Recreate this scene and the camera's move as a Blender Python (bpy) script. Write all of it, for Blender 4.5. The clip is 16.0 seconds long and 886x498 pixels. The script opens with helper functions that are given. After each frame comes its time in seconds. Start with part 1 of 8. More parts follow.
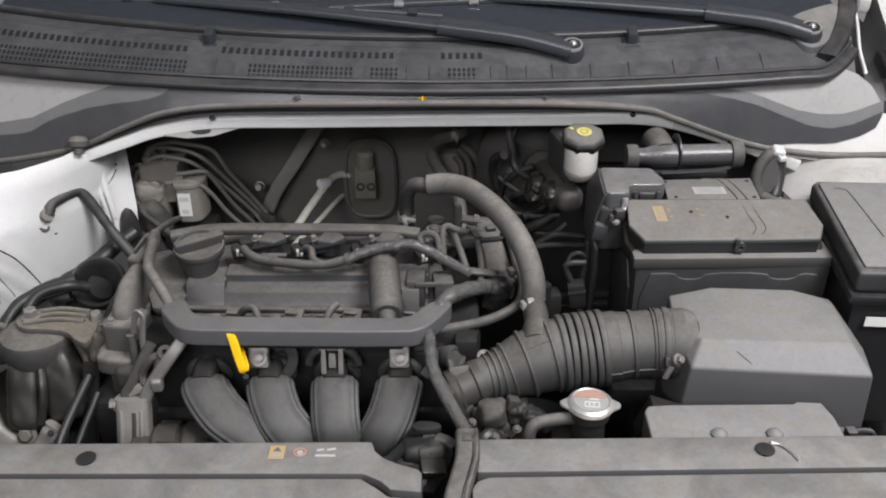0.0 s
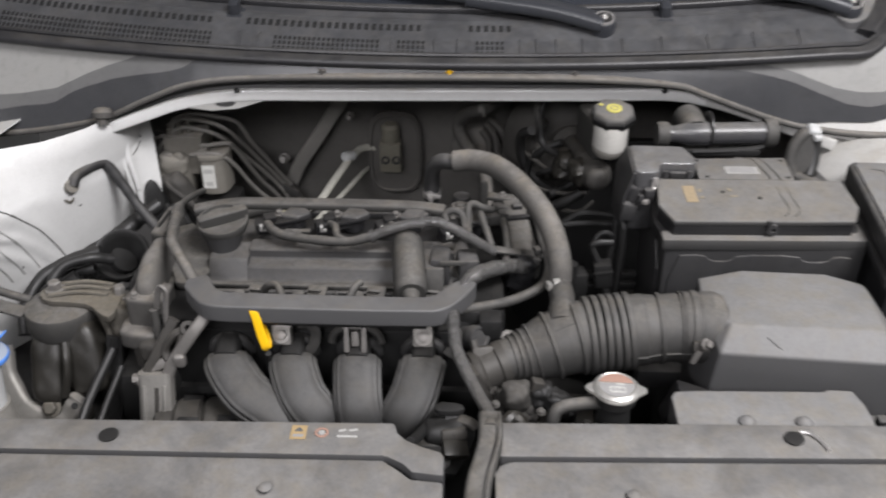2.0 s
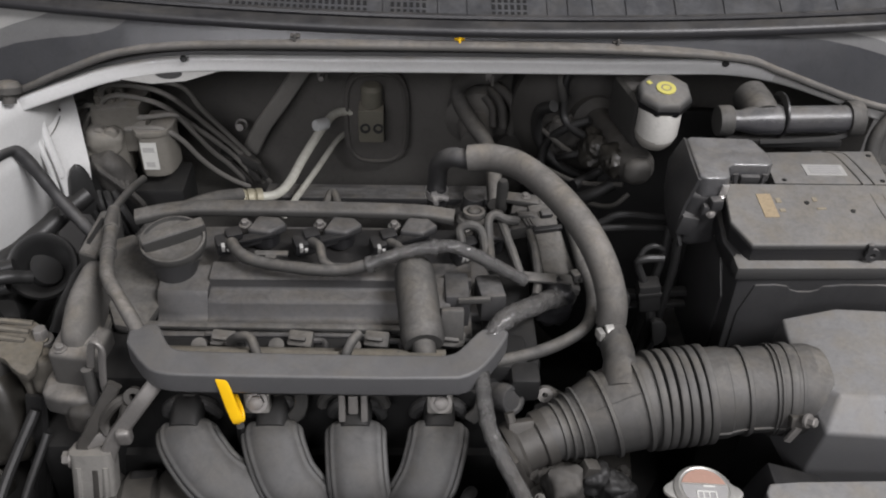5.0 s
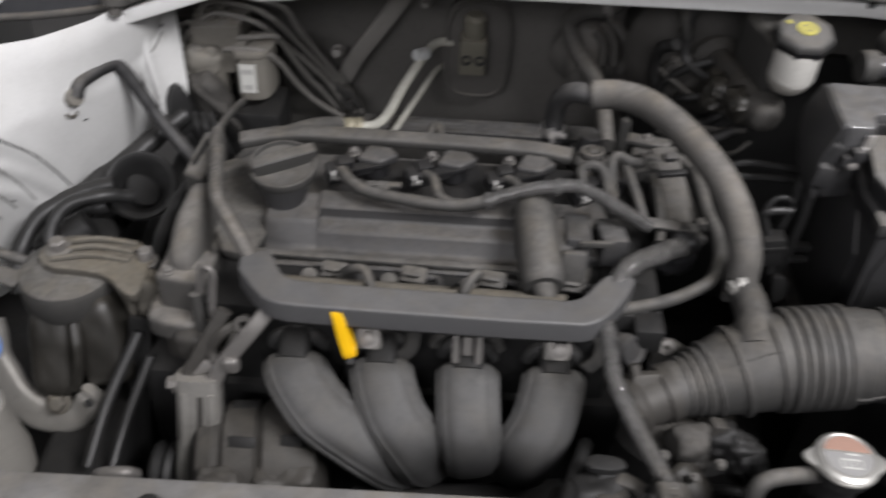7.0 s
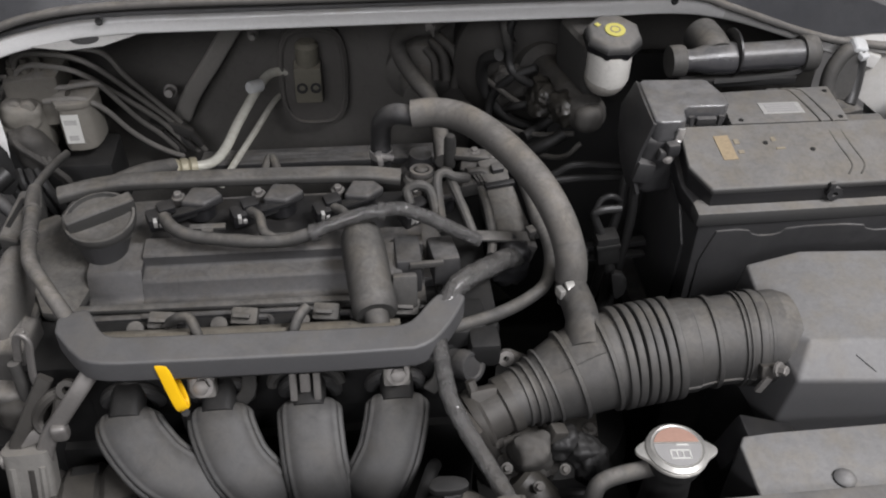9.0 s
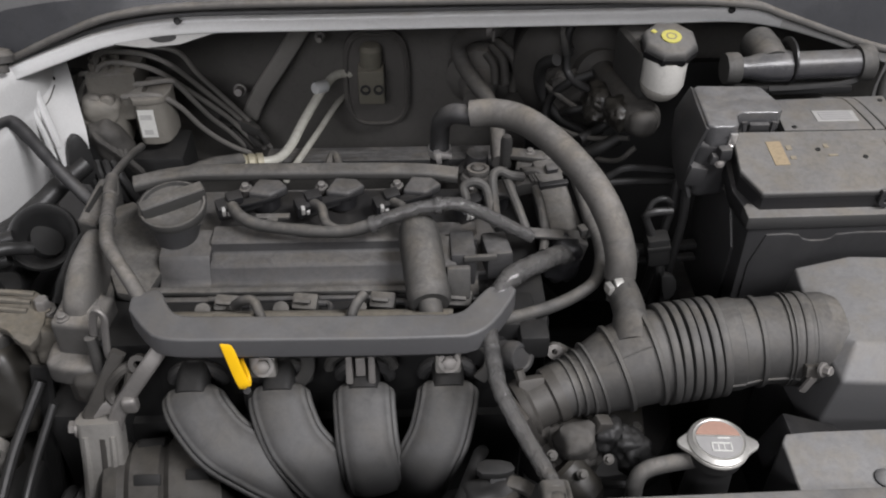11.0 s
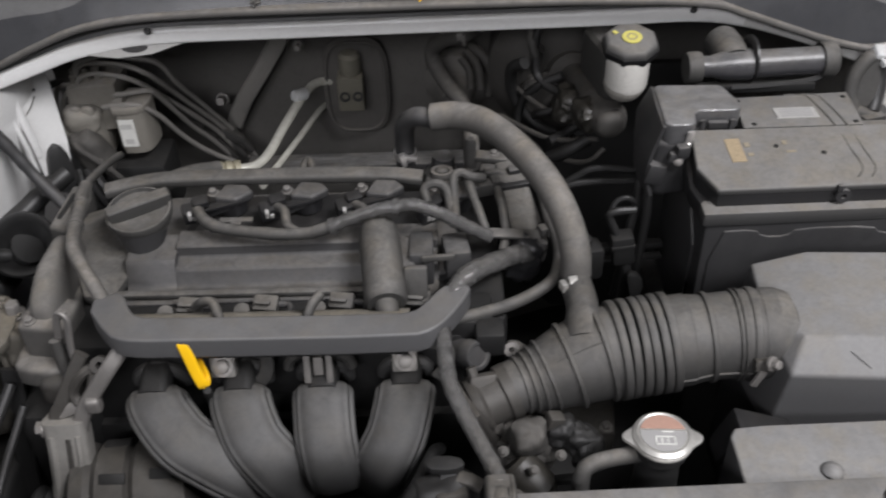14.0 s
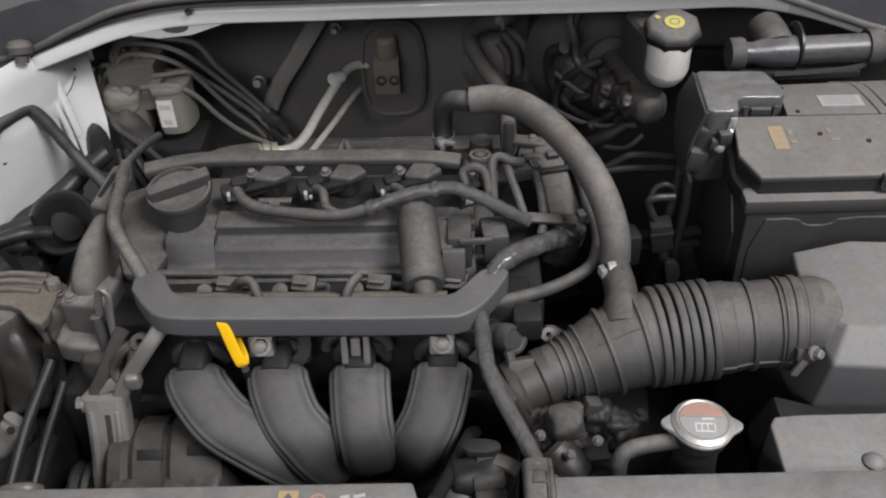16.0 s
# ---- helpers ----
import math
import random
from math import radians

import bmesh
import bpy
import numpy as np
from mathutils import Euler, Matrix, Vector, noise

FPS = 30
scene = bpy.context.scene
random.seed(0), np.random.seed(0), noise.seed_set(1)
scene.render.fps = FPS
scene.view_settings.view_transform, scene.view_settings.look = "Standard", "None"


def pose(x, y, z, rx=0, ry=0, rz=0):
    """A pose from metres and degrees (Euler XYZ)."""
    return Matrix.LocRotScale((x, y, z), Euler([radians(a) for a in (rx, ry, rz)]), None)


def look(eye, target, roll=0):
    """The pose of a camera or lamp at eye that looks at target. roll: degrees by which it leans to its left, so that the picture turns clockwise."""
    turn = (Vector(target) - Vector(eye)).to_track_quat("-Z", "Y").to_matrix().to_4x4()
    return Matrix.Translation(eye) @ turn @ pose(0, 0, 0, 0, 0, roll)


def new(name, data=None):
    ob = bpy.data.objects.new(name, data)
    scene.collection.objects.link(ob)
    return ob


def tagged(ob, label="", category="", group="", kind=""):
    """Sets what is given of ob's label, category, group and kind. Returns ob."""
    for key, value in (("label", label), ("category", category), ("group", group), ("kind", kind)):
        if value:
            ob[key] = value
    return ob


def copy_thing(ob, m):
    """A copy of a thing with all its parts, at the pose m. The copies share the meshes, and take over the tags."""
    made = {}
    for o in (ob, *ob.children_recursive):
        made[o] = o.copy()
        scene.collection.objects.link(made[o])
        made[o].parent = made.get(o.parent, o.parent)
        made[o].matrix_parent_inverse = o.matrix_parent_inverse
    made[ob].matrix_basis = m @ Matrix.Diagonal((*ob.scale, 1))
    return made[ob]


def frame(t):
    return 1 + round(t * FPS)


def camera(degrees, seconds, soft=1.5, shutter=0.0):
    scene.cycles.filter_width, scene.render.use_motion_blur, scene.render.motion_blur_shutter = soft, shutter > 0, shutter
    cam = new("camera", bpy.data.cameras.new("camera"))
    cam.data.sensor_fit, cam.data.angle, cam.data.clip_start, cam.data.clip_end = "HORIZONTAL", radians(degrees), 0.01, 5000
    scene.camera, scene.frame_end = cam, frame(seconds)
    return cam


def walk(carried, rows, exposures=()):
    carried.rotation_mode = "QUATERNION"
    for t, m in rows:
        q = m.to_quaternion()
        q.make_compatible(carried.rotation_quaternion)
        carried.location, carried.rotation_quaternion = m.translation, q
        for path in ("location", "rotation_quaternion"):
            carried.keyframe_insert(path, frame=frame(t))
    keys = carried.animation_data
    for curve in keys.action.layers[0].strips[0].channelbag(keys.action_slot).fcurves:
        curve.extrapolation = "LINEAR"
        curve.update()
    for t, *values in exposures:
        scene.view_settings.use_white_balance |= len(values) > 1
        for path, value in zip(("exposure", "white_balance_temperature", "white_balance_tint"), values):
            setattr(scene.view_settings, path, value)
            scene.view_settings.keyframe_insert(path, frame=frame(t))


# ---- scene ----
cam = camera(50.9, 16.0, soft=2.0, shutter=0.5)
METRES, EYE, TILT, LEAN, TURN = 1.0, 1.55, -30.0, 0.0, 0.0
ROWS = [
    (0.0, 0.0, 0.0, 0.0, 0.0, 0.0, -0.0),
    (0.5, 0.0003, -0.0033, -0.0001, -0.13, 0.07, -0.1),
    (1.0, 0.0008, -0.0071, 0.0004, -0.0, 0.24, 0.17),
    (1.5, 0.0018, -0.0088, -0.0021, -0.13, 0.31, 0.06),
    (2.0, -0.0017, 0.0175, 0.0144, 1.49, -2.02, -0.75),
    (2.2, -0.011, 0.0772, 0.016, 4.42, -3.93, -1.49),
    (2.4, -0.031, 0.1466, 0.064, 5.11, -8.78, -3.0),
    (2.5, -0.0308, 0.1858, 0.0733, 4.75, -9.03, -2.9),
    (3.0, -0.1079, 0.3053, 0.1434, -1.83, -11.28, -1.23),
    (3.5, -0.1121, 0.3139, 0.152, -0.45, -9.93, -0.19),
    (4.0, -0.0886, 0.3098, 0.1532, -1.28, -8.53, -0.17),
    (6.3, -0.0944, 0.2997, 0.1393, -2.29, -8.42, -1.1),
    (6.5, -0.0944, 0.2997, 0.1393, -2.09, -8.97, -1.14),
    (7.0, -0.1665, 0.3488, 0.1296, 1.01, -12.03, -3.36),
    (7.5, -0.2157, 0.3811, 0.1311, 6.57, -13.46, -4.8),
    (8.0, -0.1598, 0.3876, 0.1417, 1.21, -13.29, -2.27),
    (8.5, -0.086, 0.3694, 0.1426, -5.39, -11.79, 1.91),
    (9.0, -0.0868, 0.3558, 0.1425, -5.69, -11.1, 1.83),
    (9.2, -0.1028, 0.3583, 0.1382, -3.52, -11.18, 0.85),
    (11.3, -0.087, 0.3078, 0.1269, -1.3, -10.07, 0.75),
    (11.5, -0.0869, 0.3029, 0.1239, 0.85, -9.94, 0.04),
    (12.0, -0.1004, 0.3086, 0.1122, 3.76, -10.74, -1.5),
    (12.5, -0.0671, 0.3124, 0.12, 1.38, -10.63, 0.04),
    (13.0, -0.0483, 0.3046, 0.1214, 0.25, -9.64, 0.8),
    (13.5, -0.0376, 0.3073, 0.1251, 2.0, -10.3, 1.69),
    (14.0, -0.0179, 0.3021, 0.122, -0.52, -9.64, 1.8),
    (14.5, -0.0071, 0.2978, 0.1211, -2.27, -8.78, 1.96),
    (15.0, -0.0279, 0.3007, 0.1192, 0.45, -9.18, 1.15),
    (15.5, -0.0361, 0.3055, 0.1262, 0.2, -9.85, 1.2),
    (16.0, -0.0319, 0.3021, 0.1166, 1.14, -10.29, 1.16),
]
walk(cam, [(t, pose(0, 0, EYE, TILT, LEAN, TURN) @ pose(METRES * x, METRES * y, METRES * z, 90 + pitch, roll, yaw)) for t, x, y, z, yaw, pitch, roll in ROWS], exposures=[(0, 0.27, 6500, 10), (1.8, 0.25, 6500, 10), (2.5, 0.08, 6800, 10), (2.9, 0.03, 6750, 10), (3.5, 0.03, 6850, 10), (4.0, 0.0, 6750, 10), (6.3, -0.02, 6450, 10), (7.5, 0.03, 6600, 10), (8.5, -0.02, 6500, 10), (11.5, 0.0, 6500, 10), (16, 0.0, 6480, 10)])

# ---- light ----
world = bpy.data.worlds.new("workshop_air")
scene.world = world
world.use_nodes = True
world.node_tree.nodes["Background"].inputs[0].default_value = (0.9, 0.95, 1.0, 1)
world.node_tree.nodes["Background"].inputs[1].default_value = 0.045
scene.view_settings.exposure = 0.0


def area_lamp(name, m, sx, sy, watts, colour):
    d = bpy.data.lights.new(name, "AREA")
    d.shape, d.size, d.size_y, d.energy, d.color = "RECTANGLE", sx, sy, watts, colour
    ob = new(name, d)
    ob.matrix_world = m
    return ob


# Unseen main lamp; its side follows the shadows on the engine.
area_lamp("unseen_lamp", look((1.2, -0.1, 3.0), (-0.1, 1.15, 0.9)), 1.3, 0.5, 95, (1.0, 0.985, 1.015))
# Added fill from the left front, to brighten the firewall and its pipes.
area_lamp("unseen_lamp", look((-0.6, -1.5, 2.6), (0.0, 1.3, 0.9)), 1.6, 0.5, 42, (1.0, 0.985, 1.03))


# ---- materials ----
def nodes_of(name):
    m = bpy.data.materials.new(name)
    m.use_nodes = True
    nt = m.node_tree
    return m, nt, nt.nodes["Principled BSDF"]


def node(nt, kind, **values):
    n = nt.nodes.new(kind)
    for k, v in values.items():
        if isinstance(v, bpy.types.NodeSocket):
            nt.links.new(v, n.inputs[k.replace("_", " ")])
        else:
            n.inputs[k.replace("_", " ")].default_value = v
    return n


def ramp(nt, fac, stops):
    r = nt.nodes.new("ShaderNodeValToRGB")
    while len(r.color_ramp.elements) < len(stops):
        r.color_ramp.elements.new(0.5)
    for e, (p, c) in zip(r.color_ramp.elements, stops):
        e.position, e.color = p, (*c, 1) if len(c) == 3 else c
    nt.links.new(fac, r.inputs[0])
    return r.outputs[0]


def math_node(nt, op, a, b=0.0, clamp=False):
    n = nt.nodes.new("ShaderNodeMath")
    n.operation, n.use_clamp = op, clamp
    for i, v in enumerate((a, b)):
        if isinstance(v, bpy.types.NodeSocket):
            nt.links.new(v, n.inputs[i])
        else:
            n.inputs[i].default_value = v
    return n.outputs[0]


def mix_colour(nt, fac, a, b):
    n = nt.nodes.new("ShaderNodeMix")
    n.data_type = "RGBA"
    for i, v in ((0, fac), (6, a), (7, b)):
        if isinstance(v, bpy.types.NodeSocket):
            nt.links.new(v, n.inputs[i])
        else:
            n.inputs[i].default_value = (*v, 1) if isinstance(v, tuple) else v
    return n.outputs[2]


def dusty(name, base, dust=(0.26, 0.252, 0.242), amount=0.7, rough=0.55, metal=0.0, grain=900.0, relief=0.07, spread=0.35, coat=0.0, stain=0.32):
    """A surface of its own colour under settled dust: thick on what faces up, thin and smeared on the sides. The steep
    falloff also paints in light from overhead.
    """
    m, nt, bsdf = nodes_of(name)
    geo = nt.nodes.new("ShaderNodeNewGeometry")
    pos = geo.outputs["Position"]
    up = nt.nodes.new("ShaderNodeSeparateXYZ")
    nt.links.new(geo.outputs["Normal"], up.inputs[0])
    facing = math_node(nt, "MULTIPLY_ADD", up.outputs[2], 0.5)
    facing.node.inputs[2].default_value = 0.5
    # Steep power: sides darken by colour, in place of light from above.
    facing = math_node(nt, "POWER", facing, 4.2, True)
    blotch = node(nt, "ShaderNodeTexNoise", Vector=pos, Scale=16.0, Detail=7.0, Roughness=0.62, Distortion=0.6)
    speck = node(nt, "ShaderNodeTexNoise", Vector=pos, Scale=420.0, Detail=4.0, Roughness=0.75)
    smear = node(nt, "ShaderNodeTexNoise", Vector=pos, Scale=75.0, Detail=5.0, Roughness=0.6, Distortion=1.5)
    fine = node(nt, "ShaderNodeTexNoise", Vector=pos, Scale=grain, Detail=3.0)
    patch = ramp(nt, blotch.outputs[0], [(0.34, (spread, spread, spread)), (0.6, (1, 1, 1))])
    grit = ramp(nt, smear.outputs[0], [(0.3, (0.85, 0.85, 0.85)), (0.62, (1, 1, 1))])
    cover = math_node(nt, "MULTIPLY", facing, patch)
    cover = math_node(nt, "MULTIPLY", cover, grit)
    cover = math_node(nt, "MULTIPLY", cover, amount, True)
    crumb = node(nt, "ShaderNodeTexNoise", Vector=pos, Scale=210.0, Detail=3.0, Roughness=0.7)
    warm = node(nt, "ShaderNodeTexNoise", Vector=pos, Scale=38.0, Detail=4.0, Roughness=0.6)
    cover = math_node(nt, "MULTIPLY", cover, ramp(nt, crumb.outputs[0], [(0.3, (0.82, 0.82, 0.82)), (0.55, (1, 1, 1))]), True)
    cool = mix_colour(nt, blotch.outputs[0], tuple(c * 0.9 for c in dust), tuple(min(1, c * 1.1) for c in dust))
    wipe = node(nt, "ShaderNodeTexNoise", Vector=pos, Scale=34.0, Detail=6.0, Roughness=0.68, Distortion=2.2)
    cover = math_node(nt, "MULTIPLY", cover, ramp(nt, wipe.outputs[0], [(0.36, (1 - stain, 1 - stain, 1 - stain)), (0.56, (1, 1, 1))]), True)
    brown = (dust[0] * 1.0, dust[1] * 0.95, dust[2] * 0.86)
    tone = mix_colour(nt, ramp(nt, warm.outputs[0], [(0.42, (0, 0, 0)), (0.66, (1, 1, 1))]), cool, brown)
    own = mix_colour(nt, speck.outputs[0], tuple(c * 0.85 for c in base), tuple(min(1, c * 1.15) for c in base))
    grime = node(nt, "ShaderNodeTexNoise", Vector=pos, Scale=58.0, Detail=7.0, Roughness=0.72, Distortion=1.0)
    stained = mix_colour(nt, ramp(nt, grime.outputs[0], [(0.32, (stain, stain, stain)), (0.5, (0, 0, 0))]), mix_colour(nt, cover, own, tone), tuple(c * 0.55 for c in base))
    nt.links.new(stained, bsdf.inputs["Base Color"])
    r = nt.nodes.new("ShaderNodeMapRange")
    r.inputs[3].default_value, r.inputs[4].default_value = rough, max(0.72, rough)
    nt.links.new(cover, r.inputs[0])
    nt.links.new(r.outputs[0], bsdf.inputs["Roughness"])
    if metal:
        mm = nt.nodes.new("ShaderNodeMapRange")
        mm.inputs[3].default_value, mm.inputs[4].default_value = metal, 0.0
        nt.links.new(cover, mm.inputs[0])
        nt.links.new(mm.outputs[0], bsdf.inputs["Metallic"])
    bump = nt.nodes.new("ShaderNodeBump")
    bump.inputs["Strength"].default_value, bump.inputs["Distance"].default_value = relief, 0.002
    nt.links.new(math_node(nt, "ADD", math_node(nt, "ADD", fine.outputs[0], speck.outputs[0]), math_node(nt, "MULTIPLY", smear.outputs[0], 1.5)), bump.inputs["Height"])
    nt.links.new(bump.outputs[0], bsdf.inputs["Normal"])
    if coat:
        bsdf.inputs["Coat Weight"].default_value = coat
    return m


def plain(name, colour, rough=0.5, metal=0.0, vary=0.12, scale=120.0, **extra):
    m, nt, bsdf = nodes_of(name)
    geo = nt.nodes.new("ShaderNodeNewGeometry")
    n = node(nt, "ShaderNodeTexNoise", Vector=geo.outputs["Position"], Scale=scale, Detail=5.0)
    lo, hi = tuple(c * (1 - vary) for c in colour), tuple(min(1, c * (1 + vary)) for c in colour)
    nt.links.new(mix_colour(nt, n.outputs[0], lo, hi), bsdf.inputs["Base Color"])
    bsdf.inputs["Roughness"].default_value, bsdf.inputs["Metallic"].default_value = rough, metal
    for k, v in extra.items():
        bsdf.inputs[k.replace("_", " ")].default_value = v
    return m


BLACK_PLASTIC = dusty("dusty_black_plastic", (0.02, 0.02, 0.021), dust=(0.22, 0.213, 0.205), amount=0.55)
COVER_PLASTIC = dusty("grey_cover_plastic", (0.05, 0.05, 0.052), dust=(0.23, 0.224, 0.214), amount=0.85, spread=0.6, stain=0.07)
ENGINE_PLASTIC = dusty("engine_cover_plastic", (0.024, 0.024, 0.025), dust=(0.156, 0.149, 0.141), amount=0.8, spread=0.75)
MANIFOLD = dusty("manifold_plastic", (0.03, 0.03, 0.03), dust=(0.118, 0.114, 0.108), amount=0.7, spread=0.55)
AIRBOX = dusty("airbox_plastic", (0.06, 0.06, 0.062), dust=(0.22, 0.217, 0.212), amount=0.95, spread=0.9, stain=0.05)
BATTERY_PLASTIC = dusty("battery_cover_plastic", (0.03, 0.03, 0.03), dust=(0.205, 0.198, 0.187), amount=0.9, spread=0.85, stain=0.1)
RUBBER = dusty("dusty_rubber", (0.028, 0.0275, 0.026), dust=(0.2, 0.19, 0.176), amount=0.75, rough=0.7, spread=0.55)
SEAL_RUBBER = dusty("seal_rubber", (0.014, 0.014, 0.016), dust=(0.12, 0.116, 0.11), amount=0.55, rough=0.4)
HOSE_GREY = dusty("dusty_hose_rubber", (0.03, 0.0295, 0.0285), dust=(0.165, 0.157, 0.146), amount=0.75, rough=0.6, spread=0.6)
CHANNEL = dusty("channel_plastic", (0.075, 0.075, 0.077), dust=(0.17, 0.166, 0.16), amount=0.6, rough=0.45, spread=0.6, stain=0.12)
TAPE = dusty("crumpled_tape", (0.06, 0.059, 0.058), dust=(0.22, 0.212, 0.2), amount=0.4, rough=0.2, grain=150, relief=1.0, spread=0.15, coat=0.5)
COIL_BLACK = dusty("coil_black_plastic", (0.012, 0.012, 0.013), dust=(0.09, 0.086, 0.08), amount=0.3, rough=0.35)
# Dusty lines with a lightened base, making up for the cowl's shadow.
LINE_DUST = dusty("brightened_dusty_line", (0.2, 0.192, 0.178), dust=(0.3, 0.285, 0.26), amount=0.9, rough=0.6, spread=0.4, stain=0.2)
VALVE_TAN = dusty("tan_dusty_alloy", (0.13, 0.123, 0.098), dust=(0.24, 0.22, 0.18), amount=0.9, rough=0.7, spread=0.4)
# Dust made paler, in place of light that the cowl blocks.
PALE_DUST = dusty("brightened_road_dust", (0.15, 0.141, 0.122), dust=(0.3, 0.285, 0.262), amount=1.0, rough=0.8, spread=0.7)
STRIP_RUBBER = dusty("strip_rubber", (0.05, 0.048, 0.045), dust=(0.25, 0.235, 0.215), amount=0.85, rough=0.8, spread=0.6)
FELT = dusty("firewall_felt", (0.112, 0.107, 0.1), dust=(0.21, 0.198, 0.181), amount=0.95, rough=0.95, grain=1500, relief=0.6, spread=0.05)
PLATE_RUBBER = dusty("dusty_plate_rubber", (0.075, 0.071, 0.066), dust=(0.16, 0.15, 0.138), amount=0.9, rough=0.85, spread=0.4)
SERVO = dusty("grimy_servo_paint", (0.036, 0.034, 0.031), dust=(0.11, 0.103, 0.093), amount=0.8, rough=0.75, spread=0.2)
# Near black: the shade of deep gaps and voids is put into this colour.
DARK = dusty("shaded_dark_metal", (0.008, 0.008, 0.008), dust=(0.055, 0.052, 0.048), amount=0.28, rough=0.6)
ALUMINIUM = dusty("dusty_cast_aluminium", (0.32, 0.31, 0.29), dust=(0.24, 0.225, 0.2), amount=0.85, rough=0.5, metal=0.6, spread=0.55)
DULL_STEEL = dusty("dull_steel", (0.22, 0.21, 0.2), dust=(0.2, 0.19, 0.17), amount=0.7, rough=0.5, metal=0.6)
BRACKET = dusty("brown_dust_bracket", (0.06, 0.055, 0.046), dust=(0.2, 0.182, 0.15), amount=0.85, rough=0.7, spread=0.55)
OILY = dusty("oily_brown_casting", (0.016, 0.015, 0.013), dust=(0.085, 0.078, 0.066), amount=0.5, rough=0.38, spread=0.15)
DARK_ALLOY = dusty("grimy_cast_alloy", (0.05, 0.047, 0.043), dust=(0.12, 0.112, 0.1), amount=0.6, rough=0.55, metal=0.3, spread=0.35)
PIPE_ALLOY = plain("pipe_alloy", (0.82, 0.785, 0.69), 0.25, 0.5, 0.3, 90)
SCUFFED = dusty("scuffed_glossy_plastic", (0.06, 0.06, 0.062), dust=(0.24, 0.236, 0.23), amount=0.8, rough=0.2, spread=0.7, coat=0.5)
BRASSY = plain("dusty_brassy_zinc", (0.3, 0.275, 0.2), 0.55, 0.25, 0.3, 150)
LABEL_DULL = plain("dull_sticker", (0.33, 0.325, 0.31), 0.6, vary=0.15, scale=200)
BRIGHT_STEEL = plain("bright_zinc_steel", (0.72, 0.7, 0.68), 0.36, 0.85, 0.18, 200)
CAP_STEEL = plain("tarnished_cap_steel", (0.52, 0.51, 0.48), 0.42, 0.7, 0.3, 160)
# Duller body white: dirt on the tower, dust and shade on the rail end.
TOWER_WHITE = dusty("dirty_shaded_white_paint", (0.46, 0.455, 0.44), dust=(0.3, 0.288, 0.265), amount=0.95, rough=0.45, relief=0.05, spread=0.15, stain=0.25)
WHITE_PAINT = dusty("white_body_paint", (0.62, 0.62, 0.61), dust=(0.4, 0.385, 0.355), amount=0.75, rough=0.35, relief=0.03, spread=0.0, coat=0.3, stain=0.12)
# Darker copy of the body white: dust, plus shade put into the colour.
SHADED_DUST_WHITE = dusty("shaded_dusty_white_paint", (0.24, 0.239, 0.23), dust=(0.2, 0.194, 0.183), amount=0.7, rough=0.5, relief=0.05, spread=0.35)
COWL = dusty("cowl_plastic", (0.03, 0.031, 0.034), dust=(0.15, 0.15, 0.153), amount=0.48, rough=0.32, spread=0.35)
GLOSS_PIPE = dusty("glossy_black_plastic", (0.035, 0.035, 0.038), dust=(0.2, 0.195, 0.188), amount=0.75, rough=0.22, spread=0.4)
WIPER = plain("wiper_black_paint", (0.03, 0.032, 0.037), 0.34, vary=0.2)
HOSE_BLACK = dusty("black_hose_rubber", (0.016, 0.016, 0.016), dust=(0.09, 0.084, 0.076), amount=0.18, rough=0.45, spread=0.3)
# Shaded copy of the white paint: its shade is put into the colour.
SHADED_DUST_GREY = dusty("shaded_dusty_grey_paint", (0.1, 0.1, 0.1), dust=(0.135, 0.131, 0.124), amount=0.6, rough=0.5, spread=0.4)
STICKER_ORANGE = plain("orange_sticker", (0.36, 0.262, 0.135), 0.6, vary=0.15, scale=300)
YELLOW = plain("yellow_plastic", (0.86, 0.5, 0.01), 0.4, vary=0.06)
BLUE = plain("blue_plastic", (0.09, 0.25, 0.7), 0.35, vary=0.08)
FROST = plain("frosted_blue_plastic", (0.33, 0.38, 0.46), 0.45, vary=0.05)
NATURAL = dusty("milky_plastic", (0.52, 0.53, 0.53), dust=(0.3, 0.29, 0.27), amount=0.5, rough=0.4, relief=0.03)
TANK = dusty("dirty_milky_plastic", (0.24, 0.23, 0.21), dust=(0.25, 0.238, 0.214), amount=0.7, rough=0.45, relief=0.04, spread=0.5)
TANK_CLEAR = dusty("stained_milky_plastic", (0.5, 0.49, 0.46), dust=(0.16, 0.14, 0.11), amount=1.6, rough=0.4, relief=0.03, spread=0.0)
LABEL_WHITE = plain("white_label", (0.55, 0.55, 0.52), 0.6, vary=0.08)
LABEL_ORANGE = plain("faded_orange_print", (0.28, 0.22, 0.14), 0.7, vary=0.3, scale=300)
PRINT_FAINT = plain("worn_orange_print", (0.22, 0.19, 0.14), 0.7, vary=0.3, scale=400)
CAP_YELLOW = plain("dusty_yellow_print", (0.5, 0.455, 0.12), 0.7, vary=0.2, scale=400)
LABEL_RED = plain("faded_red_print", (0.33, 0.2, 0.155), 0.7, vary=0.2, scale=300)
PRINT_GREY = plain("grey_print", (0.27, 0.265, 0.26), 0.7)
PRINT_FADED = plain("faded_grey_print", (0.38, 0.375, 0.36), 0.7, vary=0.3, scale=500)
PRINT_DARK = plain("dark_print", (0.1, 0.1, 0.1), 0.7)
# Bluish base stands in for the haze reflected on the glass.
GLASS = plain("dark_windscreen_glass", (0.028, 0.031, 0.038), 0.1, vary=0.25, Specular_IOR_Level=0.5)
CONCRETE = plain("workshop_concrete", (0.2, 0.195, 0.19), 0.8, vary=0.25, scale=3.0)
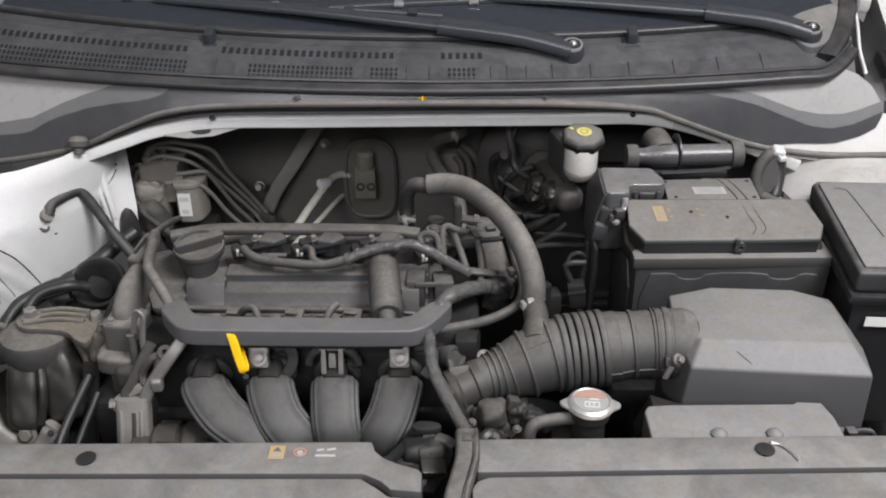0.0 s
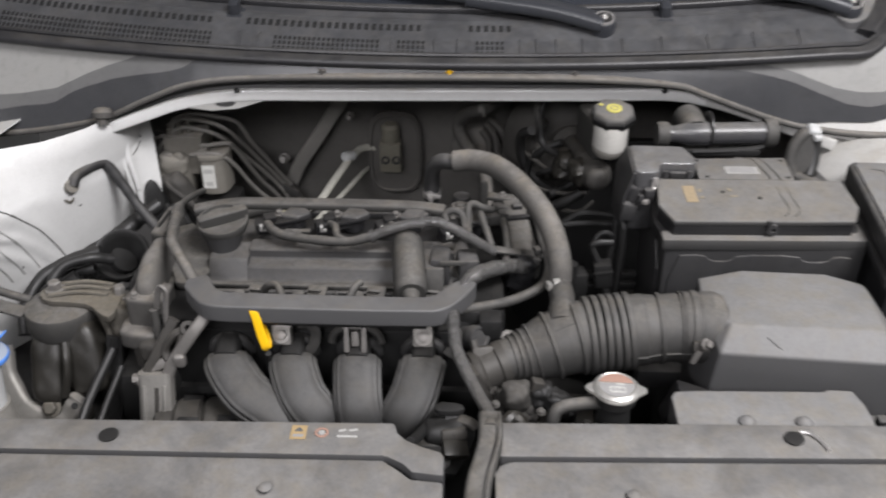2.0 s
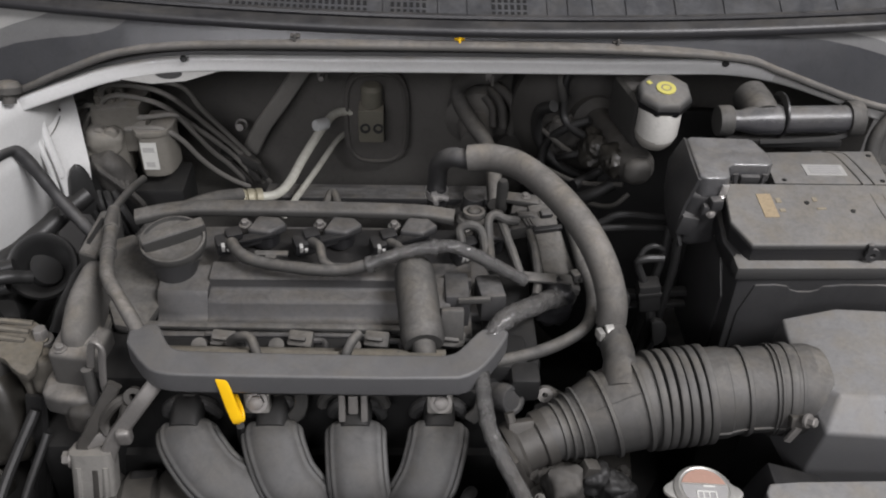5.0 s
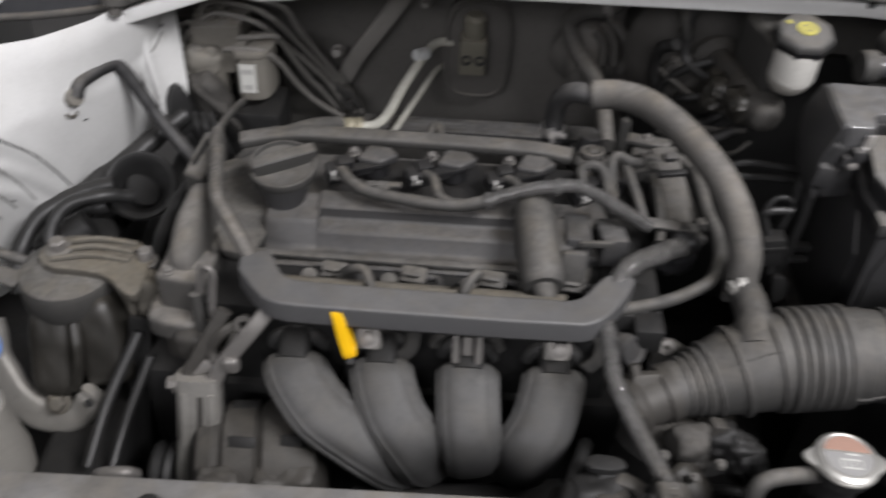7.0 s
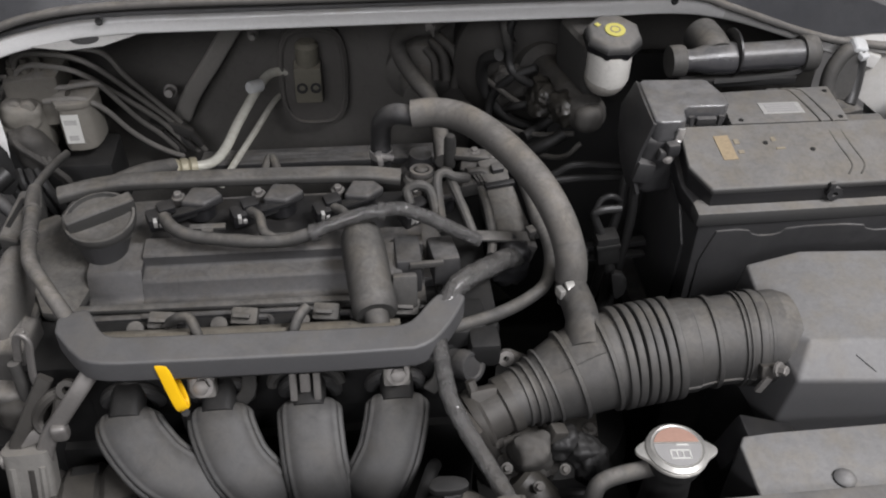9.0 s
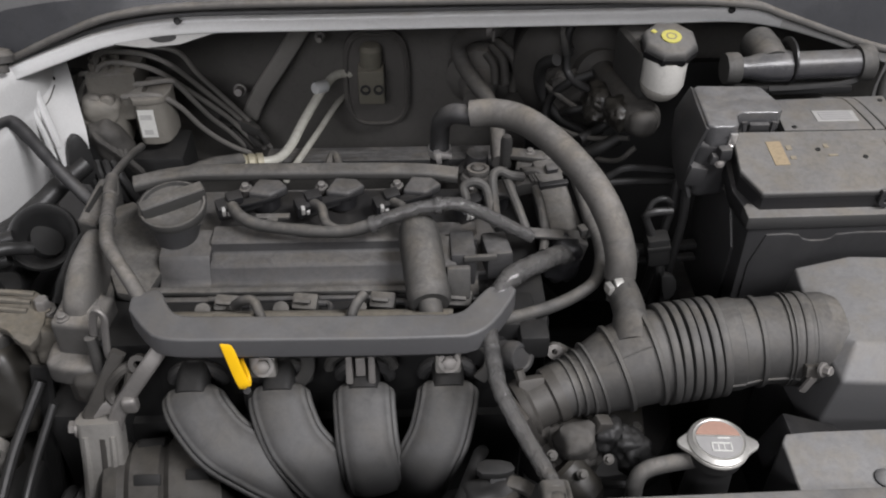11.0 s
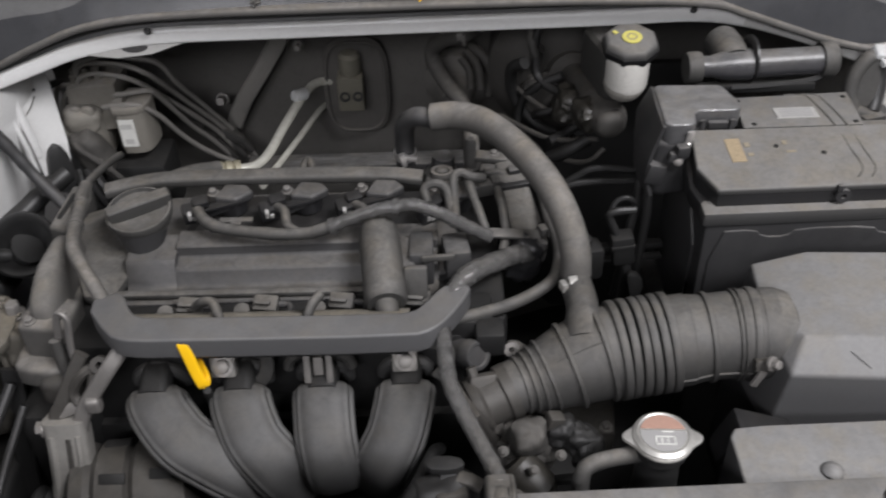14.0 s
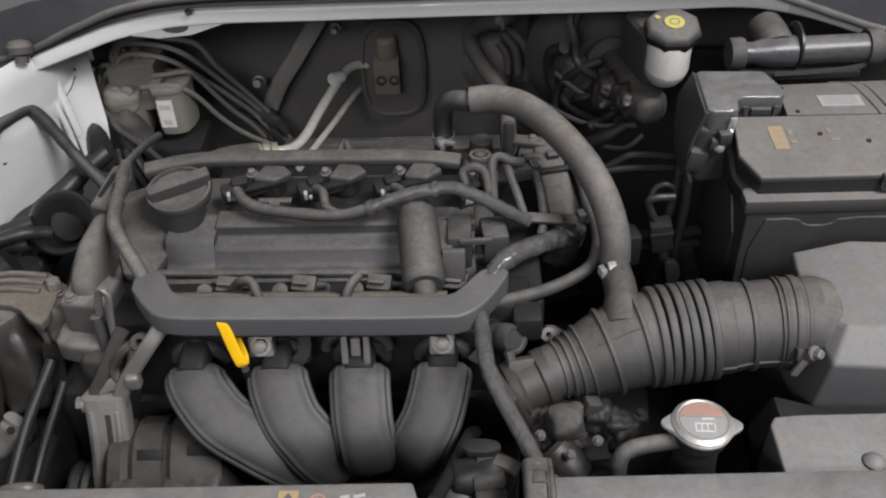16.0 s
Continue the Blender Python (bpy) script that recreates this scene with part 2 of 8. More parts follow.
WALL_PAINT = plain("workshop_wall_paint", (0.4, 0.4, 0.4), 0.8, vary=0.06, scale=2.0)


# ---- mesh helpers ----
def thing(name, at, label, category, group="", kind=""):
    ob = new(name)
    ob.location = at
    ob.empty_display_size = 0.02
    return tagged(ob, label, category, group, kind)


def part(name, bm, mat, parent=None, label="", angle=35.0):
    """Links a bmesh in world coordinates as one mesh under its thing."""
    me = bpy.data.meshes.new(name)
    bmesh.ops.recalc_face_normals(bm, faces=bm.faces)
    for f in bm.faces:
        f.smooth = True
    bm.to_mesh(me)
    bm.free()
    me.set_sharp_from_angle(angle=radians(angle))
    me.materials.append(mat)
    ob = new(name, me)
    if parent is not None:
        base = Matrix.Identity(4)
        p = parent
        while p is not None:
            base = Matrix.Translation(p.location) @ base
            p = p.parent
        me.transform(base.inverted())
        ob.parent = parent
    if label:
        tagged(ob, label)
    return ob


def single(name, bm, mat, label, category, group="", kind="", angle=35.0):
    return tagged(part(name, bm, mat, None, "", angle), label, category, group, kind)


def bevelled(bm, width, segments=2):
    if width > 0:
        bmesh.ops.recalc_face_normals(bm, faces=bm.faces[:])
        bm.normal_update()
        edges = [e for e in bm.edges if len(e.link_faces) == 2 and e.calc_face_angle(0) > 0.5]
        bmesh.ops.bevel(bm, geom=edges, offset=width, segments=segments, profile=0.6, affect="EDGES", clamp_overlap=True)
    return bm


def box(size, at, rot=(0, 0, 0), bevel=0.003, taper=(1, 1), segments=2):
    """A box about its centre; taper scales its top."""
    bm = bmesh.new()
    bmesh.ops.create_cube(bm, size=1.0)
    for v in bm.verts:
        k = taper if v.co.z > 0 else (1, 1)
        v.co = Vector((v.co.x * size[0] * k[0], v.co.y * size[1] * k[1], v.co.z * size[2]))
    bevelled(bm, bevel, segments)
    bm.transform(pose(*at, *rot))
    return bm


def join(*bms):
    out = bmesh.new()
    for b in bms:
        me = bpy.data.meshes.new("tmp")
        b.to_mesh(me)
        b.free()
        out.from_mesh(me)
        bpy.data.meshes.remove(me)
    return out


def slab(outline, z0, z1, bevel=0.003, m=None, lift=None, segments=2):
    """An outline in plan, raised from z0 to z1; lift(x, y) adds to the top's height."""
    bm = bmesh.new()
    low = [bm.verts.new((x, y, z0 + (lift(x, y) if lift else 0))) for x, y in outline]
    top = [bm.verts.new((x, y, z1 + (lift(x, y) if lift else 0))) for x, y in outline]
    n = len(outline)
    bm.faces.new(top)
    bm.faces.new(low[::-1])
    for i in range(n):
        bm.faces.new((low[i], low[(i + 1) % n], top[(i + 1) % n], top[i]))
    bevelled(bm, bevel, segments)
    if m is not None:
        bm.transform(m)
    return bm


def softened(outline, times=2):
    """Cuts the corners of a closed outline."""
    for _ in range(times):
        out = []
        for a, b in zip(outline, outline[1:] + outline[:1]):
            out.append((a[0] * 0.75 + b[0] * 0.25, a[1] * 0.75 + b[1] * 0.25))
            out.append((a[0] * 0.25 + b[0] * 0.75, a[1] * 0.25 + b[1] * 0.75))
        outline = out
    return outline


def extruded(profile, x0, x1, bevel=0.002):
    """A profile (y, z) carried along x."""
    bm = bmesh.new()
    a = [bm.verts.new((x0, y, z)) for y, z in profile]
    b = [bm.verts.new((x1, y, z)) for y, z in profile]
    n = len(profile)
    bm.faces.new(a)
    bm.faces.new(b[::-1])
    for i in range(n):
        bm.faces.new((a[i], b[i], b[(i + 1) % n], a[(i + 1) % n]))
    return bevelled(bm, bevel)


def along(axis_from, axis_to):
    """A matrix whose z runs from one point to another."""
    a, b = Vector(axis_from), Vector(axis_to)
    return Matrix.Translation(a) @ (b - a).to_track_quat("Z", "Y").to_matrix().to_4x4()


def lathe(profile, m, steps=32, squash=None):
    """Turns (radius, height) about z; a radius of 0 closes the end."""
    bm = bmesh.new()
    rings = []
    for r, h in profile:
        if r <= 1e-6:
            rings.append([bm.verts.new((0, 0, h))])
        else:
            rings.append([bm.verts.new((r * math.cos(2 * math.pi * i / steps), r * math.sin(2 * math.pi * i / steps), h)) for i in range(steps)])
    for a, b in zip(rings, rings[1:]):
        for i in range(steps):
            j = (i + 1) % steps
            if len(a) == 1 and len(b) == 1:
                continue
            if len(a) == 1:
                bm.faces.new((a[0], b[j], b[i]))
            elif len(b) == 1:
                bm.faces.new((a[i], a[j], b[0]))
            else:
                bm.faces.new((a[i], a[j], b[j], b[i]))
    if len(rings[0]) > 2 and len(rings[-1]) > 2:
        for i in range(steps):
            j = (i + 1) % steps
            bm.faces.new((rings[-1][i], rings[-1][j], rings[0][j], rings[0][i]))
        bm.transform(m)
        return bm
    for ring, flip in ((rings[0], True), (rings[-1], False)):
        if len(ring) > 2:
            bm.faces.new(ring[::-1] if flip else ring)
    bm.transform(m)
    return bm


def smooth_path(points, per=8):
    """Catmull-Rom through the points; extra numbers (radii) go along."""
    p = [np.array(q, float) for q in points]
    p = [2 * p[0] - p[1], *p, 2 * p[-1] - p[-2]]
    out = []
    for i in range(1, len(p) - 2):
        for k in range(per):
            u = k / per
            a, b, c, d = p[i - 1:i + 3]
            out.append(0.5 * (2 * b + (c - a) * u + (2 * a - 5 * b + 4 * c - d) * u * u + (3 * b - a - 3 * c + d) * u ** 3))
    out.append(p[-2])
    return out


def sweep(path, profile, up=(0, 0, 1), scales=None, closed=True):
    """Carries a closed 2D profile (side, up) along the path."""
    bm = bmesh.new()
    pts = [Vector(q[:3]) for q in path]
    rings = []
    u = Vector(up)
    for i, q in enumerate(pts):
        d = (pts[min(i + 1, len(pts) - 1)] - pts[max(i - 1, 0)]).normalized()
        s = d.cross(u)
        if s.length < 1e-4:
            s = d.orthogonal()
        s.normalize()
        u = s.cross(d).normalized()
        k = 1.0 if scales is None else scales[i]
        rings.append([bm.verts.new(q + s * (a * k) + u * (b * k)) for a, b in profile])
    n = len(profile)
    for a, b in zip(rings, rings[1:]):
        for i in range(n):
            bm.faces.new((a[i], a[(i + 1) % n], b[(i + 1) % n], b[i]))
    bm.faces.new(rings[0][::-1])
    bm.faces.new(rings[-1])
    return bm


def circle(r, n=14):
    return [(r * math.cos(2 * math.pi * i / n), r * math.sin(2 * math.pi * i / n)) for i in range(n)]


def tube(points, r, n=14, per=8, wobble=0.0):
    path = smooth_path(points, per)
    scales = [1 + wobble * noise.noise(Vector(q[:3]) * 60) for q in path] if wobble else None
    return sweep(path, circle(r, n), scales=scales)


def crumpled(points, r, amount=0.3, n=18, per=16, grain=130):
    """A wrapped loom: a tube whose skin is creased all over."""
    bm = sweep(smooth_path(points, per), circle(r, n))
    path = [Vector(q[:3]) for q in smooth_path(points, per)]
    for k, v in enumerate(bm.verts):
        c = path[min(k // n, len(path) - 1)]
        s = noise.noise(v.co * grain) + 0.6 * abs(noise.noise(v.co * grain * 2.3))
        v.co = c + (v.co - c) * (1 + amount * s + 0.07 * ((k // n) * 0.11 % 1.0))
    return bm


def rounded(w, h, r, n=5):
    """A rounded rectangle, as a profile."""
    out = []
    for cx, cy, a0 in ((w / 2 - r, h / 2 - r, 0), (-w / 2 + r, h / 2 - r, 90), (-w / 2 + r, -h / 2 + r, 180), (w / 2 - r, -h / 2 + r, 270)):
        out += [(cx + r * math.cos(radians(a0 + 90 * k / n)), cy + r * math.sin(radians(a0 + 90 * k / n))) for k in range(n + 1)]
    return out


def sheet(rows, thick=0.0015):
    """A thin pressed sheet over a grid of points."""
    bm = bmesh.new()
    grid = [[bm.verts.new(q) for q in r] for r in rows]
    for a, b in zip(grid, grid[1:]):
        for i in range(len(a) - 1):
            bm.faces.new((a[i], a[i + 1], b[i + 1], b[i]))
    bmesh.ops.recalc_face_normals(bm, faces=bm.faces)
    bmesh.ops.solidify(bm, geom=bm.faces[:], thickness=thick)
    return bm


def casting(size, at, rot=(0, 0, 0), rough=0.1, square=3.5, grain=42.0, level=4):
    """A lump of cast metal: a rounded block with an uneven skin."""
    bm = bmesh.new()
    bmesh.ops.create_icosphere(bm, subdivisions=level, radius=1.0)
    m = pose(*at, *rot)
    for v in bm.verts:
        k = sum(abs(c) ** square for c in v.co) ** (-1 / square)
        q = Vector((v.co.x * size[0] / 2, v.co.y * size[1] / 2, v.co.z * size[2] / 2)) * k
        w = (m @ q) * grain
        v.co = q * (1 + rough * (noise.noise(w) + 0.6 * noise.noise(w * 2.3)))
    bm.transform(m)
    return bm


def bolt(at, r=0.006, h=0.006, way=(0, 0, 1)):
    """A hexagon-headed bolt with its flange."""
    m = along(at, Vector(at) + Vector(way))
    return join(lathe([(0, 0), (r * 1.45, 0), (r * 1.45, h * 0.25), (r, h * 0.3)], m, 16), lathe([(0, h * 0.25), (r, h * 0.25), (r, h * 0.9), (r * 0.8, h), (0, h)], m, 6))


def clip_band(at, way, r, width=0.01):
    m = along(Vector(at) - Vector(way).normalized() * width / 2, Vector(at) + Vector(way))
    return lathe([(r * 0.9, 0), (r, 0.0), (r, width), (r * 0.9, width)], m, 20)


# ---- workshop: unseen room, added to close the place and bounce light ----
def structure(name, bm, mat, label):
    return single(name, bm, mat, label, name.split("_")[0], "", "structure")


structure("floor", box((6, 6, 0.1), (0, 1.0, -0.05), bevel=0), CONCRETE, "plain grey concrete workshop floor under the car")
structure("wall_north", box((6, 0.15, 3.2), (0, 3.925, 1.6), bevel=0), WALL_PAINT, "plain light grey unseen wall, added for bounced light")
structure("wall_south", box((6, 0.15, 3.2), (0, -1.925, 1.6), bevel=0), WALL_PAINT, "plain light grey unseen wall, added for bounced light")
structure("wall_west", box((0.15, 5.7, 3.2), (-2.925, 1.0, 1.6), bevel=0), WALL_PAINT, "plain light grey unseen wall, added for bounced light")
structure("wall_east", box((0.15, 5.7, 3.2), (2.925, 1.0, 1.6), bevel=0), WALL_PAINT, "plain light grey unseen wall, added for bounced light")
structure("ceiling", box((6, 6, 0.1), (0, 1.0, 3.25), bevel=0), WALL_PAINT, "plain light grey unseen ceiling, added for bounced light")

# ---- car body round the engine bay ----
body = thing("car", (0, 1.3, 0), "white painted car with its dusty engine bay open", "car")


def firewall():
    rows = []
    for z in (0.25, 0.45, 0.6, 0.72, 0.84, 0.92, 0.985):
        row = []
        for i in range(25):
            x = -0.62 + 1.3 * i / 24
            y = 1.66 - 0.05 * max(0, z - 0.8) / 0.2 + 0.012 * noise.noise(Vector((x * 5, z * 6, 1)))
            y -= 0.05 * math.exp(-((x - 0.05) / 0.12) ** 2)
            row.append((x, y, z))
        rows.append(row)
    return sheet(rows, 0.004)


part("firewall", firewall(), FELT, body, "dark felt-lined firewall")
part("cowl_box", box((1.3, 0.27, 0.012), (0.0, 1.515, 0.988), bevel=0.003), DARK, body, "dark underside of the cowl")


LEFT_PLAN = [(-0.86, 0.78), (-0.75, 0.95), (-0.715, 1.06), (-0.68, 1.165), (-0.612, 1.265), (-0.575, 1.33), (-0.552, 1.39), (-0.548, 1.42)]
RIGHT_PLAN = [(0.84, 0.78), (0.79, 0.95), (0.76, 1.1), (0.72, 1.22), (0.66, 1.3), (0.62, 1.36), (0.6, 1.42)]
LEFT_PATH = smooth_path(LEFT_PLAN, 6)
# pressed ribs of the tower wall, in depth and height, with their width and swell
RIBS = [([(1.135, 0.862), (1.185, 0.834), (1.213, 0.803), (1.25, 0.75)], 0.0055, 0.0045), ([(1.12, 0.845), (1.165, 0.818), (1.2, 0.785), (1.235, 0.735)], 0.0055, 0.0045), ([(1.105, 0.95), (1.15, 0.91), (1.195, 0.862), (1.229, 0.816), (1.265, 0.753)], 0.012, 0.004), ([(1.1, 0.93), (1.09, 0.9), (1.05, 0.86), (1.0, 0.82)], 0.008, -0.004)]


def rib_swell(y, z):
    total = 0.0
    for line, width, height in RIBS:
        best = 9.0
        for (ya, za), (yb, zb) in zip(line, line[1:]):
            dy, dz = yb - ya, zb - za
            u = max(0.0, min(1.0, ((y - ya) * dy + (z - za) * dz) / (dy * dy + dz * dz)))
            best = min(best, math.hypot(y - ya - u * dy, z - za - u * dz))
        total += height * math.exp(-(best / width) ** 2)
    return total


def on_wall(y, z, out=0.0):
    """A point on the pressed wall, at a depth and a height."""
    x = float(np.interp(y, [q[1] for q in LEFT_PATH], [q[0] for q in LEFT_PATH]))
    x -= 0.28 * max(0.0, 0.87 - z) ** 1.25 / 0.7
    if z > 0.88:
        x += (z - 0.88) / 0.085 * float(np.interp(y, [1.0, 1.1, 1.165, 1.22, 1.25, 1.3], [0.0, -0.02, -0.04, -0.036, 0.0, 0.016]))
    out += rib_swell(y, z) + 0.0015 * noise.noise(Vector((y * 14, z * 14, 0)))
    out -= 0.012 * max(0.0, (z - 0.93) / 0.035) ** 2 if y > 1.14 else 0.0
    return (x + out * 0.87, y - out * 0.49, z)


def left_wall():
    ys = [0.78 + 0.02 * i for i in range(14)] + [1.05 + 0.005 * i for i in range(48)] + [1.29 + 0.01 * i for i in range(14)]
    zs = [0.62, 0.66, 0.7] + [0.715 + 0.005 * i for i in range(50)]
    return sheet([[on_wall(y, z) for y in ys] for z in zs], 0.002)


def right_wall():
    path = smooth_path(RIGHT_PLAN, 6)
    return sheet([[(q[0] + 0.2 * (0.93 - z), q[1], z) for q in path] for z in (0.6, 0.7, 0.8, 0.87, 0.915)], 0.002)


def right_tower():
    """The shelf of the strut tower behind the fuse box: nearly flat, rounded down towards the bay."""
    rows = []
    for k in range(9):
        u = k / 8
        row = []
        for i in range(15):
            y = 1.2 + 0.19 * i / 14
            edge = float(np.interp(y, (1.2, 1.26, 1.32, 1.39), (0.6, 0.555, 0.535, 0.53)))
            x = edge + (0.78 - edge) * u
            z = 0.936 - 0.05 * max(0.0, 1 - u * 3.2) ** 2 + 0.1 * (y - 1.25) + 0.004 * u + 0.004 * noise.noise(Vector((x * 12, y * 12, 3)))
            row.append((x, y, z))
        rows.append(row)
    return sheet(rows, 0.002)


part("inner_wing", left_wall(), WHITE_PAINT, body, "white painted strut tower wall with pressed ribs", angle=70)
part("inner_wing", right_wall(), WHITE_PAINT, body, "white painted inner wing wall")
part("strut_tower", right_tower(), TOWER_WHITE, body, "white painted strut tower shelf", angle=60)
# the folded flange beside the hydraulic unit
part("tower_flange", sheet([[(-0.565, 1.368, 0.968), (-0.55, 1.41, 0.963), (-0.533, 1.43, 0.957)], [(-0.559, 1.37, 0.9), (-0.545, 1.408, 0.9), (-0.529, 1.425, 0.895)], [(-0.553, 1.368, 0.83), (-0.54, 1.395, 0.82), (-0.524, 1.412, 0.815)], [(-0.545, 1.362, 0.79), (-0.535, 1.385, 0.785), (-0.522, 1.395, 0.78)]], 0.003), WHITE_PAINT, body, "white folded flange with small holes")
part("flange_ridge", tube([(-0.5545, 1.371, 0.935), (-0.556, 1.373, 0.9), (-0.552, 1.372, 0.86), (-0.547, 1.37, 0.82)], 0.0055, 8), WHITE_PAINT, body)
part("flange_bead", tube([(-0.545, 1.392, 0.946), (-0.5445, 1.398, 0.932), (-0.542, 1.406, 0.932), (-0.54, 1.41, 0.945)], 0.0035, 8), WHITE_PAINT, body)
part("flange_crack", tube([(-0.563, 1.364, 0.872), (-0.553, 1.374, 0.876), (-0.546, 1.388, 0.883), (-0.541, 1.4, 0.894)], 0.0009, 6), RUBBER, body)
part("flange_fold", tube([(-0.572, 1.36, 0.955), (-0.566, 1.363, 0.9), (-0.556, 1.362, 0.84), (-0.552, 1.36, 0.79)], 0.004, 8), WHITE_PAINT, body)
for z in (0.945, 0.925, 0.9):
    part("hole", lathe([(0, 0), (0.003, 0), (0.003, 0.001), (0, 0.001)], along((-0.5435, 1.4055, z), (-0.5, 1.36, z)), 10), DARK, body)
part("sealant_seam", tube([on_wall(y, z, 0.0008) for y, z in ((1.106, 0.945), (1.135, 0.922), (1.16, 0.901), (1.18, 0.879), (1.198, 0.857), (1.215, 0.835), (1.229, 0.812), (1.245, 0.783), (1.261, 0.753))], 0.0017, 6), RUBBER, body, "grey sealant seam")
# Creases darkened by colour: thin lines of a darker white along the ribs.
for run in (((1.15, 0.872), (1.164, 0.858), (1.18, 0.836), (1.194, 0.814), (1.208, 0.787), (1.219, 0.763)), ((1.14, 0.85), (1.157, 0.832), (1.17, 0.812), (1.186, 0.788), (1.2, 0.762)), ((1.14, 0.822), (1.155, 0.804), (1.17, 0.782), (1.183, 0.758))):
    part("rib_crease", tube([on_wall(y, z, 0.0022) for y, z in run], 0.0012, 6), SHADED_DUST_WHITE, body)
part("edge_seam", tube([on_wall(y, z, 0.0008) for y, z in ((1.106, 0.945), (1.087, 0.907), (1.067, 0.886), (1.046, 0.864), (1.02, 0.846), (1.0, 0.83), (0.96, 0.8))], 0.0015, 6), RUBBER, body)
for y, z in ((1.142, 0.861), (1.125, 0.818), (1.197, 0.779), (1.278, 0.842)):
    part("hole", lathe([(0, 0), (0.0032, 0), (0.0032, 0.001), (0, 0.001)], along(on_wall(y, z, 0.001), on_wall(y, z, 0.1)), 12), DARK, body)
# rolled edge of the wing flange and the rubber bonnet stop behind it
part("flange_edge", sweep(smooth_path([(-0.68, 1.083, 0.962), (-0.695, 1.1, 0.965), (-0.715, 1.135, 0.966), (-0.731, 1.172, 0.966), (-0.735, 1.19, 0.966), (-0.728, 1.2, 0.966), (-0.716, 1.2, 0.966), (-0.712, 1.215, 0.966), (-0.72, 1.245, 0.966), (-0.738, 1.266, 0.966), (-0.75, 1.29, 0.966)], 6), rounded(0.01, 0.006, 0.0025, 3)), WHITE_PAINT, body, "rolled white flange edge")
stop = thing("bonnet_stop", (-0.755, 1.235, 0.93), "black rubber bonnet stop on the wing flange", "buffer")
part("base", lathe([(0, -0.03), (0.022, -0.03), (0.024, 0.0), (0.02, 0.004), (0, 0.004)], pose(-0.757, 1.232, 0.96), 20), HOSE_BLACK, stop)
part("tip", lathe([(0, 0), (0.013, 0), (0.015, 0.006), (0.012, 0.014), (0.006, 0.017), (0, 0.017)], pose(-0.757, 1.232, 0.962), 18), HOSE_BLACK, stop)
# the wings outside, and the seams along them
for s in (-1, 1):
    rows = []
    for x, z in ((0.83, 0.3), (0.845, 0.6), (0.84, 0.82), (0.81, 0.95), (0.79, 0.968), (0.775, 0.963)):
        rows.append([(s * (x + 0.03 * (y - 1.0)), y, z + 0.06 * (y - 0.9)) for y in (0.45, 0.7, 0.95, 1.2, 1.45, 1.7)])
    part("wing", sheet(rows, 0.002), WHITE_PAINT, body, "white painted outer wing panel")
    part("wing_ledge", sheet([[(s * (0.775 + 0.03 * (y - 1)), y, 0.963 + 0.06 * (y - 0.9)) for y in (0.8, 1.0, 1.2, 1.35)], [(s * 0.775, 0.8, 0.94), (s * 0.765, 1.0, 0.945), (s * 0.765, 1.2, 0.94), (s * 0.76, 1.35, 0.945)], [(s * 0.77, 0.8, 0.93), (s * 0.735, 1.0, 0.94), (s * 0.74, 1.2, 0.945), (s * 0.7, 1.35, 0.955)]], 0.002), WHITE_PAINT, body)

# pale rail along the cowl
RAIL = [(-0.575, 1.345, 0.94), (-0.503, 1.355, 0.963), (-0.447, 1.36, 0.98), (-0.36, 1.365, 0.992), (-0.2, 1.368, 0.993), (0.0, 1.368, 0.995), (0.19, 1.365, 0.998), (0.296, 1.365, 1.0), (0.36, 1.362, 0.993), (0.423, 1.358, 0.976), (0.489, 1.35, 0.954), (0.56, 1.34, 0.93)]
part("cowl_rail", sweep(smooth_path(RAIL, 6)[:49], rounded(0.016, 0.02, 0.004, 3)), WHITE_PAINT, body, "white painted rail under the cowl")
# Rail end greyed by colour, for dust and the shade under the strip.
part("rail_end", sweep(smooth_path(RAIL, 6)[48:], rounded(0.0162, 0.0202, 0.004, 3)), TOWER_WHITE, body, "end of the white rail, dulled by dust and painted shade")
# Gusset in the darker white, for the shadow under the cowl.
part("rail_gusset", slab([(-0.475, -0.002), (-0.44, -0.016), (-0.40, -0.021), (-0.36, -0.017), (-0.32, -0.004), (-0.31, 0.002), (-0.39, 0.004)], 0.0, 0.004, 0.0015, m=pose(0, 1.366, 0.984, 48, 0, 0)), SHADED_DUST_WHITE, body)
part("gusset_hole", lathe([(0, 0), (0.016, 0), (0.016, 0.001), (0, 0.001)], pose(-0.38, 1.3575, 0.9805, 48, 0, 0) @ Matrix.Diagonal((1, 0.4, 1, 1)), 20), DARK, body)
# White ledge painted grey, for the shade between strip and rail.
part("cowl_lip", sweep(smooth_path([(x, y + 0.008, z + 0.013) for x, y, z in RAIL], 6), rounded(0.02, 0.006, 0.002, 2)), SHADED_DUST_GREY, body, "white seam ledge above the rail, shade painted in as grey")
for x, z in ((-0.358, 1.003), (0.294, 1.009)):
    part("plug", lathe([(0, 0), (0.004, 0), (0.004, 0.004), (0, 0.005)], along((x, 1.352, z), (x, 1.3, z + 0.05)), 10), DARK, body)

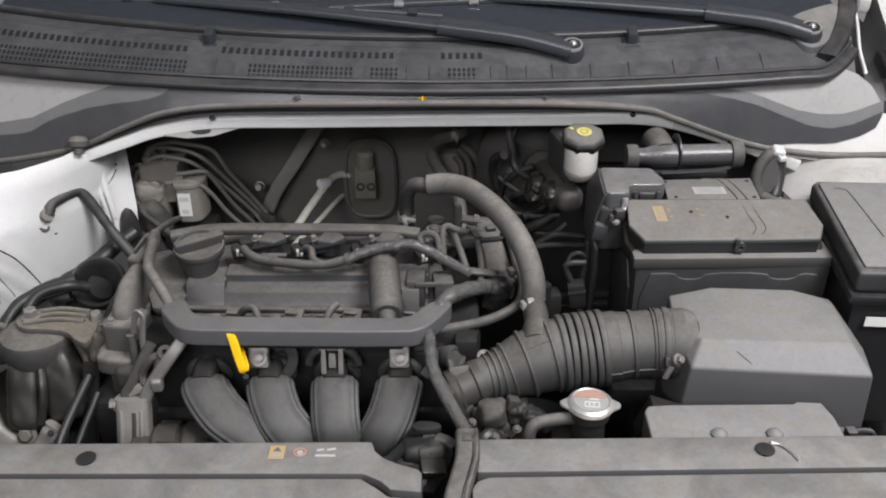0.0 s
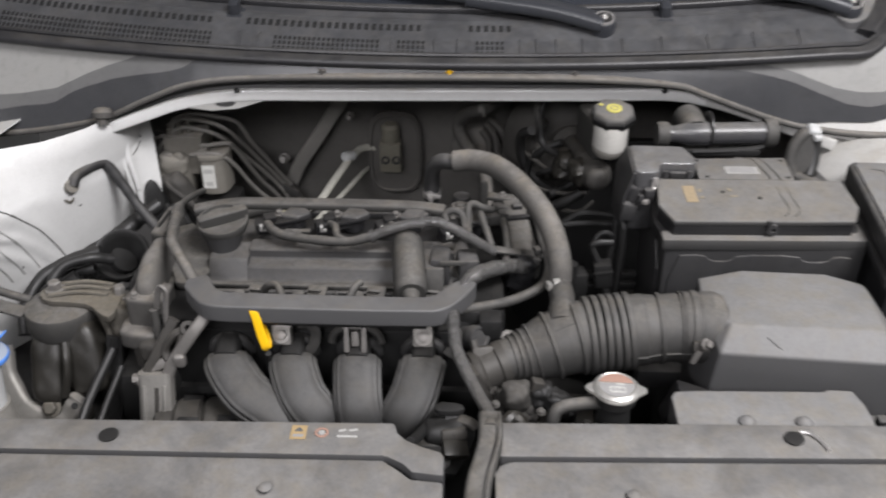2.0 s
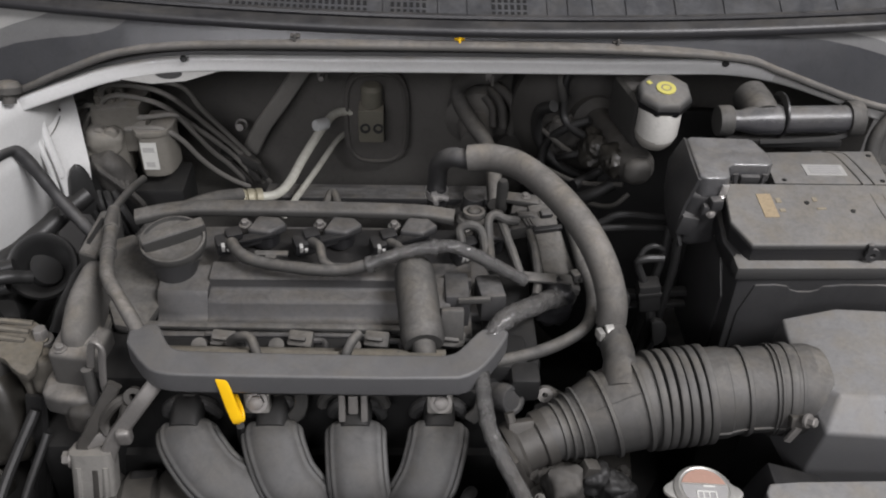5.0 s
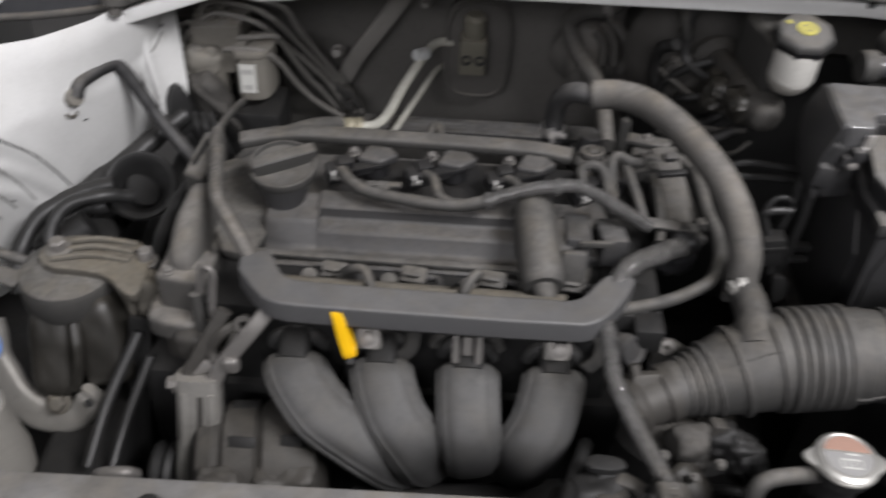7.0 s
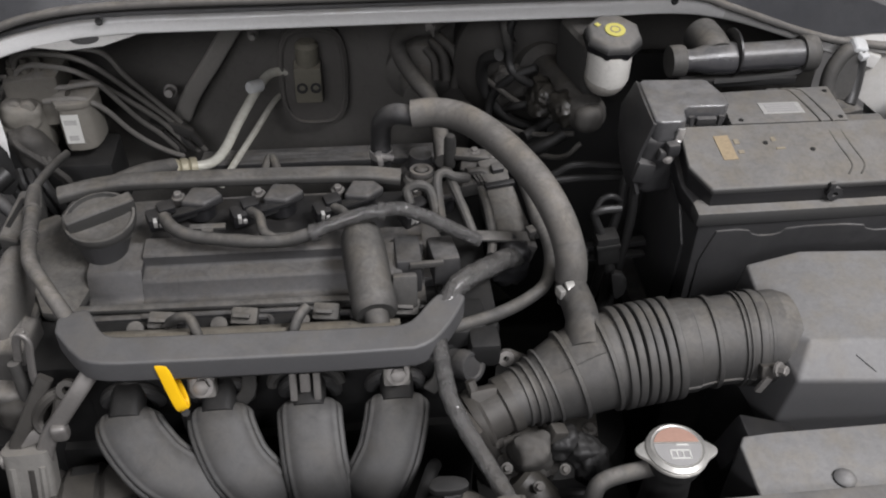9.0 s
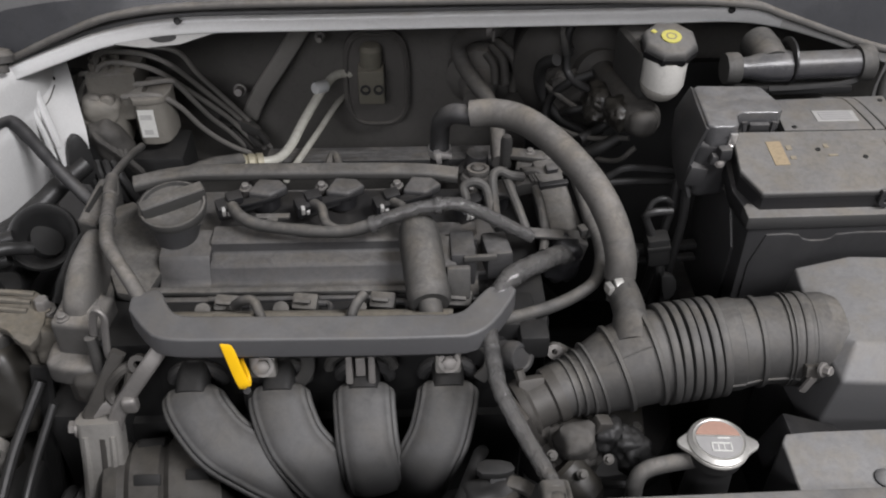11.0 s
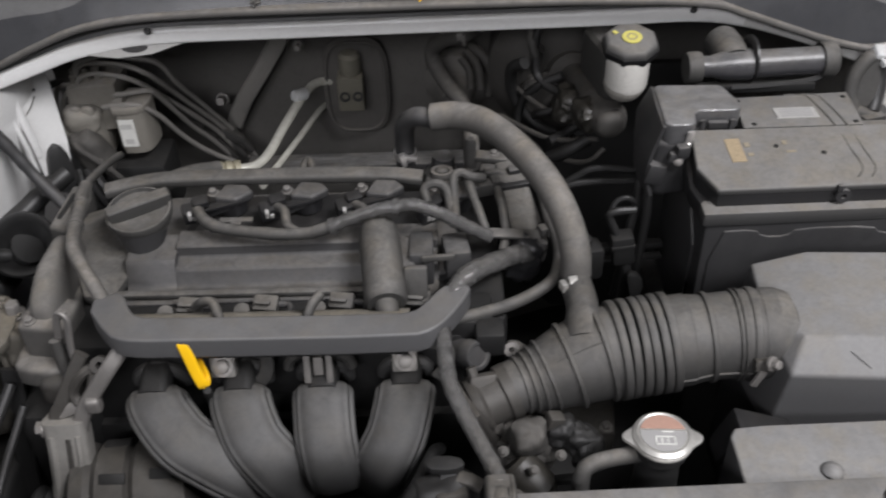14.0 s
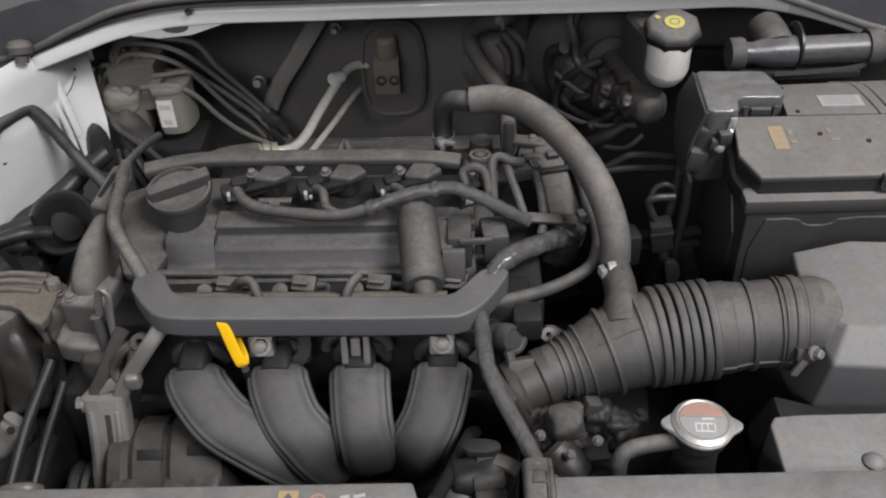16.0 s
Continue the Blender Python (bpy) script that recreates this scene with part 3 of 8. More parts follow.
# weatherstrip along the rail, with its clips
STRIP = [(-0.79, 1.343, 0.93), (-0.718, 1.343, 0.936), (-0.647, 1.343, 0.945), (-0.567, 1.343, 0.962), (-0.493, 1.343, 0.994), (-0.42, 1.343, 1.02), (-0.314, 1.342, 1.031), (-0.1, 1.336, 1.036), (0.159, 1.335, 1.036), (0.3, 1.341, 1.026), (0.353, 1.343, 1.01), (0.408, 1.343, 0.99), (0.46, 1.343, 0.972), (0.517, 1.343, 0.958), (0.602, 1.343, 0.948), (0.706, 1.343, 0.948), (0.79, 1.343, 0.95)]
strip = thing("weatherstrip", (0, 1.33, 1.0), "dusty grey rubber weatherstrip clipped along the cowl rail", "seal")
part("strip", sweep(smooth_path(STRIP, 8), rounded(0.026, 0.008, 0.0035, 4), scales=[1 + 0.06 * noise.noise(Vector((i * 0.4, 0, 0))) for i in range(8 * (len(STRIP) - 1) + 1)]), STRIP_RUBBER, strip)
for x in (-0.222, -0.031, 0.155):
    part("clip", join(box((0.012, 0.012, 0.004), (x, 1.343, 1.043), (25, 0, 0), 0.001), box((0.003, 0.003, 0.01), (x, 1.333, 1.043), bevel=0.001)), STRIP_RUBBER if x != -0.031 else YELLOW, strip, "yellow clip tip" if x == -0.031 else "")
knob = thing("strip_knob", (-0.566, 1.33, 0.96), "dusty rubber buffer knob on the wing flange", "buffer")
part("head", lathe([(0, -0.014), (0.008, -0.014), (0.008, -0.004), (0.015, -0.002), (0.016, 0.006), (0.012, 0.012), (0.005, 0.014), (0, 0.014)], pose(-0.563, 1.326, 0.97, -20, 0, 0), 20), STRIP_RUBBER, knob)


# cowl ends: black cover and pale wing corner rising from the weatherstrip to the cowl's lip
def cowl_z(y):
    return 1.048 + 0.35 * (y - 1.333)


def lip_y(x):
    return 1.342 + 0.1 * x * x


def base_y(x):
    return 1.462 + 0.14 * x * x


def end_point(x, v, out=0.0):
    z0 = float(np.interp(x, [q[0] for q in STRIP], [q[2] for q in STRIP]))
    y = lip_y(x) + 0.014
    return (x, 1.343 + (y - 1.343) * v - out, z0 + (cowl_z(y) - z0) * v + out * 0.3 + 0.006 * math.sin(max(0.0, min(1.0, v)) * math.pi))


def end_sheet(x0, x1, low, high, out):
    rows = []
    for k in range(9):
        row = []
        for i in range(81):
            x = x0 + (x1 - x0) * i / 80
            a, b = (float(np.interp(x, [q[0] for q in c], [q[1] for q in c])) for c in (low, high))
            row.append(end_point(x, a + (b - a) * k / 8, out))
        rows.append(row)
    return sheet(rows, 0.003)


EDGE_L = [(-0.79, 0.14), (-0.695, 0.2), (-0.66, 0.2), (-0.64, 0.22), (-0.615, 0.3), (-0.585, 0.36), (-0.55, 0.4), (-0.51, 0.38), (-0.475, 0.34), (-0.45, 0.33), (-0.43, 0.36), (-0.42, 0.46), (-0.405, 0.7), (-0.39, 1.0)]
PALE_L = [(-0.79, 0.3), (-0.695, 0.32), (-0.67, 0.34), (-0.64, 0.36), (-0.61, 0.44), (-0.585, 0.52), (-0.555, 0.6), (-0.525, 0.66), (-0.49, 0.8), (-0.46, 1.0)]
LOW_R = [(0.0, -0.05), (0.46, -0.05), (0.49, 0.0), (0.545, 0.08), (0.615, 0.12), (0.65, 0.18), (0.675, 0.26), (0.684, 0.38), (0.79, 0.4)]
PALE_R = [(0.33, 1.0), (0.365, 0.7), (0.405, 0.72), (0.44, 0.72), (0.475, 0.66), (0.515, 0.54), (0.55, 0.44), (0.585, 0.4), (0.625, 0.4), (0.65, 0.44), (0.675, 0.5), (0.72, 0.6), (0.79, 0.7)]
BAND_R = [(0.3, 1.0), (0.33, 0.8), (0.35, 0.54), (0.37, 0.54), (0.405, 0.58), (0.45, 0.54), (0.485, 0.48), (0.515, 0.4), (0.545, 0.32), (0.57, 0.26), (0.605, 0.24), (0.64, 0.28), (0.67, 0.36), (0.684, 0.4), (0.79, 0.5)]
part("cowl_end_cover", end_sheet(-0.79, 0.0, [(-0.8, -0.05), (0, -0.05)], [(x, v + 0.03) for x, v in EDGE_L], 0.003), COWL, body, "black plastic end cover of the cowl")
# The band's grey is the fold's shade, put into the colour.
part("corner_band", end_sheet(-0.79, -0.386, EDGE_L, [(x, v + 0.03) for x, v in PALE_L], 0.0015), SHADED_DUST_GREY, body, "fold of the wing corner, shade painted in as grey")
# Corner toned down: body paint in shade, drawn by its colour.
part("wing_corner", end_sheet(-0.79, -0.455, PALE_L, [(-0.8, 1.0), (0, 1.0)], 0.0), SHADED_DUST_WHITE, body, "pale wing corner, dusty and with shade in its colour")
part("cowl_end_cover", end_sheet(0.0, 0.684, LOW_R, [(x, v + 0.03) for x, v in BAND_R], 0.003), COWL, body, "black plastic end cover of the cowl")
# Here too the fold's shade is painted in as grey.
part("corner_band", end_sheet(0.31, 0.686, BAND_R, [(x, v + 0.03) for x, v in PALE_R], 0.0015), SHADED_DUST_GREY, body, "fold of the wing corner, shade painted in as grey")
part("wing_corner", end_sheet(0.335, 0.684, PALE_R, [(0, 1.0), (0.62, 1.0), (0.645, 0.9), (0.668, 0.74), (0.686, 0.5)], 0.0), SHADED_DUST_WHITE, body, "pale wing corner, dusty and with shade in its colour")
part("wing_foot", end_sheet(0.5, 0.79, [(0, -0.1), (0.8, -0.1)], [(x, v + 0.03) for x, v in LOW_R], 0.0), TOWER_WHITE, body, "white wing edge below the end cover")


# ---- cowl panel, wipers, windscreen ----
def cowl_at(x, u):
    front = lip_y(x) + 8 * max(0.0, min(x, 0.65) - 0.57) ** 2
    y = front + (base_y(x) - front) * u
    step = 0.006 * float(np.interp(u, (0.14, 0.18, 0.42, 0.58), (0, 1, 1, 0)))
    ridge = 0.0018 * math.exp(-((u - 0.74) / 0.04) ** 2)
    return Vector((x, y, cowl_z(y) + 0.008 * math.sin(u * math.pi) - step + ridge))


def cowl_sheet():
    rows = []
    for k in range(41):
        rows.append([tuple(cowl_at(-0.76 + 1.4 * i / 40, k / 40)) for i in range(41)])
    return sheet(rows, 0.003)


cowl = part("cowl", cowl_sheet(), COWL, body, "black plastic cowl with slotted air grilles")
LIP_PTS = [(x, lip_y(x) - 0.004, cowl_z(lip_y(x)) + 0.004) for x in [-0.76 + 0.1 * i for i in range(14)]] + [(0.587, 1.374, 1.066), (0.613, 1.391, 1.073), (0.636, 1.416, 1.083), (0.645, 1.427, 1.089)]
part("front_seal", sweep(smooth_path(LIP_PTS, 4), [(a, b - 0.2 * a) for a, b in rounded(0.02, 0.012, 0.005, 4)]), SEAL_RUBBER, cowl, "rounded black rubber front seal")
part("seal_bead", sweep(smooth_path([(x, y + 0.014, z + 0.008) for x, y, z in LIP_PTS], 4), circle(0.0042, 8)), SEAL_RUBBER, cowl)


def slot_at(x, v0, v1, width):
    a, b = cowl_at(x, v0), cowl_at(x, v1)
    return box((width, (b - a).length, 0.0016), (a + b) / 2 + Vector((0, 0, 0.0002)), (math.degrees(math.atan2(b.z - a.z, b.y - a.y)), 0, 0), 0)


SLOT_DARK = plain("slot_dark", (0.006, 0.006, 0.006), 0.8)
for x0, x1, v0, v1 in ((-0.74, -0.40, 0.53, 0.61), (-0.345, -0.075, 0.54, 0.64), (0.0, 0.06, 0.54, 0.64)):
    for i in range(int((x1 - x0) / 0.0115) + 1):
        part("slot", slot_at(x0 + i * 0.0115, v0, v1, 0.0063), SLOT_DARK, cowl)
for x0, x1 in ((-0.74, -0.40), (-0.30, -0.14), (-0.11, -0.07), (0.01, 0.05)):
    fine = join(*[slot_at(x0 + i * 0.0075, v0, v1, 0.0041) for v0, v1 in ((0.2, 0.25), (0.28, 0.33), (0.36, 0.41)) for i in range(int((x1 - x0) / 0.0075) + 1)])
    tagged(part("grille_mesh", fine, SLOT_DARK, cowl), "fine dark grille mesh", kind="stuff")
for x in (-0.355, -0.325, -0.12, -0.055, -0.02, 0.075, 0.1, 0.13, 0.17, 0.23, 0.29, 0.36, 0.43, 0.5):
    a, b = cowl_at(x, 0.2), cowl_at(x, 0.44)
    part("trough_rib", box((0.003, (b - a).length, 0.003), (a + b) / 2 + Vector((0, 0, 0.0008)), (math.degrees(math.atan2(b.z - a.z, b.y - a.y)), 0, 0), 0.001), COWL, cowl)
for x in (-0.37, 0.3):
    part("nozzle", join(box((0.017, 0.024, 0.028), (x, 1.45, 1.102), (20, 0, 0), 0.006), box((0.03, 0.03, 0.01), (x, 1.447, 1.09), (20, 0, 0), 0.004)), WIPER, cowl, "washer nozzle")


def windscreen():
    rows = []
    for k in range(9):
        v = k / 8
        row = []
        for i in range(31):
            x = -0.74 + 1.395 * i / 30
            y = base_y(x) + 0.004 + 0.55 * v
            row.append((x * (1 - 0.12 * v), y, cowl_z(base_y(x)) + 0.002 + 0.42 * 0.55 * v + 0.02 * v * v))
        rows.append(row)
    return sheet(rows, 0.005)


part("windscreen", windscreen(), GLASS, body, "dark windscreen glass above the wipers")
part("windscreen_seal", sweep(smooth_path([(x, base_y(x), cowl_z(base_y(x)) + 0.004) for x in [-0.74 + 0.1 * i for i in range(15)]], 4), rounded(0.014, 0.012, 0.004, 3)), SEAL_RUBBER, body, "black rubber seal at the foot of the windscreen")


def wiper(pivot, elbow, tip, blade, label):
    w = thing("wiper", pivot, label, "wiper")
    p, e, t = Vector(pivot), Vector(elbow), Vector(tip)
    part("pivot_cap", lathe([(0, -0.02), (0.019, -0.02), (0.0195, 0.0), (0.0165, 0.008), (0.0, 0.009)], along(p, p + Vector((0, -0.4, 1))), 24), WIPER, w)
    tilt = along(p, p + Vector((0, -0.4, 1)))
    part("ring", lathe([(0.0125, 0.008), (0.0155, 0.008), (0.0155, 0.0115), (0.0125, 0.0115)], tilt, 28), BRIGHT_STEEL, w, "bright ring")
    part("nut_cap", lathe([(0, 0.008), (0.0125, 0.008), (0.011, 0.012), (0.006, 0.0125), (0, 0.0125)], tilt, 24), COIL_BLACK, w)
    part("nut", bolt(tilt @ Vector((0, 0, 0.0115)), 0.004, 0.005, (0, -0.4, 1)), BRIGHT_STEEL, w, "bright steel nut")
    part("arm", sweep(smooth_path([(*p, 1), (*(p * 0.6 + e * 0.4 + Vector((0, 0, 0.006))), 1), (*e, 1)], 8), rounded(0.042, 0.022, 0.008, 4)), WIPER, w)
    part("rod", sweep(smooth_path([tuple(e), tuple((e + t) / 2 + Vector((0, 0, 0.003))), tuple(t)], 8), rounded(0.028, 0.013, 0.005, 3)), WIPER, w)
    a, b = (Vector(q) for q in blade)
    part("blade", sweep(smooth_path([tuple(a), tuple((a + b) / 2 + Vector((0, 0, 0.005))), tuple(b)], 10), rounded(0.012, 0.012, 0.004, 3)), WIPER, w)
    for k in (0.15, 0.35, 0.55, 0.75, 0.92):
        c = a.lerp(b, k) + Vector((0, -0.004, 0.007))
        part("blade_clip", box((0.016, 0.014, 0.005), c, (20, 0, 0), 0.0015), BRIGHT_STEEL if k in (0.35, 0.55) else WIPER, w)
    return w


wiper((0.2015, 1.413, 1.0935), (-0.004, 1.466, 1.1155), (-0.478, 1.559, 1.135), ((-0.62, 1.57, 1.13), (0.0, 1.52, 1.115)), "black wiper arm with its blade along the screen")
wiper((0.582, 1.45, 1.1095), (0.428, 1.503, 1.128), (-0.02, 1.572, 1.138), ((-0.29, 1.528, 1.12), (0.33, 1.565, 1.133)), "longer black wiper arm with a bright pivot nut")
FLANGE = [(0.6545, 1.384, 1.064), (0.655, 1.391, 1.068), (0.662, 1.44, 1.085), (0.679, 1.509, 1.109), (0.7, 1.62, 1.15)]
RIM = [(0.704, 1.384, 1.075), (0.704, 1.4, 1.088), (0.706, 1.443, 1.107), (0.711, 1.495, 1.125), (0.719, 1.56, 1.148)]
part("gutter", sheet([FLANGE, [(x + 0.012, y + 0.01, z - 0.05) for x, y, z in FLANGE], [(x - 0.006, y, z - 0.055) for x, y, z in RIM], RIM], 0.002), SHADED_DUST_GREY, body, "dusty gutter between wing and screen")
part("gutter_flange", sweep(smooth_path(FLANGE, 6), rounded(0.005, 0.006, 0.002, 2)), WHITE_PAINT, body)
part("wing_shoulder", sheet([RIM, [(x + 0.006, y, z + 0.003) for x, y, z in RIM], [(x + 0.06, y, z - 0.03) for x, y, z in RIM], [(0.82, y, 0.99) for x, y, z in RIM]], 0.002), WHITE_PAINT, body, "white wing shoulder beside the screen")
part("pillar_foot", box((0.022, 0.07, 0.03), (0.697, 1.55, 1.143), (18, 0, -15), 0.009, segments=3), TOWER_WHITE, body, "white painted foot of the pillar")
part("hinge_block", box((0.016, 0.05, 0.024), (0.7, 1.425, 1.066), (18, 0, 0), 0.006, segments=3), COIL_BLACK, body, "black hinge block in the gutter")
part("pivot_shroud", slab(softened([(0.565, 1.505), (0.619, 1.53), (0.65, 1.54), (0.653, 1.519), (0.634, 1.467), (0.6, 1.43), (0.572, 1.425), (0.55, 1.46)], 2), -0.012, 0.0125, 0.006, lift=lambda x, y: cowl_z(y), segments=3), COVER_PLASTIC, body, "dusty raised cap under the wiper pivot")
part("side_seal", sweep(smooth_path([(0.6, 1.411, 1.08), (0.629, 1.45, 1.097), (0.653, 1.496, 1.114), (0.676, 1.556, 1.138), (0.7, 1.64, 1.172)], 6), rounded(0.03, 0.016, 0.006, 4)), SEAL_RUBBER, body, "black rubber seal at the foot of the pillar")

# ---- front cover over the radiator ----
cover = thing("radiator_cover", (-0.3, 0.7, 0.8), "dusty grey plastic radiator cover with printed stickers", "cover")


LEFT_BACK = [(-0.078, 0.787), (-0.074, 0.772), (-0.064, 0.761), (-0.048, 0.752), (-0.027, 0.744), (-0.022, 0.738)]
part("rear_band", slab([(-0.545, 0.736), (-0.085, 0.736), (-0.066, 0.725), (-0.055, 0.713), (-0.022, 0.709)] + LEFT_BACK[::-1] + [(-0.545, 0.783)], 0.815, 0.85, 0.004), COVER_PLASTIC, cover)
part("front_panel", slab([(-0.55, 0.56), (-0.03, 0.56), (-0.022, 0.57), (-0.022, 0.704), (-0.056, 0.707), (-0.07, 0.72), (-0.087, 0.7335), (-0.55, 0.7335)], 0.82, 0.847, 0.005, lift=lambda x, y: -0.12 * max(0, 0.69 - y)), COVER_PLASTIC, cover)
part("groove", box((0.52, 0.3, 0.02), (-0.287, 0.63, 0.812), bevel=0), DARK, cover)
part("side_cap", slab([(-0.8, 0.56), (-0.556, 0.56), (-0.552, 0.78), (-0.62, 0.777), (-0.8, 0.76)], 0.815, 0.847, 0.005), COVER_PLASTIC, cover)
cover_r = thing("radiator_cover", (0.4, 0.7, 0.8), "dusty grey plastic radiator cover with a bright glint line", "cover")
part("rear_band", slab([(0.036, 0.738), (0.8, 0.752), (0.8, 0.802), (0.036, 0.791)], 0.815, 0.85, 0.004), COVER_PLASTIC, cover_r)
part("front_panel", slab([(0.03, 0.56), (0.8, 0.56), (0.8, 0.7495), (0.05, 0.7355), (0.036, 0.7295), (0.03, 0.7175)], 0.82, 0.847, 0.005, lift=lambda x, y: -0.12 * max(0, 0.69 - y)), COVER_PLASTIC, cover_r)
part("groove", box((0.76, 0.3, 0.02), (0.42, 0.64, 0.812), bevel=0), DARK, cover_r)
for c, x, y in ((cover, -0.385, 0.757), (cover_r, 0.352, 0.771)):
    part("plug", join(lathe([(0.0, 0.0), (0.0095, 0.0), (0.0105, 0.0015), (0.0105, 0.0025), (0.008, 0.003), (0.0, 0.0015)], pose(x, y, 0.8505), 24)), DARK, c, "dark push plug")
for x, y in ((-0.203, 0.69), (0.17, 0.69)):
    part("push_pin", join(lathe([(0, 0), (0.007, 0), (0.007, 0.002), (0.003, 0.004), (0, 0.004)], pose(x, y, 0.8465), 16)), COVER_PLASTIC, cover if x < 0 else cover_r)
# Bright tube drawn for the lamp's curved glint on the cover.
part("glint_edge", sweep(smooth_path([(0.362, 0.783, 0.8515), (0.372, 0.778, 0.853), (0.381, 0.765, 0.8525), (0.384, 0.754, 0.8515)], 6), circle(0.0022, 6)), BRIGHT_STEEL, cover_r, "bright line standing in for a curved glint")
for x, mat, w, h in ((-0.181, LABEL_ORANGE, 0.017, 0.021), (-0.156, LABEL_RED, 0.013, 0.013), (-0.128, PRINT_GREY, 0.028, 0.004)):
    if mat is LABEL_RED:
        part("warning_sign", join(lathe([(0.005, 0), (0.0075, 0), (0.0075, 0.0007), (0.005, 0.0007)], pose(x, 0.768, 0.8505), 24)), LABEL_RED, cover, "faded round red warning sign")
        part("sign_symbol", lathe([(0, 0), (0.004, 0), (0.0035, 0.0008), (0, 0.0008)], pose(x, 0.768, 0.8505), 7), LABEL_DULL, cover)
    elif mat is LABEL_ORANGE:
        part("warning_sticker", box((w, h, 0.0006), (x, 0.768, 0.8507), bevel=0), STICKER_ORANGE, cover, "faded orange warning sticker")
        part("sticker_triangle", slab([(x - 0.005, 0.769), (x + 0.005, 0.769), (x, 0.776)], 0.851, 0.8514, 0), PRINT_DARK, cover)
        part("sticker_bar", box((0.012, 0.004, 0.0004), (x, 0.7625, 0.8512), bevel=0), PRINT_GREY, cover)
    else:
        for dx, dy, ww in ((-0.006, 0.772, 0.008), (0.006, 0.773, 0.01), (0.0, 0.763, 0.022)):
            part("print_bar", box((ww, 0.003, 0.0005), (x + dx, dy, 0.8506), (0, 0, 12 if dy > 0.77 else 0), bevel=0), PRINT_FADED, cover)
part("cap_bolt", bolt((-0.586, 0.742, 0.847), 0.008, 0.006), COVER_PLASTIC, cover)
radiator = thing("radiator", (0.0, 0.7, 0.37), "dark radiator with a bright steel filler cap", "radiator")
part("core", box((1.0, 0.05, 0.42), (0.0, 0.70, 0.58), bevel=0.006), DARK, radiator)
single("bumper", box((1.6, 0.2, 0.35), (0.0, 0.46, 0.62), bevel=0.04, segments=4), WHITE_PAINT, "white front bumper below the radiator cover", "bumper")
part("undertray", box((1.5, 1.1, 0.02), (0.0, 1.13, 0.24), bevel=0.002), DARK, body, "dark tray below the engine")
for s in (-1, 1):
    tyre = part("tyre", lathe([(0.19, 0.0), (0.26, -0.005), (0.3, 0.02), (0.305, 0.06), (0.305, 0.13), (0.3, 0.17), (0.26, 0.195), (0.19, 0.19)], along((s * 0.63, 1.3, 0.305), (s * 0.9, 1.3, 0.305)), 40), SEAL_RUBBER, body, "black tyre under the wing")
    part("rim", lathe([(0, 0.15), (0.17, 0.14), (0.195, 0.18), (0.195, 0.01), (0.0, 0.02)], along((s * 0.63, 1.3, 0.305), (s * 0.9, 1.3, 0.305)), 32), DULL_STEEL, tyre)


# ---- engine ----
engine = thing("engine", (-0.2, 1.1, 0.3), "dusty four-cylinder petrol engine across the bay", "engine")
part("block", box((0.46, 0.24, 0.42), (-0.2, 1.1, 0.52), bevel=0.02), DARK, engine, "near-black engine block")
# Head blackened by colour, for the dark gaps behind the wiring channel.
part("cylinder_head", box((0.42, 0.225, 0.12), (-0.205, 1.105, 0.775), bevel=0.008), DARK, engine, "near-black cylinder head, gap shade in its colour")


def cover_z(x, y):
    """The valve cover's top: flat at the back, falling to the front."""
    return 0.852 - 0.15 * max(0, 1.115 - y)


def valve_cover():
    outline = [(-0.39, 1.079), (-0.02, 1.077), (0.0, 1.08), (0.005, 1.16), (-0.035, 1.225), (-0.36, 1.225), (-0.405, 1.215), (-0.41, 1.18), (-0.405, 1.07)]
    return slab(softened(outline, 1), -0.055, 0.0, 0.008, lift=cover_z, segments=3)


def draped(outline, h, bevel=0.003):
    bm = bmesh.new()
    low = [bm.verts.new((x, y, cover_z(x, y) - 0.006)) for x, y in outline]
    top = [bm.verts.new((x, y, cover_z(x, y) + h)) for x, y in outline]
    n = len(outline)
    bm.faces.new(top)
    bm.faces.new(low[::-1])
    for i in range(n):
        bm.faces.new((low[i], low[(i + 1) % n], top[(i + 1) % n], top[i]))
    return bevelled(bm, bevel)


vc = part("valve_cover", valve_cover(), ENGINE_PLASTIC, engine, "dusty dark grey plastic valve cover")
PROFILE = [(1.05, 0.80), (1.05, 0.8385), (1.053, 0.8405), (1.074, 0.8405), (1.0765, 0.843), (1.0825, 0.8555), (1.086, 0.858), (1.1, 0.8585), (1.1025, 0.861), (1.104, 0.8705), (1.107, 0.8725), (1.132, 0.8725), (1.132, 0.8)]
part("stepped_face", extruded(PROFILE, -0.302, -0.02, 0.0012), ENGINE_PLASTIC, vc, "stepped front face of the cover")
part("face_shoulder", extruded([(1.05, 0.8), (1.05, 0.8385), (1.074, 0.8405), (1.078, 0.845), (1.086, 0.862), (1.09, 0.8665), (1.132, 0.868), (1.132, 0.8)], -0.355, -0.3015, 0.002), ENGINE_PLASTIC, vc)
part("front_lip", sweep(smooth_path([(-0.385, 1.06, 0.846), (-0.33, 1.058, 0.8455), (-0.2, 1.056, 0.8455), (-0.06, 1.054, 0.8455), (-0.03, 1.056, 0.846)], 6), rounded(0.009, 0.006, 0.002, 2)), RUBBER, vc, "pale flange along the front")
part("rear_rim", sweep(smooth_path([(-0.405, 1.212, 0.872), (-0.36, 1.222, 0.876), (-0.3, 1.224, 0.878), (-0.1, 1.222, 0.877), (-0.035, 1.216, 0.874)], 6), rounded(0.022, 0.012, 0.004, 3)), RUBBER, vc)
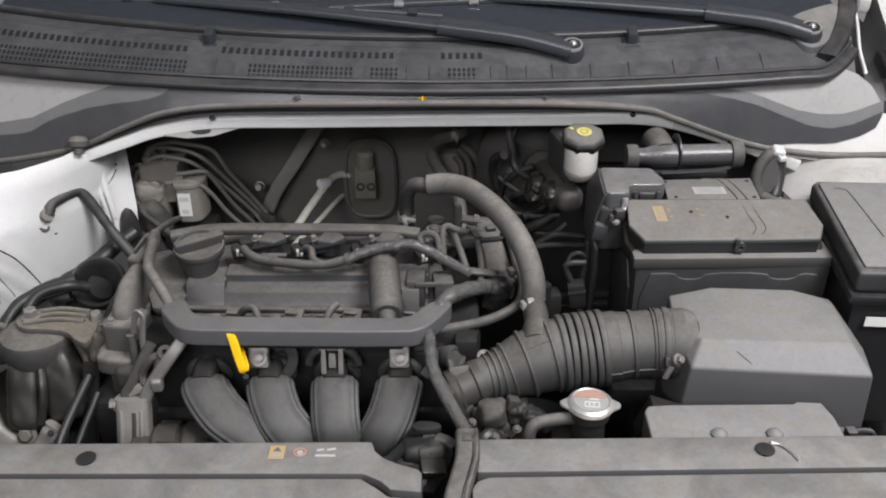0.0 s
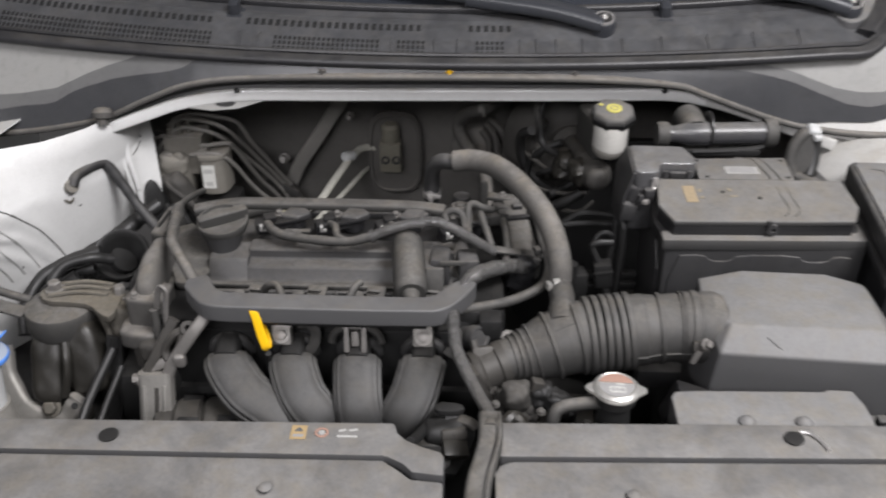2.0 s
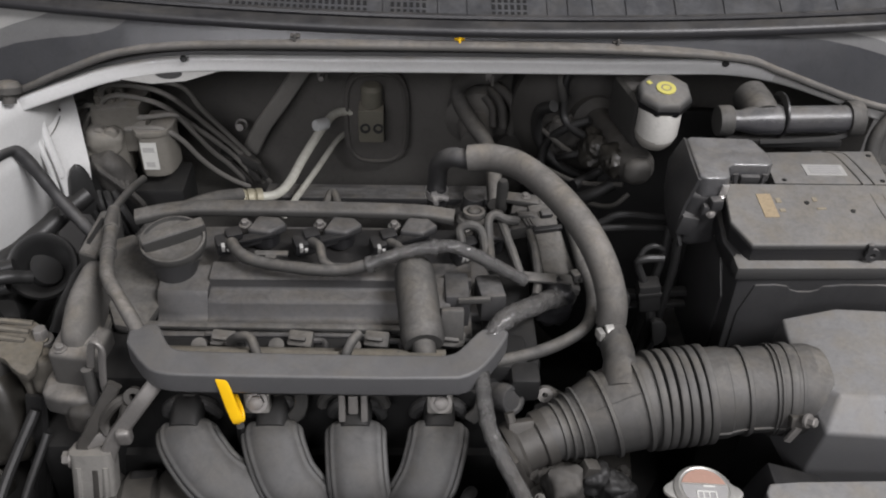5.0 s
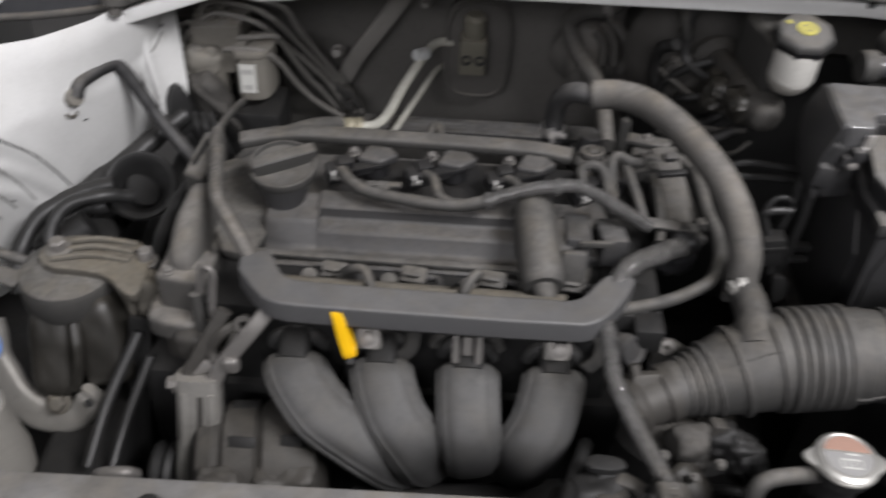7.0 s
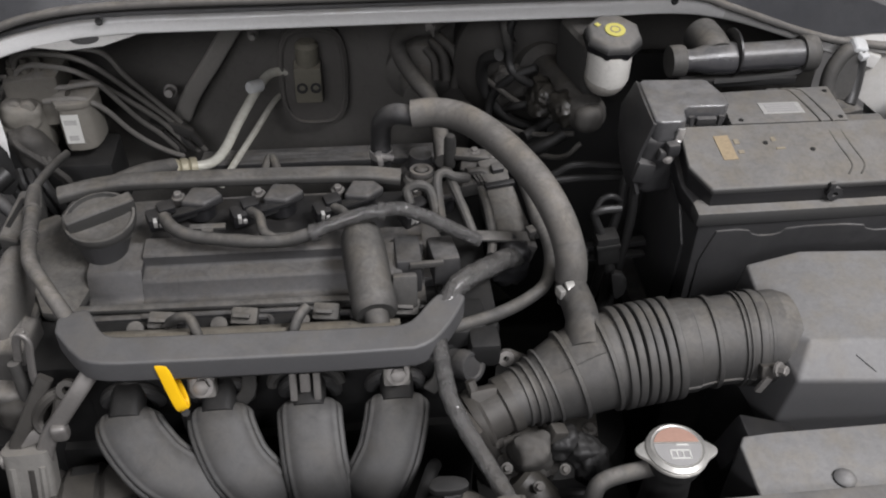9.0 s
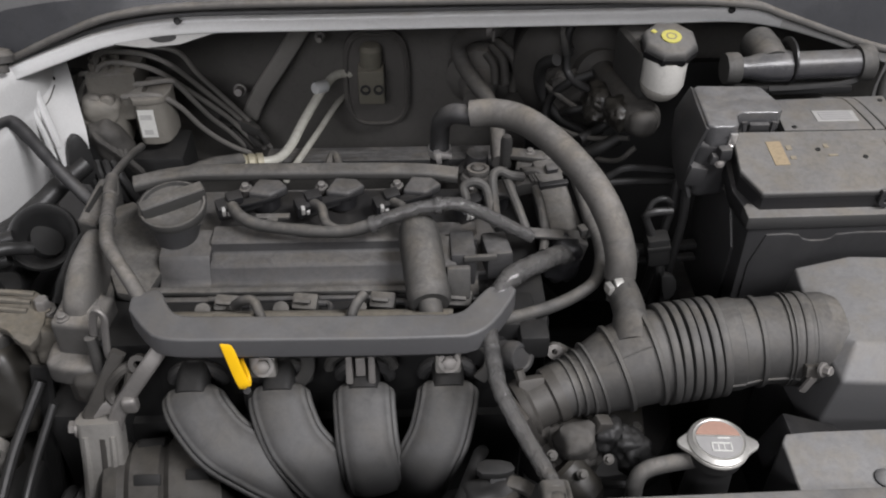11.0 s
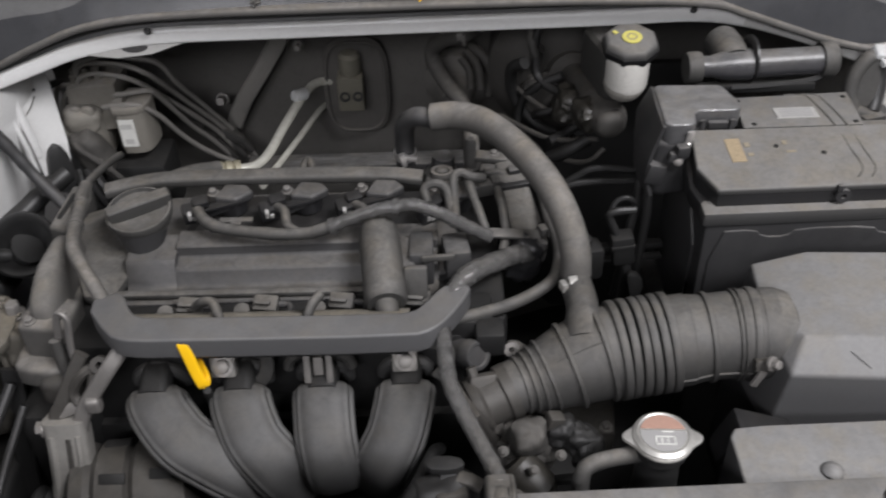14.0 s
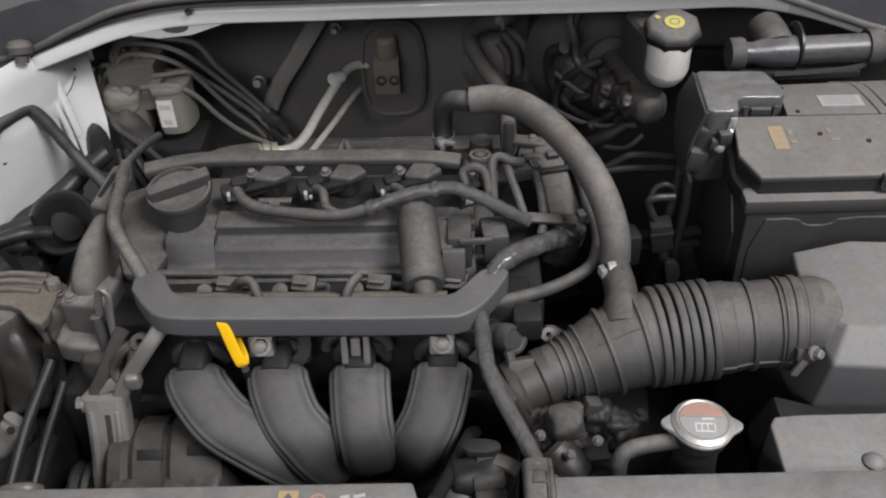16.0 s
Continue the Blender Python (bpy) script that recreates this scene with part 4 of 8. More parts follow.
# Trench painted black: the dark between the coils is put into its colour.
part("coil_trench", slab([(-0.305, 1.125), (-0.03, 1.125), (-0.03, 1.207), (-0.29, 1.207)], 0.84, 0.862, 0.002), COIL_BLACK, vc, "trench that holds the coils, its gap shade painted black")
part("side_panel", draped([(-0.438, 1.15), (-0.425, 1.19), (-0.405, 1.2), (-0.347, 1.098), (-0.36, 1.06), (-0.372, 1.05), (-0.395, 1.055)], 0.006, 0.004), RUBBER, vc, "flat dusty side panel")
part("cap_boss", lathe([(0, -0.06), (0.005, -0.06), (0.011, -0.05), (0.02, -0.028), (0.026, -0.012), (0.0285, -0.006), (0, -0.006)], pose(-0.341, 1.128, 0.889, -18, 0, 0), 36), ENGINE_PLASTIC, vc, "tapered filler neck")
part("right_housing", box((0.026, 0.05, 0.038), (-0.037, 1.08, 0.866), (-8, 0, 0), 0.004), BLACK_PLASTIC, vc)
part("end_housing", box((0.028, 0.046, 0.032), (0.0, 1.09, 0.86), (-8, 0, 6), 0.005), BLACK_PLASTIC, vc)
part("housing_clip", box((0.034, 0.006, 0.006), (-0.02, 1.058, 0.884), (-8, 0, 3), 0.0015), RUBBER, vc)
part("housing_face", box((0.024, 0.012, 0.034), (-0.043, 1.035, 0.872), (-20, 0, 0), 0.003), RUBBER, vc)
part("right_rib", box((0.016, 0.05, 0.03), (-0.052, 1.075, 0.865), bevel=0.003), ENGINE_PLASTIC, vc)

cap = thing("oil_cap", (-0.345, 1.13, 0.89), "dusty grey plastic oil filler cap with a raised grip bar", "cap")
CAP_M = pose(-0.342, 1.134, 0.889, 8, 0, 0) @ Matrix.Scale(0.94, 4)
part("body", lathe([(0.0, -0.004), (0.031, -0.004), (0.0345, 0.0), (0.0375, 0.008), (0.038, 0.013), (0.037, 0.016), (0.0345, 0.0165), (0.033, 0.0125), (0.026, 0.0105), (0.0, 0.0095)], CAP_M, 44), RUBBER, cap)
grip = box((0.074, 0.016, 0.02), (0.002, 0.003, 0.0165), bevel=0.0035, segments=3)
grip.transform(CAP_M @ pose(0, 0, 0, 0, 0, 27))
part("grip", grip, RUBBER, cap)

# coils and their plugs
coil = thing("ignition_coil", (0, 0, 0), "black ignition coil with a grey top and zinc bolt", "coil", "coils in the valve cover")
part("top", slab([(-0.014, -0.012), (0.012, -0.017), (0.03, -0.002), (0.02, 0.012), (-0.004, 0.014)], 0.0, 0.012, 0.004, segments=3), ENGINE_PLASTIC, coil, "dusty grey coil top")
part("stem", lathe([(0.0, -0.014), (0.016, -0.014), (0.016, 0.004), (0, 0.004)], pose(0.004, 0, 0), 20), COIL_BLACK, coil)
part("neck", box((0.05, 0.012, 0.012), (-0.008, -0.015, 0.0), (0, 0, 28), 0.004), COIL_BLACK, coil)
part("rail", box((0.045, 0.004, 0.004), (-0.002, -0.022, 0.006), (0, 0, 22), 0.001), COIL_BLACK, coil)
part("bolt", join(bolt((-0.02, 0.012, -0.002), 0.0046, 0.008), lathe([(0, -0.012), (0.0075, -0.012), (0.0075, -0.001), (0, -0.001)], pose(-0.02, 0.014, 0), 14)), DULL_STEEL, coil, "zinc bolt")
part("plug", join(box((0.024, 0.018, 0.018), (-0.034, -0.029, 0.004), (12, 0, 22), 0.003), box((0.018, 0.014, 0.01), (-0.026, -0.024, 0.014), (12, 0, 22), 0.003)), COIL_BLACK, coil, "black wire plug")
part("plug_lock", join(box((0.004, 0.006, 0.011), (-0.036, -0.0385, 0.006), (20, 0, 15), 0.001), box((0.004, 0.005, 0.006), (-0.031, -0.037, 0.003), (20, 0, 15), 0.001)), LABEL_DULL, coil, "pale plug lock")
coil.location = (-0.255, 1.178, 0.88)
for x in (-0.17, -0.085):
    copy_thing(coil, pose(x, 1.178, 0.88))
small = copy_thing(coil, pose(-0.0, 1.172, 0.878, 0, 0, 10))

# pipes and looms over the engine
coil_loom = thing("coil_wiring_loom", (-0.15, 1.09, 0.89), "taped grey wiring loom across the valve cover", "wiring")
part("sleeve", tube([(-0.285, 1.15, 0.888), (-0.272, 1.125, 0.892), (-0.25, 1.108, 0.893), (-0.2, 1.095, 0.894), (-0.16, 1.09, 0.896), (-0.13, 1.09, 0.904)], 0.0066, wobble=0.1), RUBBER, coil_loom)
part("taped_run", crumpled([(-0.133, 1.09, 0.903), (-0.11, 1.093, 0.912), (-0.077, 1.095, 0.922), (-0.046, 1.095, 0.926), (-0.025, 1.095, 0.918), (-0.003, 1.095, 0.905), (0.017, 1.095, 0.892), (0.037, 1.095, 0.879)], 0.0066, 0.14), TAPE, coil_loom, "crumpled taped run")
for at, way in (((-0.128, 1.09, 0.905), (1, 0, 0.3)), ((-0.062, 1.096, 0.923), (1, 0, 0))):
    part("tape_band", clip_band(at, way, 0.0092, 0.007), TAPE, coil_loom)
for x, y in ((-0.199, 1.147), (-0.113, 1.147)):
    single("coil_lead", tube([(x + 0.004, y, 0.89), (x + 0.014, y - 0.015, 0.894), (x + 0.02, y - 0.04, 0.894), (x + 0.035, y - 0.055, 0.895)], 0.0055, wobble=0.1), RUBBER, "short grey lead from a coil to the loom", "wiring", "coil leads")
single("loom_bracket", join(box((0.036, 0.008, 0.003), (-0.236, 1.121, 0.893), bevel=0.001), box((0.012, 0.006, 0.012), (-0.236, 1.115, 0.888), bevel=0.001)), RUBBER, "small grey loom bracket on the cover", "bracket")
side_pipe = thing("side_pipe", (-0.4, 1.1, 0.87), "pale dusty pipe over the corner of the engine", "pipe")
part("pipe", tube([(-0.44, 1.37, 0.818), (-0.441, 1.33, 0.833), (-0.44, 1.28, 0.85), (-0.438, 1.24, 0.862), (-0.435, 1.225, 0.867)], 0.005, wobble=0.05), RUBBER, side_pipe, "thin dusty rear run")
part("sleeve", tube([(-0.438, 1.238, 0.862), (-0.43, 1.2, 0.872), (-0.421, 1.17, 0.88), (-0.41, 1.125, 0.893), (-0.404, 1.1, 0.898), (-0.395, 1.07, 0.9), (-0.375, 1.038, 0.898), (-0.357, 1.014, 0.886), (-0.345, 0.998, 0.868)], 0.0076, wobble=0.08), STRIP_RUBBER, side_pipe, "pale dusty sleeve")
for at, way in (((-0.424, 1.18, 0.877), (0.2, -1, 0.2)), ((-0.408, 1.118, 0.894), (0.2, -1, 0.2))):
    part("band", clip_band(at, way, 0.009, 0.005), STRIP_RUBBER, side_pipe)
can = thing("vent_canister", (-0.078, 1.05, 0.86), "grey plastic canister lying on the valve cover", "canister")
part("shell", lathe([(0.0, -0.004), (0.018, -0.003), (0.0205, 0.004), (0.022, 0.02), (0.022, 0.095), (0.019, 0.1), (0.0, 0.1)], along((-0.083, 1.103, 0.89), (-0.072, 1.0, 0.868)), 28), RUBBER, can)
part("snout", lathe([(0.012, 0.095), (0.012, 0.112), (0.009, 0.118), (0.0, 0.118)], along((-0.083, 1.103, 0.89), (-0.072, 1.0, 0.868)), 18), RUBBER, can)

# fuel rail cover: a U-shaped channel along the front of the head
rail = thing("wiring_channel", (-0.18, 0.97, 0.87), "dusty grey plastic wiring channel, bent up at both ends", "channel")
part("channel", slab(softened([(-0.368, 1.0), (-0.34, 1.018), (-0.332, 1.012), (-0.322, 0.99), (-0.312, 0.98), (-0.298, 0.977), (-0.06, 0.972), (-0.045, 0.975), (-0.036, 0.983), (-0.022, 1.003), (-0.012, 1.012), (0.013, 1.01), (0.008, 0.995), (-0.01, 0.965), (-0.026, 0.948), (-0.045, 0.941), (-0.29, 0.945), (-0.318, 0.947), (-0.335, 0.955)], 1), 0.864, 0.889, 0.0075, segments=4), CHANNEL, rail)
part("lower_edge", slab([(-0.3, 0.95), (-0.05, 0.946), (-0.05, 0.97), (-0.3, 0.973)], 0.858, 0.869, 0.002), DARK, rail)
single("taped_loom", crumpled([(-0.015, 0.99, 0.872), (0.0, 1.015, 0.884), (0.016, 1.03, 0.888), (0.04, 1.05, 0.883), (0.06, 1.075, 0.87), (0.08, 1.1, 0.85)], 0.0098, 0.18, grain=120), TAPE, "thick crumpled taped loom at the end of the channel", "wiring")
single("fuel_rail", tube([(-0.335, 1.008, 0.853), (-0.2, 1.006, 0.853), (-0.05, 1.004, 0.853)], 0.009), BRACKET, "dusty brown fuel rail behind the channel", "fuel rail")
for x in (-0.325, -0.235, -0.15):
    single("injector_lead", tube([(x, 0.985, 0.875), (x - 0.008, 1.0, 0.884), (x - 0.02, 1.006, 0.88), (x - 0.03, 1.012, 0.868)] if x < -0.16 else [(x, 0.982, 0.875), (x + 0.006, 0.992, 0.886), (x + 0.014, 1.002, 0.89)], 0.005), RUBBER, "short grey wire loop behind the channel", "wiring", "injector leads")
for x in (-0.3, -0.222, -0.144, -0.066):
    inj = thing("injector", (x, 1.03, 0.83), "dusty fuel injector with its plug behind the channel", "injector", "injectors")
    part("body", lathe([(0, 0), (0.01, 0), (0.011, 0.012), (0.008, 0.016), (0.008, 0.03), (0, 0.031)], along((x, 1.035, 0.83), (x, 1.015, 0.862)), 14), RUBBER, inj)
    part("plug", box((0.026, 0.018, 0.014), (x + 0.024, 1.03, 0.852), (25, 0, -8), 0.003), RUBBER, inj, "grey wire plug")
    part("clip", box((0.016, 0.004, 0.004), (x + 0.022, 1.022, 0.862), (25, 0, -8), 0.001), RUBBER, inj)
    part("wire", tube([(x + 0.036, 1.03, 0.852), (x + 0.047, 1.028, 0.852), (x + 0.05, 1.015, 0.855), (x + 0.045, 1.0, 0.86)], 0.0035, 8), BLACK_PLASTIC, inj)
part("rail_strip", box((0.27, 0.014, 0.006), (-0.19, 0.985, 0.872), (12, 0, -1), 0.002), BRACKET, rail, "brown-dusted edge of the rail")

# dipstick
dip = thing("dipstick", (-0.262, 0.955, 0.79), "bright yellow plastic oil dipstick handle", "dipstick")
part("handle", sweep(smooth_path([(-0.2635, 0.951, 0.887), (-0.263, 0.9465, 0.883), (-0.2605, 0.9445, 0.872), (-0.256, 0.942, 0.848), (-0.252, 0.9405, 0.832), (-0.251, 0.944, 0.8275), (-0.2525, 0.9515, 0.832), (-0.257, 0.9555, 0.85), (-0.261, 0.958, 0.872), (-0.2635, 0.9565, 0.884), (-0.2635, 0.9512, 0.887)], 6), rounded(0.0112, 0.0036, 0.0016, 3), up=(0, -1, 0.3)), YELLOW, dip, "flat yellow loop handle")
part("ring", lathe([(0.003, -0.003), (0.0058, -0.003), (0.0058, 0.003), (0.003, 0.003)], along((-0.2535, 0.947, 0.828), (-0.256, 0.934, 0.833)), 16), YELLOW, dip)
part("tube", tube([(-0.252, 0.948, 0.815), (-0.258, 0.97, 0.76), (-0.255, 0.985, 0.66)], 0.004, 8), DARK, dip)

# intake manifold
intake = thing("intake_manifold", (-0.18, 0.9, 0.6), "dusty grey plastic intake manifold with four curved runners", "manifold")


def runner(x0, x1, x2, width):
    """One runner: a flanged crown below the head, then over and down to the plenum."""
    path = smooth_path([(x0, 0.968, 0.798), (x0 * 0.97 + x1 * 0.03, 0.95, 0.796), (x0 * 0.85 + x1 * 0.15, 0.933, 0.786), (x0 * 0.66 + x1 * 0.34, 0.916, 0.773), (x0 * 0.36 + x1 * 0.64, 0.904, 0.757), (x1 * 0.85 + x0 * 0.15, 0.9, 0.742), (x1, 0.906, 0.721), (x2, 0.921, 0.698), (x2, 0.944, 0.678)], 9)
    far = [0.0]
    for a, b in zip(path, path[1:]):
        far.append(far[-1] + float(np.linalg.norm(b - a)))
    grow = [(1 - (1 - min(1.0, 0.06 + s / (0.34 * width))) ** 3) ** (1 / 2.2) for s in far]
    half = [(0.5, -0.36), (0.5, 0.09), (0.487, 0.135), (0.45, 0.152), (0.42, 0.152), (0.385, 0.17), (0.32, 0.205), (0.22, 0.228), (0.1, 0.238)]
    face = [(a * width, b * width) for a, b in half + [(-a, b) for a, b in half[::-1]]]
    tub = sweep(path, face, up=(0, -0.3, 1), scales=grow)
    edge = [(a, b - 0.001) for a, b in rounded(width + 0.008, 0.007, 0.003, 3)]
    seam = sweep(path, edge, up=(0, -0.3, 1), scales=[g * 1.02 for g in grow])
    back = sweep(path, [(a, b - 0.016) for a, b in rounded(width + 0.004, 0.03, 0.01, 3)], up=(0, -0.3, 1), scales=grow)
    return tub, seam, back


RUNS = [(-0.309, -0.206, -0.19), (-0.224, -0.172, -0.16), (-0.14, -0.13, -0.128), (-0.056, -0.09, -0.1)]
for x0, x1, x2 in RUNS:
    tub, seam, back = runner(x0, x1, x2, 0.053)
    r = part("runner", tub, MANIFOLD, intake, angle=80)
    part("seam", seam, MANIFOLD, r, angle=50)
    part("back_shell", back, MANIFOLD, r, angle=50)
    part("throat", sweep(smooth_path([(x0, 1.0, 0.8), (x0, 0.982, 0.806), (x0, 0.955, 0.8)], 4), rounded(0.032, 0.026, 0.01, 4), up=(0, -0.3, 1)), HOSE_BLACK, r)
    part("collar", sweep([(x0 + 0.024 * math.cos(radians(a)), 0.988 - 0.004 * math.sin(radians(a)), 0.79 + 0.022 * math.sin(radians(a))) for a in range(-10, 191, 12)], circle(0.0075, 10)), MANIFOLD, r)
for x in (-0.237, -0.056):
    part("lug", box((0.026, 0.016, 0.03), (x, 0.972, 0.83), (-22, 0, 0), 0.004), ALUMINIUM, intake, "dusty alloy lug")
    part("lug_bolt", bolt((x + 0.001, 0.963, 0.833), 0.0075, 0.008, (0, -0.8, 0.6)), DULL_STEEL, intake)
    part("lug_loop", sweep(smooth_path([(x + 0.02, 0.982, 0.838), (x + 0.034, 0.978, 0.842), (x + 0.043, 0.974, 0.832), (x + 0.041, 0.97, 0.815), (x + 0.032, 0.97, 0.8)], 5), rounded(0.014, 0.006, 0.002, 2), up=(0, -1, 0.5)), RUBBER, intake)
part("lug_fork", join(box((0.007, 0.018, 0.034), (-0.153, 0.968, 0.826), (-20, 0, 0), 0.002), box((0.007, 0.018, 0.034), (-0.131, 0.968, 0.826), (-20, 0, 0), 0.002), box((0.034, 0.012, 0.007), (-0.142, 0.973, 0.842), (-20, 0, 0), 0.002), box((0.01, 0.008, 0.02), (-0.142, 0.965, 0.828), (-20, 0, 0), 0.002)), DULL_STEEL, intake)
part("lug_ring", sweep([(-0.142 + 0.032 * math.cos(radians(a)), 0.975, 0.815 + 0.026 * math.sin(radians(a))) for a in range(0, 181, 15)], circle(0.0055, 8)), RUBBER, intake)
part("flange", box((0.34, 0.02, 0.06), (-0.18, 1.0, 0.79), bevel=0.004), DARK, intake)
part("web", sweep(smooth_path([(-0.222, 0.918, 0.74), (-0.14, 0.916, 0.744), (-0.075, 0.918, 0.742)], 6), rounded(0.03, 0.036, 0.012, 4), up=(0, -0.4, 1)), MANIFOLD, intake, "moulded web between the runners")
part("plenum", sweep(smooth_path([(-0.25, 0.885, 0.64), (-0.15, 0.88, 0.635), (-0.03, 0.885, 0.65)], 6), circle(0.05, 20)), DARK, intake)

# timing side
side = thing("timing_cover", (-0.45, 1.05, 0.4), "dusty cast timing cover at the engine's end", "engine cover")
part("upper", slab([(-0.446, 1.02), (-0.404, 1.014), (-0.41, 1.14), (-0.445, 1.15)], 0.70, 0.858, 0.010, segments=5), STRIP_RUBBER, side, angle=60)
part("hump", casting((0.038, 0.13, 0.12), (-0.425, 1.078, 0.824), (0, 0, 0), 0.05, 3.2, 24), STRIP_RUBBER, side, "rounded dusty hump", angle=60)
part("knuckle", casting((0.034, 0.034, 0.05), (-0.468, 1.035, 0.8), (0, 0, 20), 0.14), BRACKET, side)
part("ledge_lump", casting((0.05, 0.036, 0.04), (-0.405, 0.985, 0.79), (0, 0, -6), 0.12), DARK_ALLOY, side)
part("rear_lug", slab([(-0.455, 1.15), (-0.432, 1.14), (-0.42, 1.2), (-0.428, 1.232), (-0.45, 1.228)], 0.84, 0.87, 0.005, segments=3), RUBBER, side)
part("lug_slot", slab([(-0.449, 1.165), (-0.444, 1.163), (-0.438, 1.21), (-0.444, 1.212)], 0.868, 0.871, 0), DARK, side)
part("end_shelf", slab([(-0.448, 1.03), (-0.4, 1.02), (-0.395, 1.2), (-0.44, 1.215)], 0.76, 0.845, 0.006, segments=3), RUBBER, side)
part("lower", box((0.085, 0.14, 0.36), (-0.43, 1.045, 0.57), bevel=0.012), DARK, side)
part("step", slab([(-0.449, 1.006), (-0.4, 0.998), (-0.392, 1.045), (-0.445, 1.06)], 0.79, 0.855, 0.007, segments=4), STRIP_RUBBER, side, angle=60)
part("tongue", slab(softened([(-0.462, 0.995), (-0.45, 0.984), (-0.405, 0.978), (-0.39, 1.0), (-0.41, 1.05), (-0.455, 1.06)], 1), 0.788, 0.814, 0.009, segments=4), STRIP_RUBBER, side, "rounded cast ledge", angle=60)
part("under_step", slab([(-0.45, 1.0), (-0.41, 0.985), (-0.395, 1.0), (-0.42, 1.05)], 0.69, 0.79, 0.008, segments=3), DARK_ALLOY, side)
for x, y in ((-0.436, 1.012), (-0.404, 1.02)):
    part("cover_bolt", bolt((x, y, 0.855), 0.0045, 0.006), DULL_STEEL, side)
part("stud", join(lathe([(0, 0), (0.013, 0), (0.011, 0.025), (0.007, 0.045), (0.005, 0.068), (0, 0.07)], pose(-0.472, 1.055, 0.76), 14)), BRACKET, side, "brown-dusted stud")
part("edge_rib", tube([(-0.405, 0.99, 0.85), (-0.403, 0.985, 0.82), (-0.4, 0.978, 0.785), (-0.398, 0.97, 0.74)], 0.006), RUBBER, side)
part("corner_hook", sweep(smooth_path([(-0.401, 0.992, 0.852), (-0.396, 0.99, 0.876), (-0.39, 0.988, 0.887), (-0.384, 0.986, 0.88), (-0.386, 0.984, 0.862), (-0.388, 0.98, 0.838), (-0.384, 0.976, 0.822)], 6), rounded(0.008, 0.004, 0.0015, 2), up=(0, -1, 0)), DULL_STEEL, side, "bent steel hook")

# alternator and its brace
alt = thing("alternator", (-0.38, 0.9, 0.6), "dusty aluminium alternator behind the radiator cover", "alternator")
AX = along((-0.405, 0.915, 0.68), (-0.27, 0.93, 0.68))
part("body", lathe([(0.0, 0.0), (0.05, 0.0), (0.06, 0.006), (0.063, 0.02), (0.058, 0.026), (0.063, 0.032), (0.064, 0.06), (0.058, 0.064), (0.063, 0.07), (0.06, 0.12), (0.04, 0.13), (0.0, 0.13)], AX, 40), DARK_ALLOY, alt)
for k in range(4):
    a = radians(20 + 44 * k)
    for off in (0.05, 0.1):
        part("vent", box((0.026, 0.011, 0.004), AX @ Vector((0.0635 * math.cos(a), 0.0635 * math.sin(a), off)), (math.degrees(a) - 70, 0, 0), 0.001), DARK, alt)
part("front_ear", sweep(smooth_path([(-0.4, 0.945, 0.785), (-0.4, 0.938, 0.76), (-0.402, 0.925, 0.72), (-0.405, 0.908, 0.68), (-0.407, 0.895, 0.63)], 6), rounded(0.042, 0.028, 0.008, 4), up=(0, -1, 0.4)), ALUMINIUM, alt, "pale cast ear")
part("ear_groove", sweep(smooth_path([(-0.396, 0.928, 0.772), (-0.397, 0.921, 0.75), (-0.4, 0.908, 0.71), (-0.403, 0.892, 0.67)], 5), rounded(0.006, 0.003, 0.001, 2), up=(0, -1, 0.4)), DARK_ALLOY, alt)
for dx in (-0.014, 0.012):
    part("ear_rib", sweep(smooth_path([(-0.398 + dx, 0.93, 0.774), (-0.399 + dx, 0.922, 0.75), (-0.402 + dx, 0.909, 0.71), (-0.404 + dx, 0.893, 0.665)], 5), circle(0.004, 8)), ALUMINIUM, alt)
part("ear_bolt", bolt((-0.42, 0.94, 0.776), 0.007, 0.01, (-1, -0.05, 0.05)), DULL_STEEL, alt)
for size, at, rot in (((0.05, 0.03, 0.05), (-0.372, 0.872, 0.705), (0, 0, 0)), ((0.05, 0.03, 0.045), (-0.325, 0.876, 0.7), (0, 20, 0)), ((0.04, 0.03, 0.02), (-0.3, 0.885, 0.715), (20, 0, 0))):
    part("boss", casting(size, at, rot, 0.14, 3.5, 60), DARK_ALLOY, alt)
part("pulley", lathe([(0.0, 0.0), (0.03, 0.0), (0.032, 0.004), (0.026, 0.01), (0.032, 0.016), (0.03, 0.022), (0, 0.022)], along((-0.45, 0.91, 0.67), (-0.42, 0.91, 0.67)), 28), DARK, alt)
brace = thing("engine_brace", (-0.37, 0.96, 0.76), "dusty cast brace from the head to the alternator", "bracket")
part("strap", sweep(smooth_path([(-0.329, 0.962, 0.862), (-0.345, 0.952, 0.843), (-0.365, 0.947, 0.815), (-0.379, 0.943, 0.793), (-0.388, 0.938, 0.765), (-0.394, 0.925, 0.72)], 6), rounded(0.016, 0.01, 0.004, 3), up=(0, -1, 0.4)), DULL_STEEL, brace)
part("web", sweep(smooth_path([(-0.372, 0.968, 0.852), (-0.387, 0.958, 0.826), (-0.401, 0.95, 0.8), (-0.409, 0.946, 0.785), (-0.404, 0.94, 0.765)], 6), rounded(0.014, 0.009, 0.003, 3), up=(0, -1, 0.4)), DARK_ALLOY, brace)
part("cross_web", sweep(smooth_path([(-0.372, 0.95, 0.803), (-0.388, 0.948, 0.797), (-0.405, 0.947, 0.79)], 4), rounded(0.014, 0.008, 0.003, 3), up=(0, -1, 0.4)), DULL_STEEL, brace)
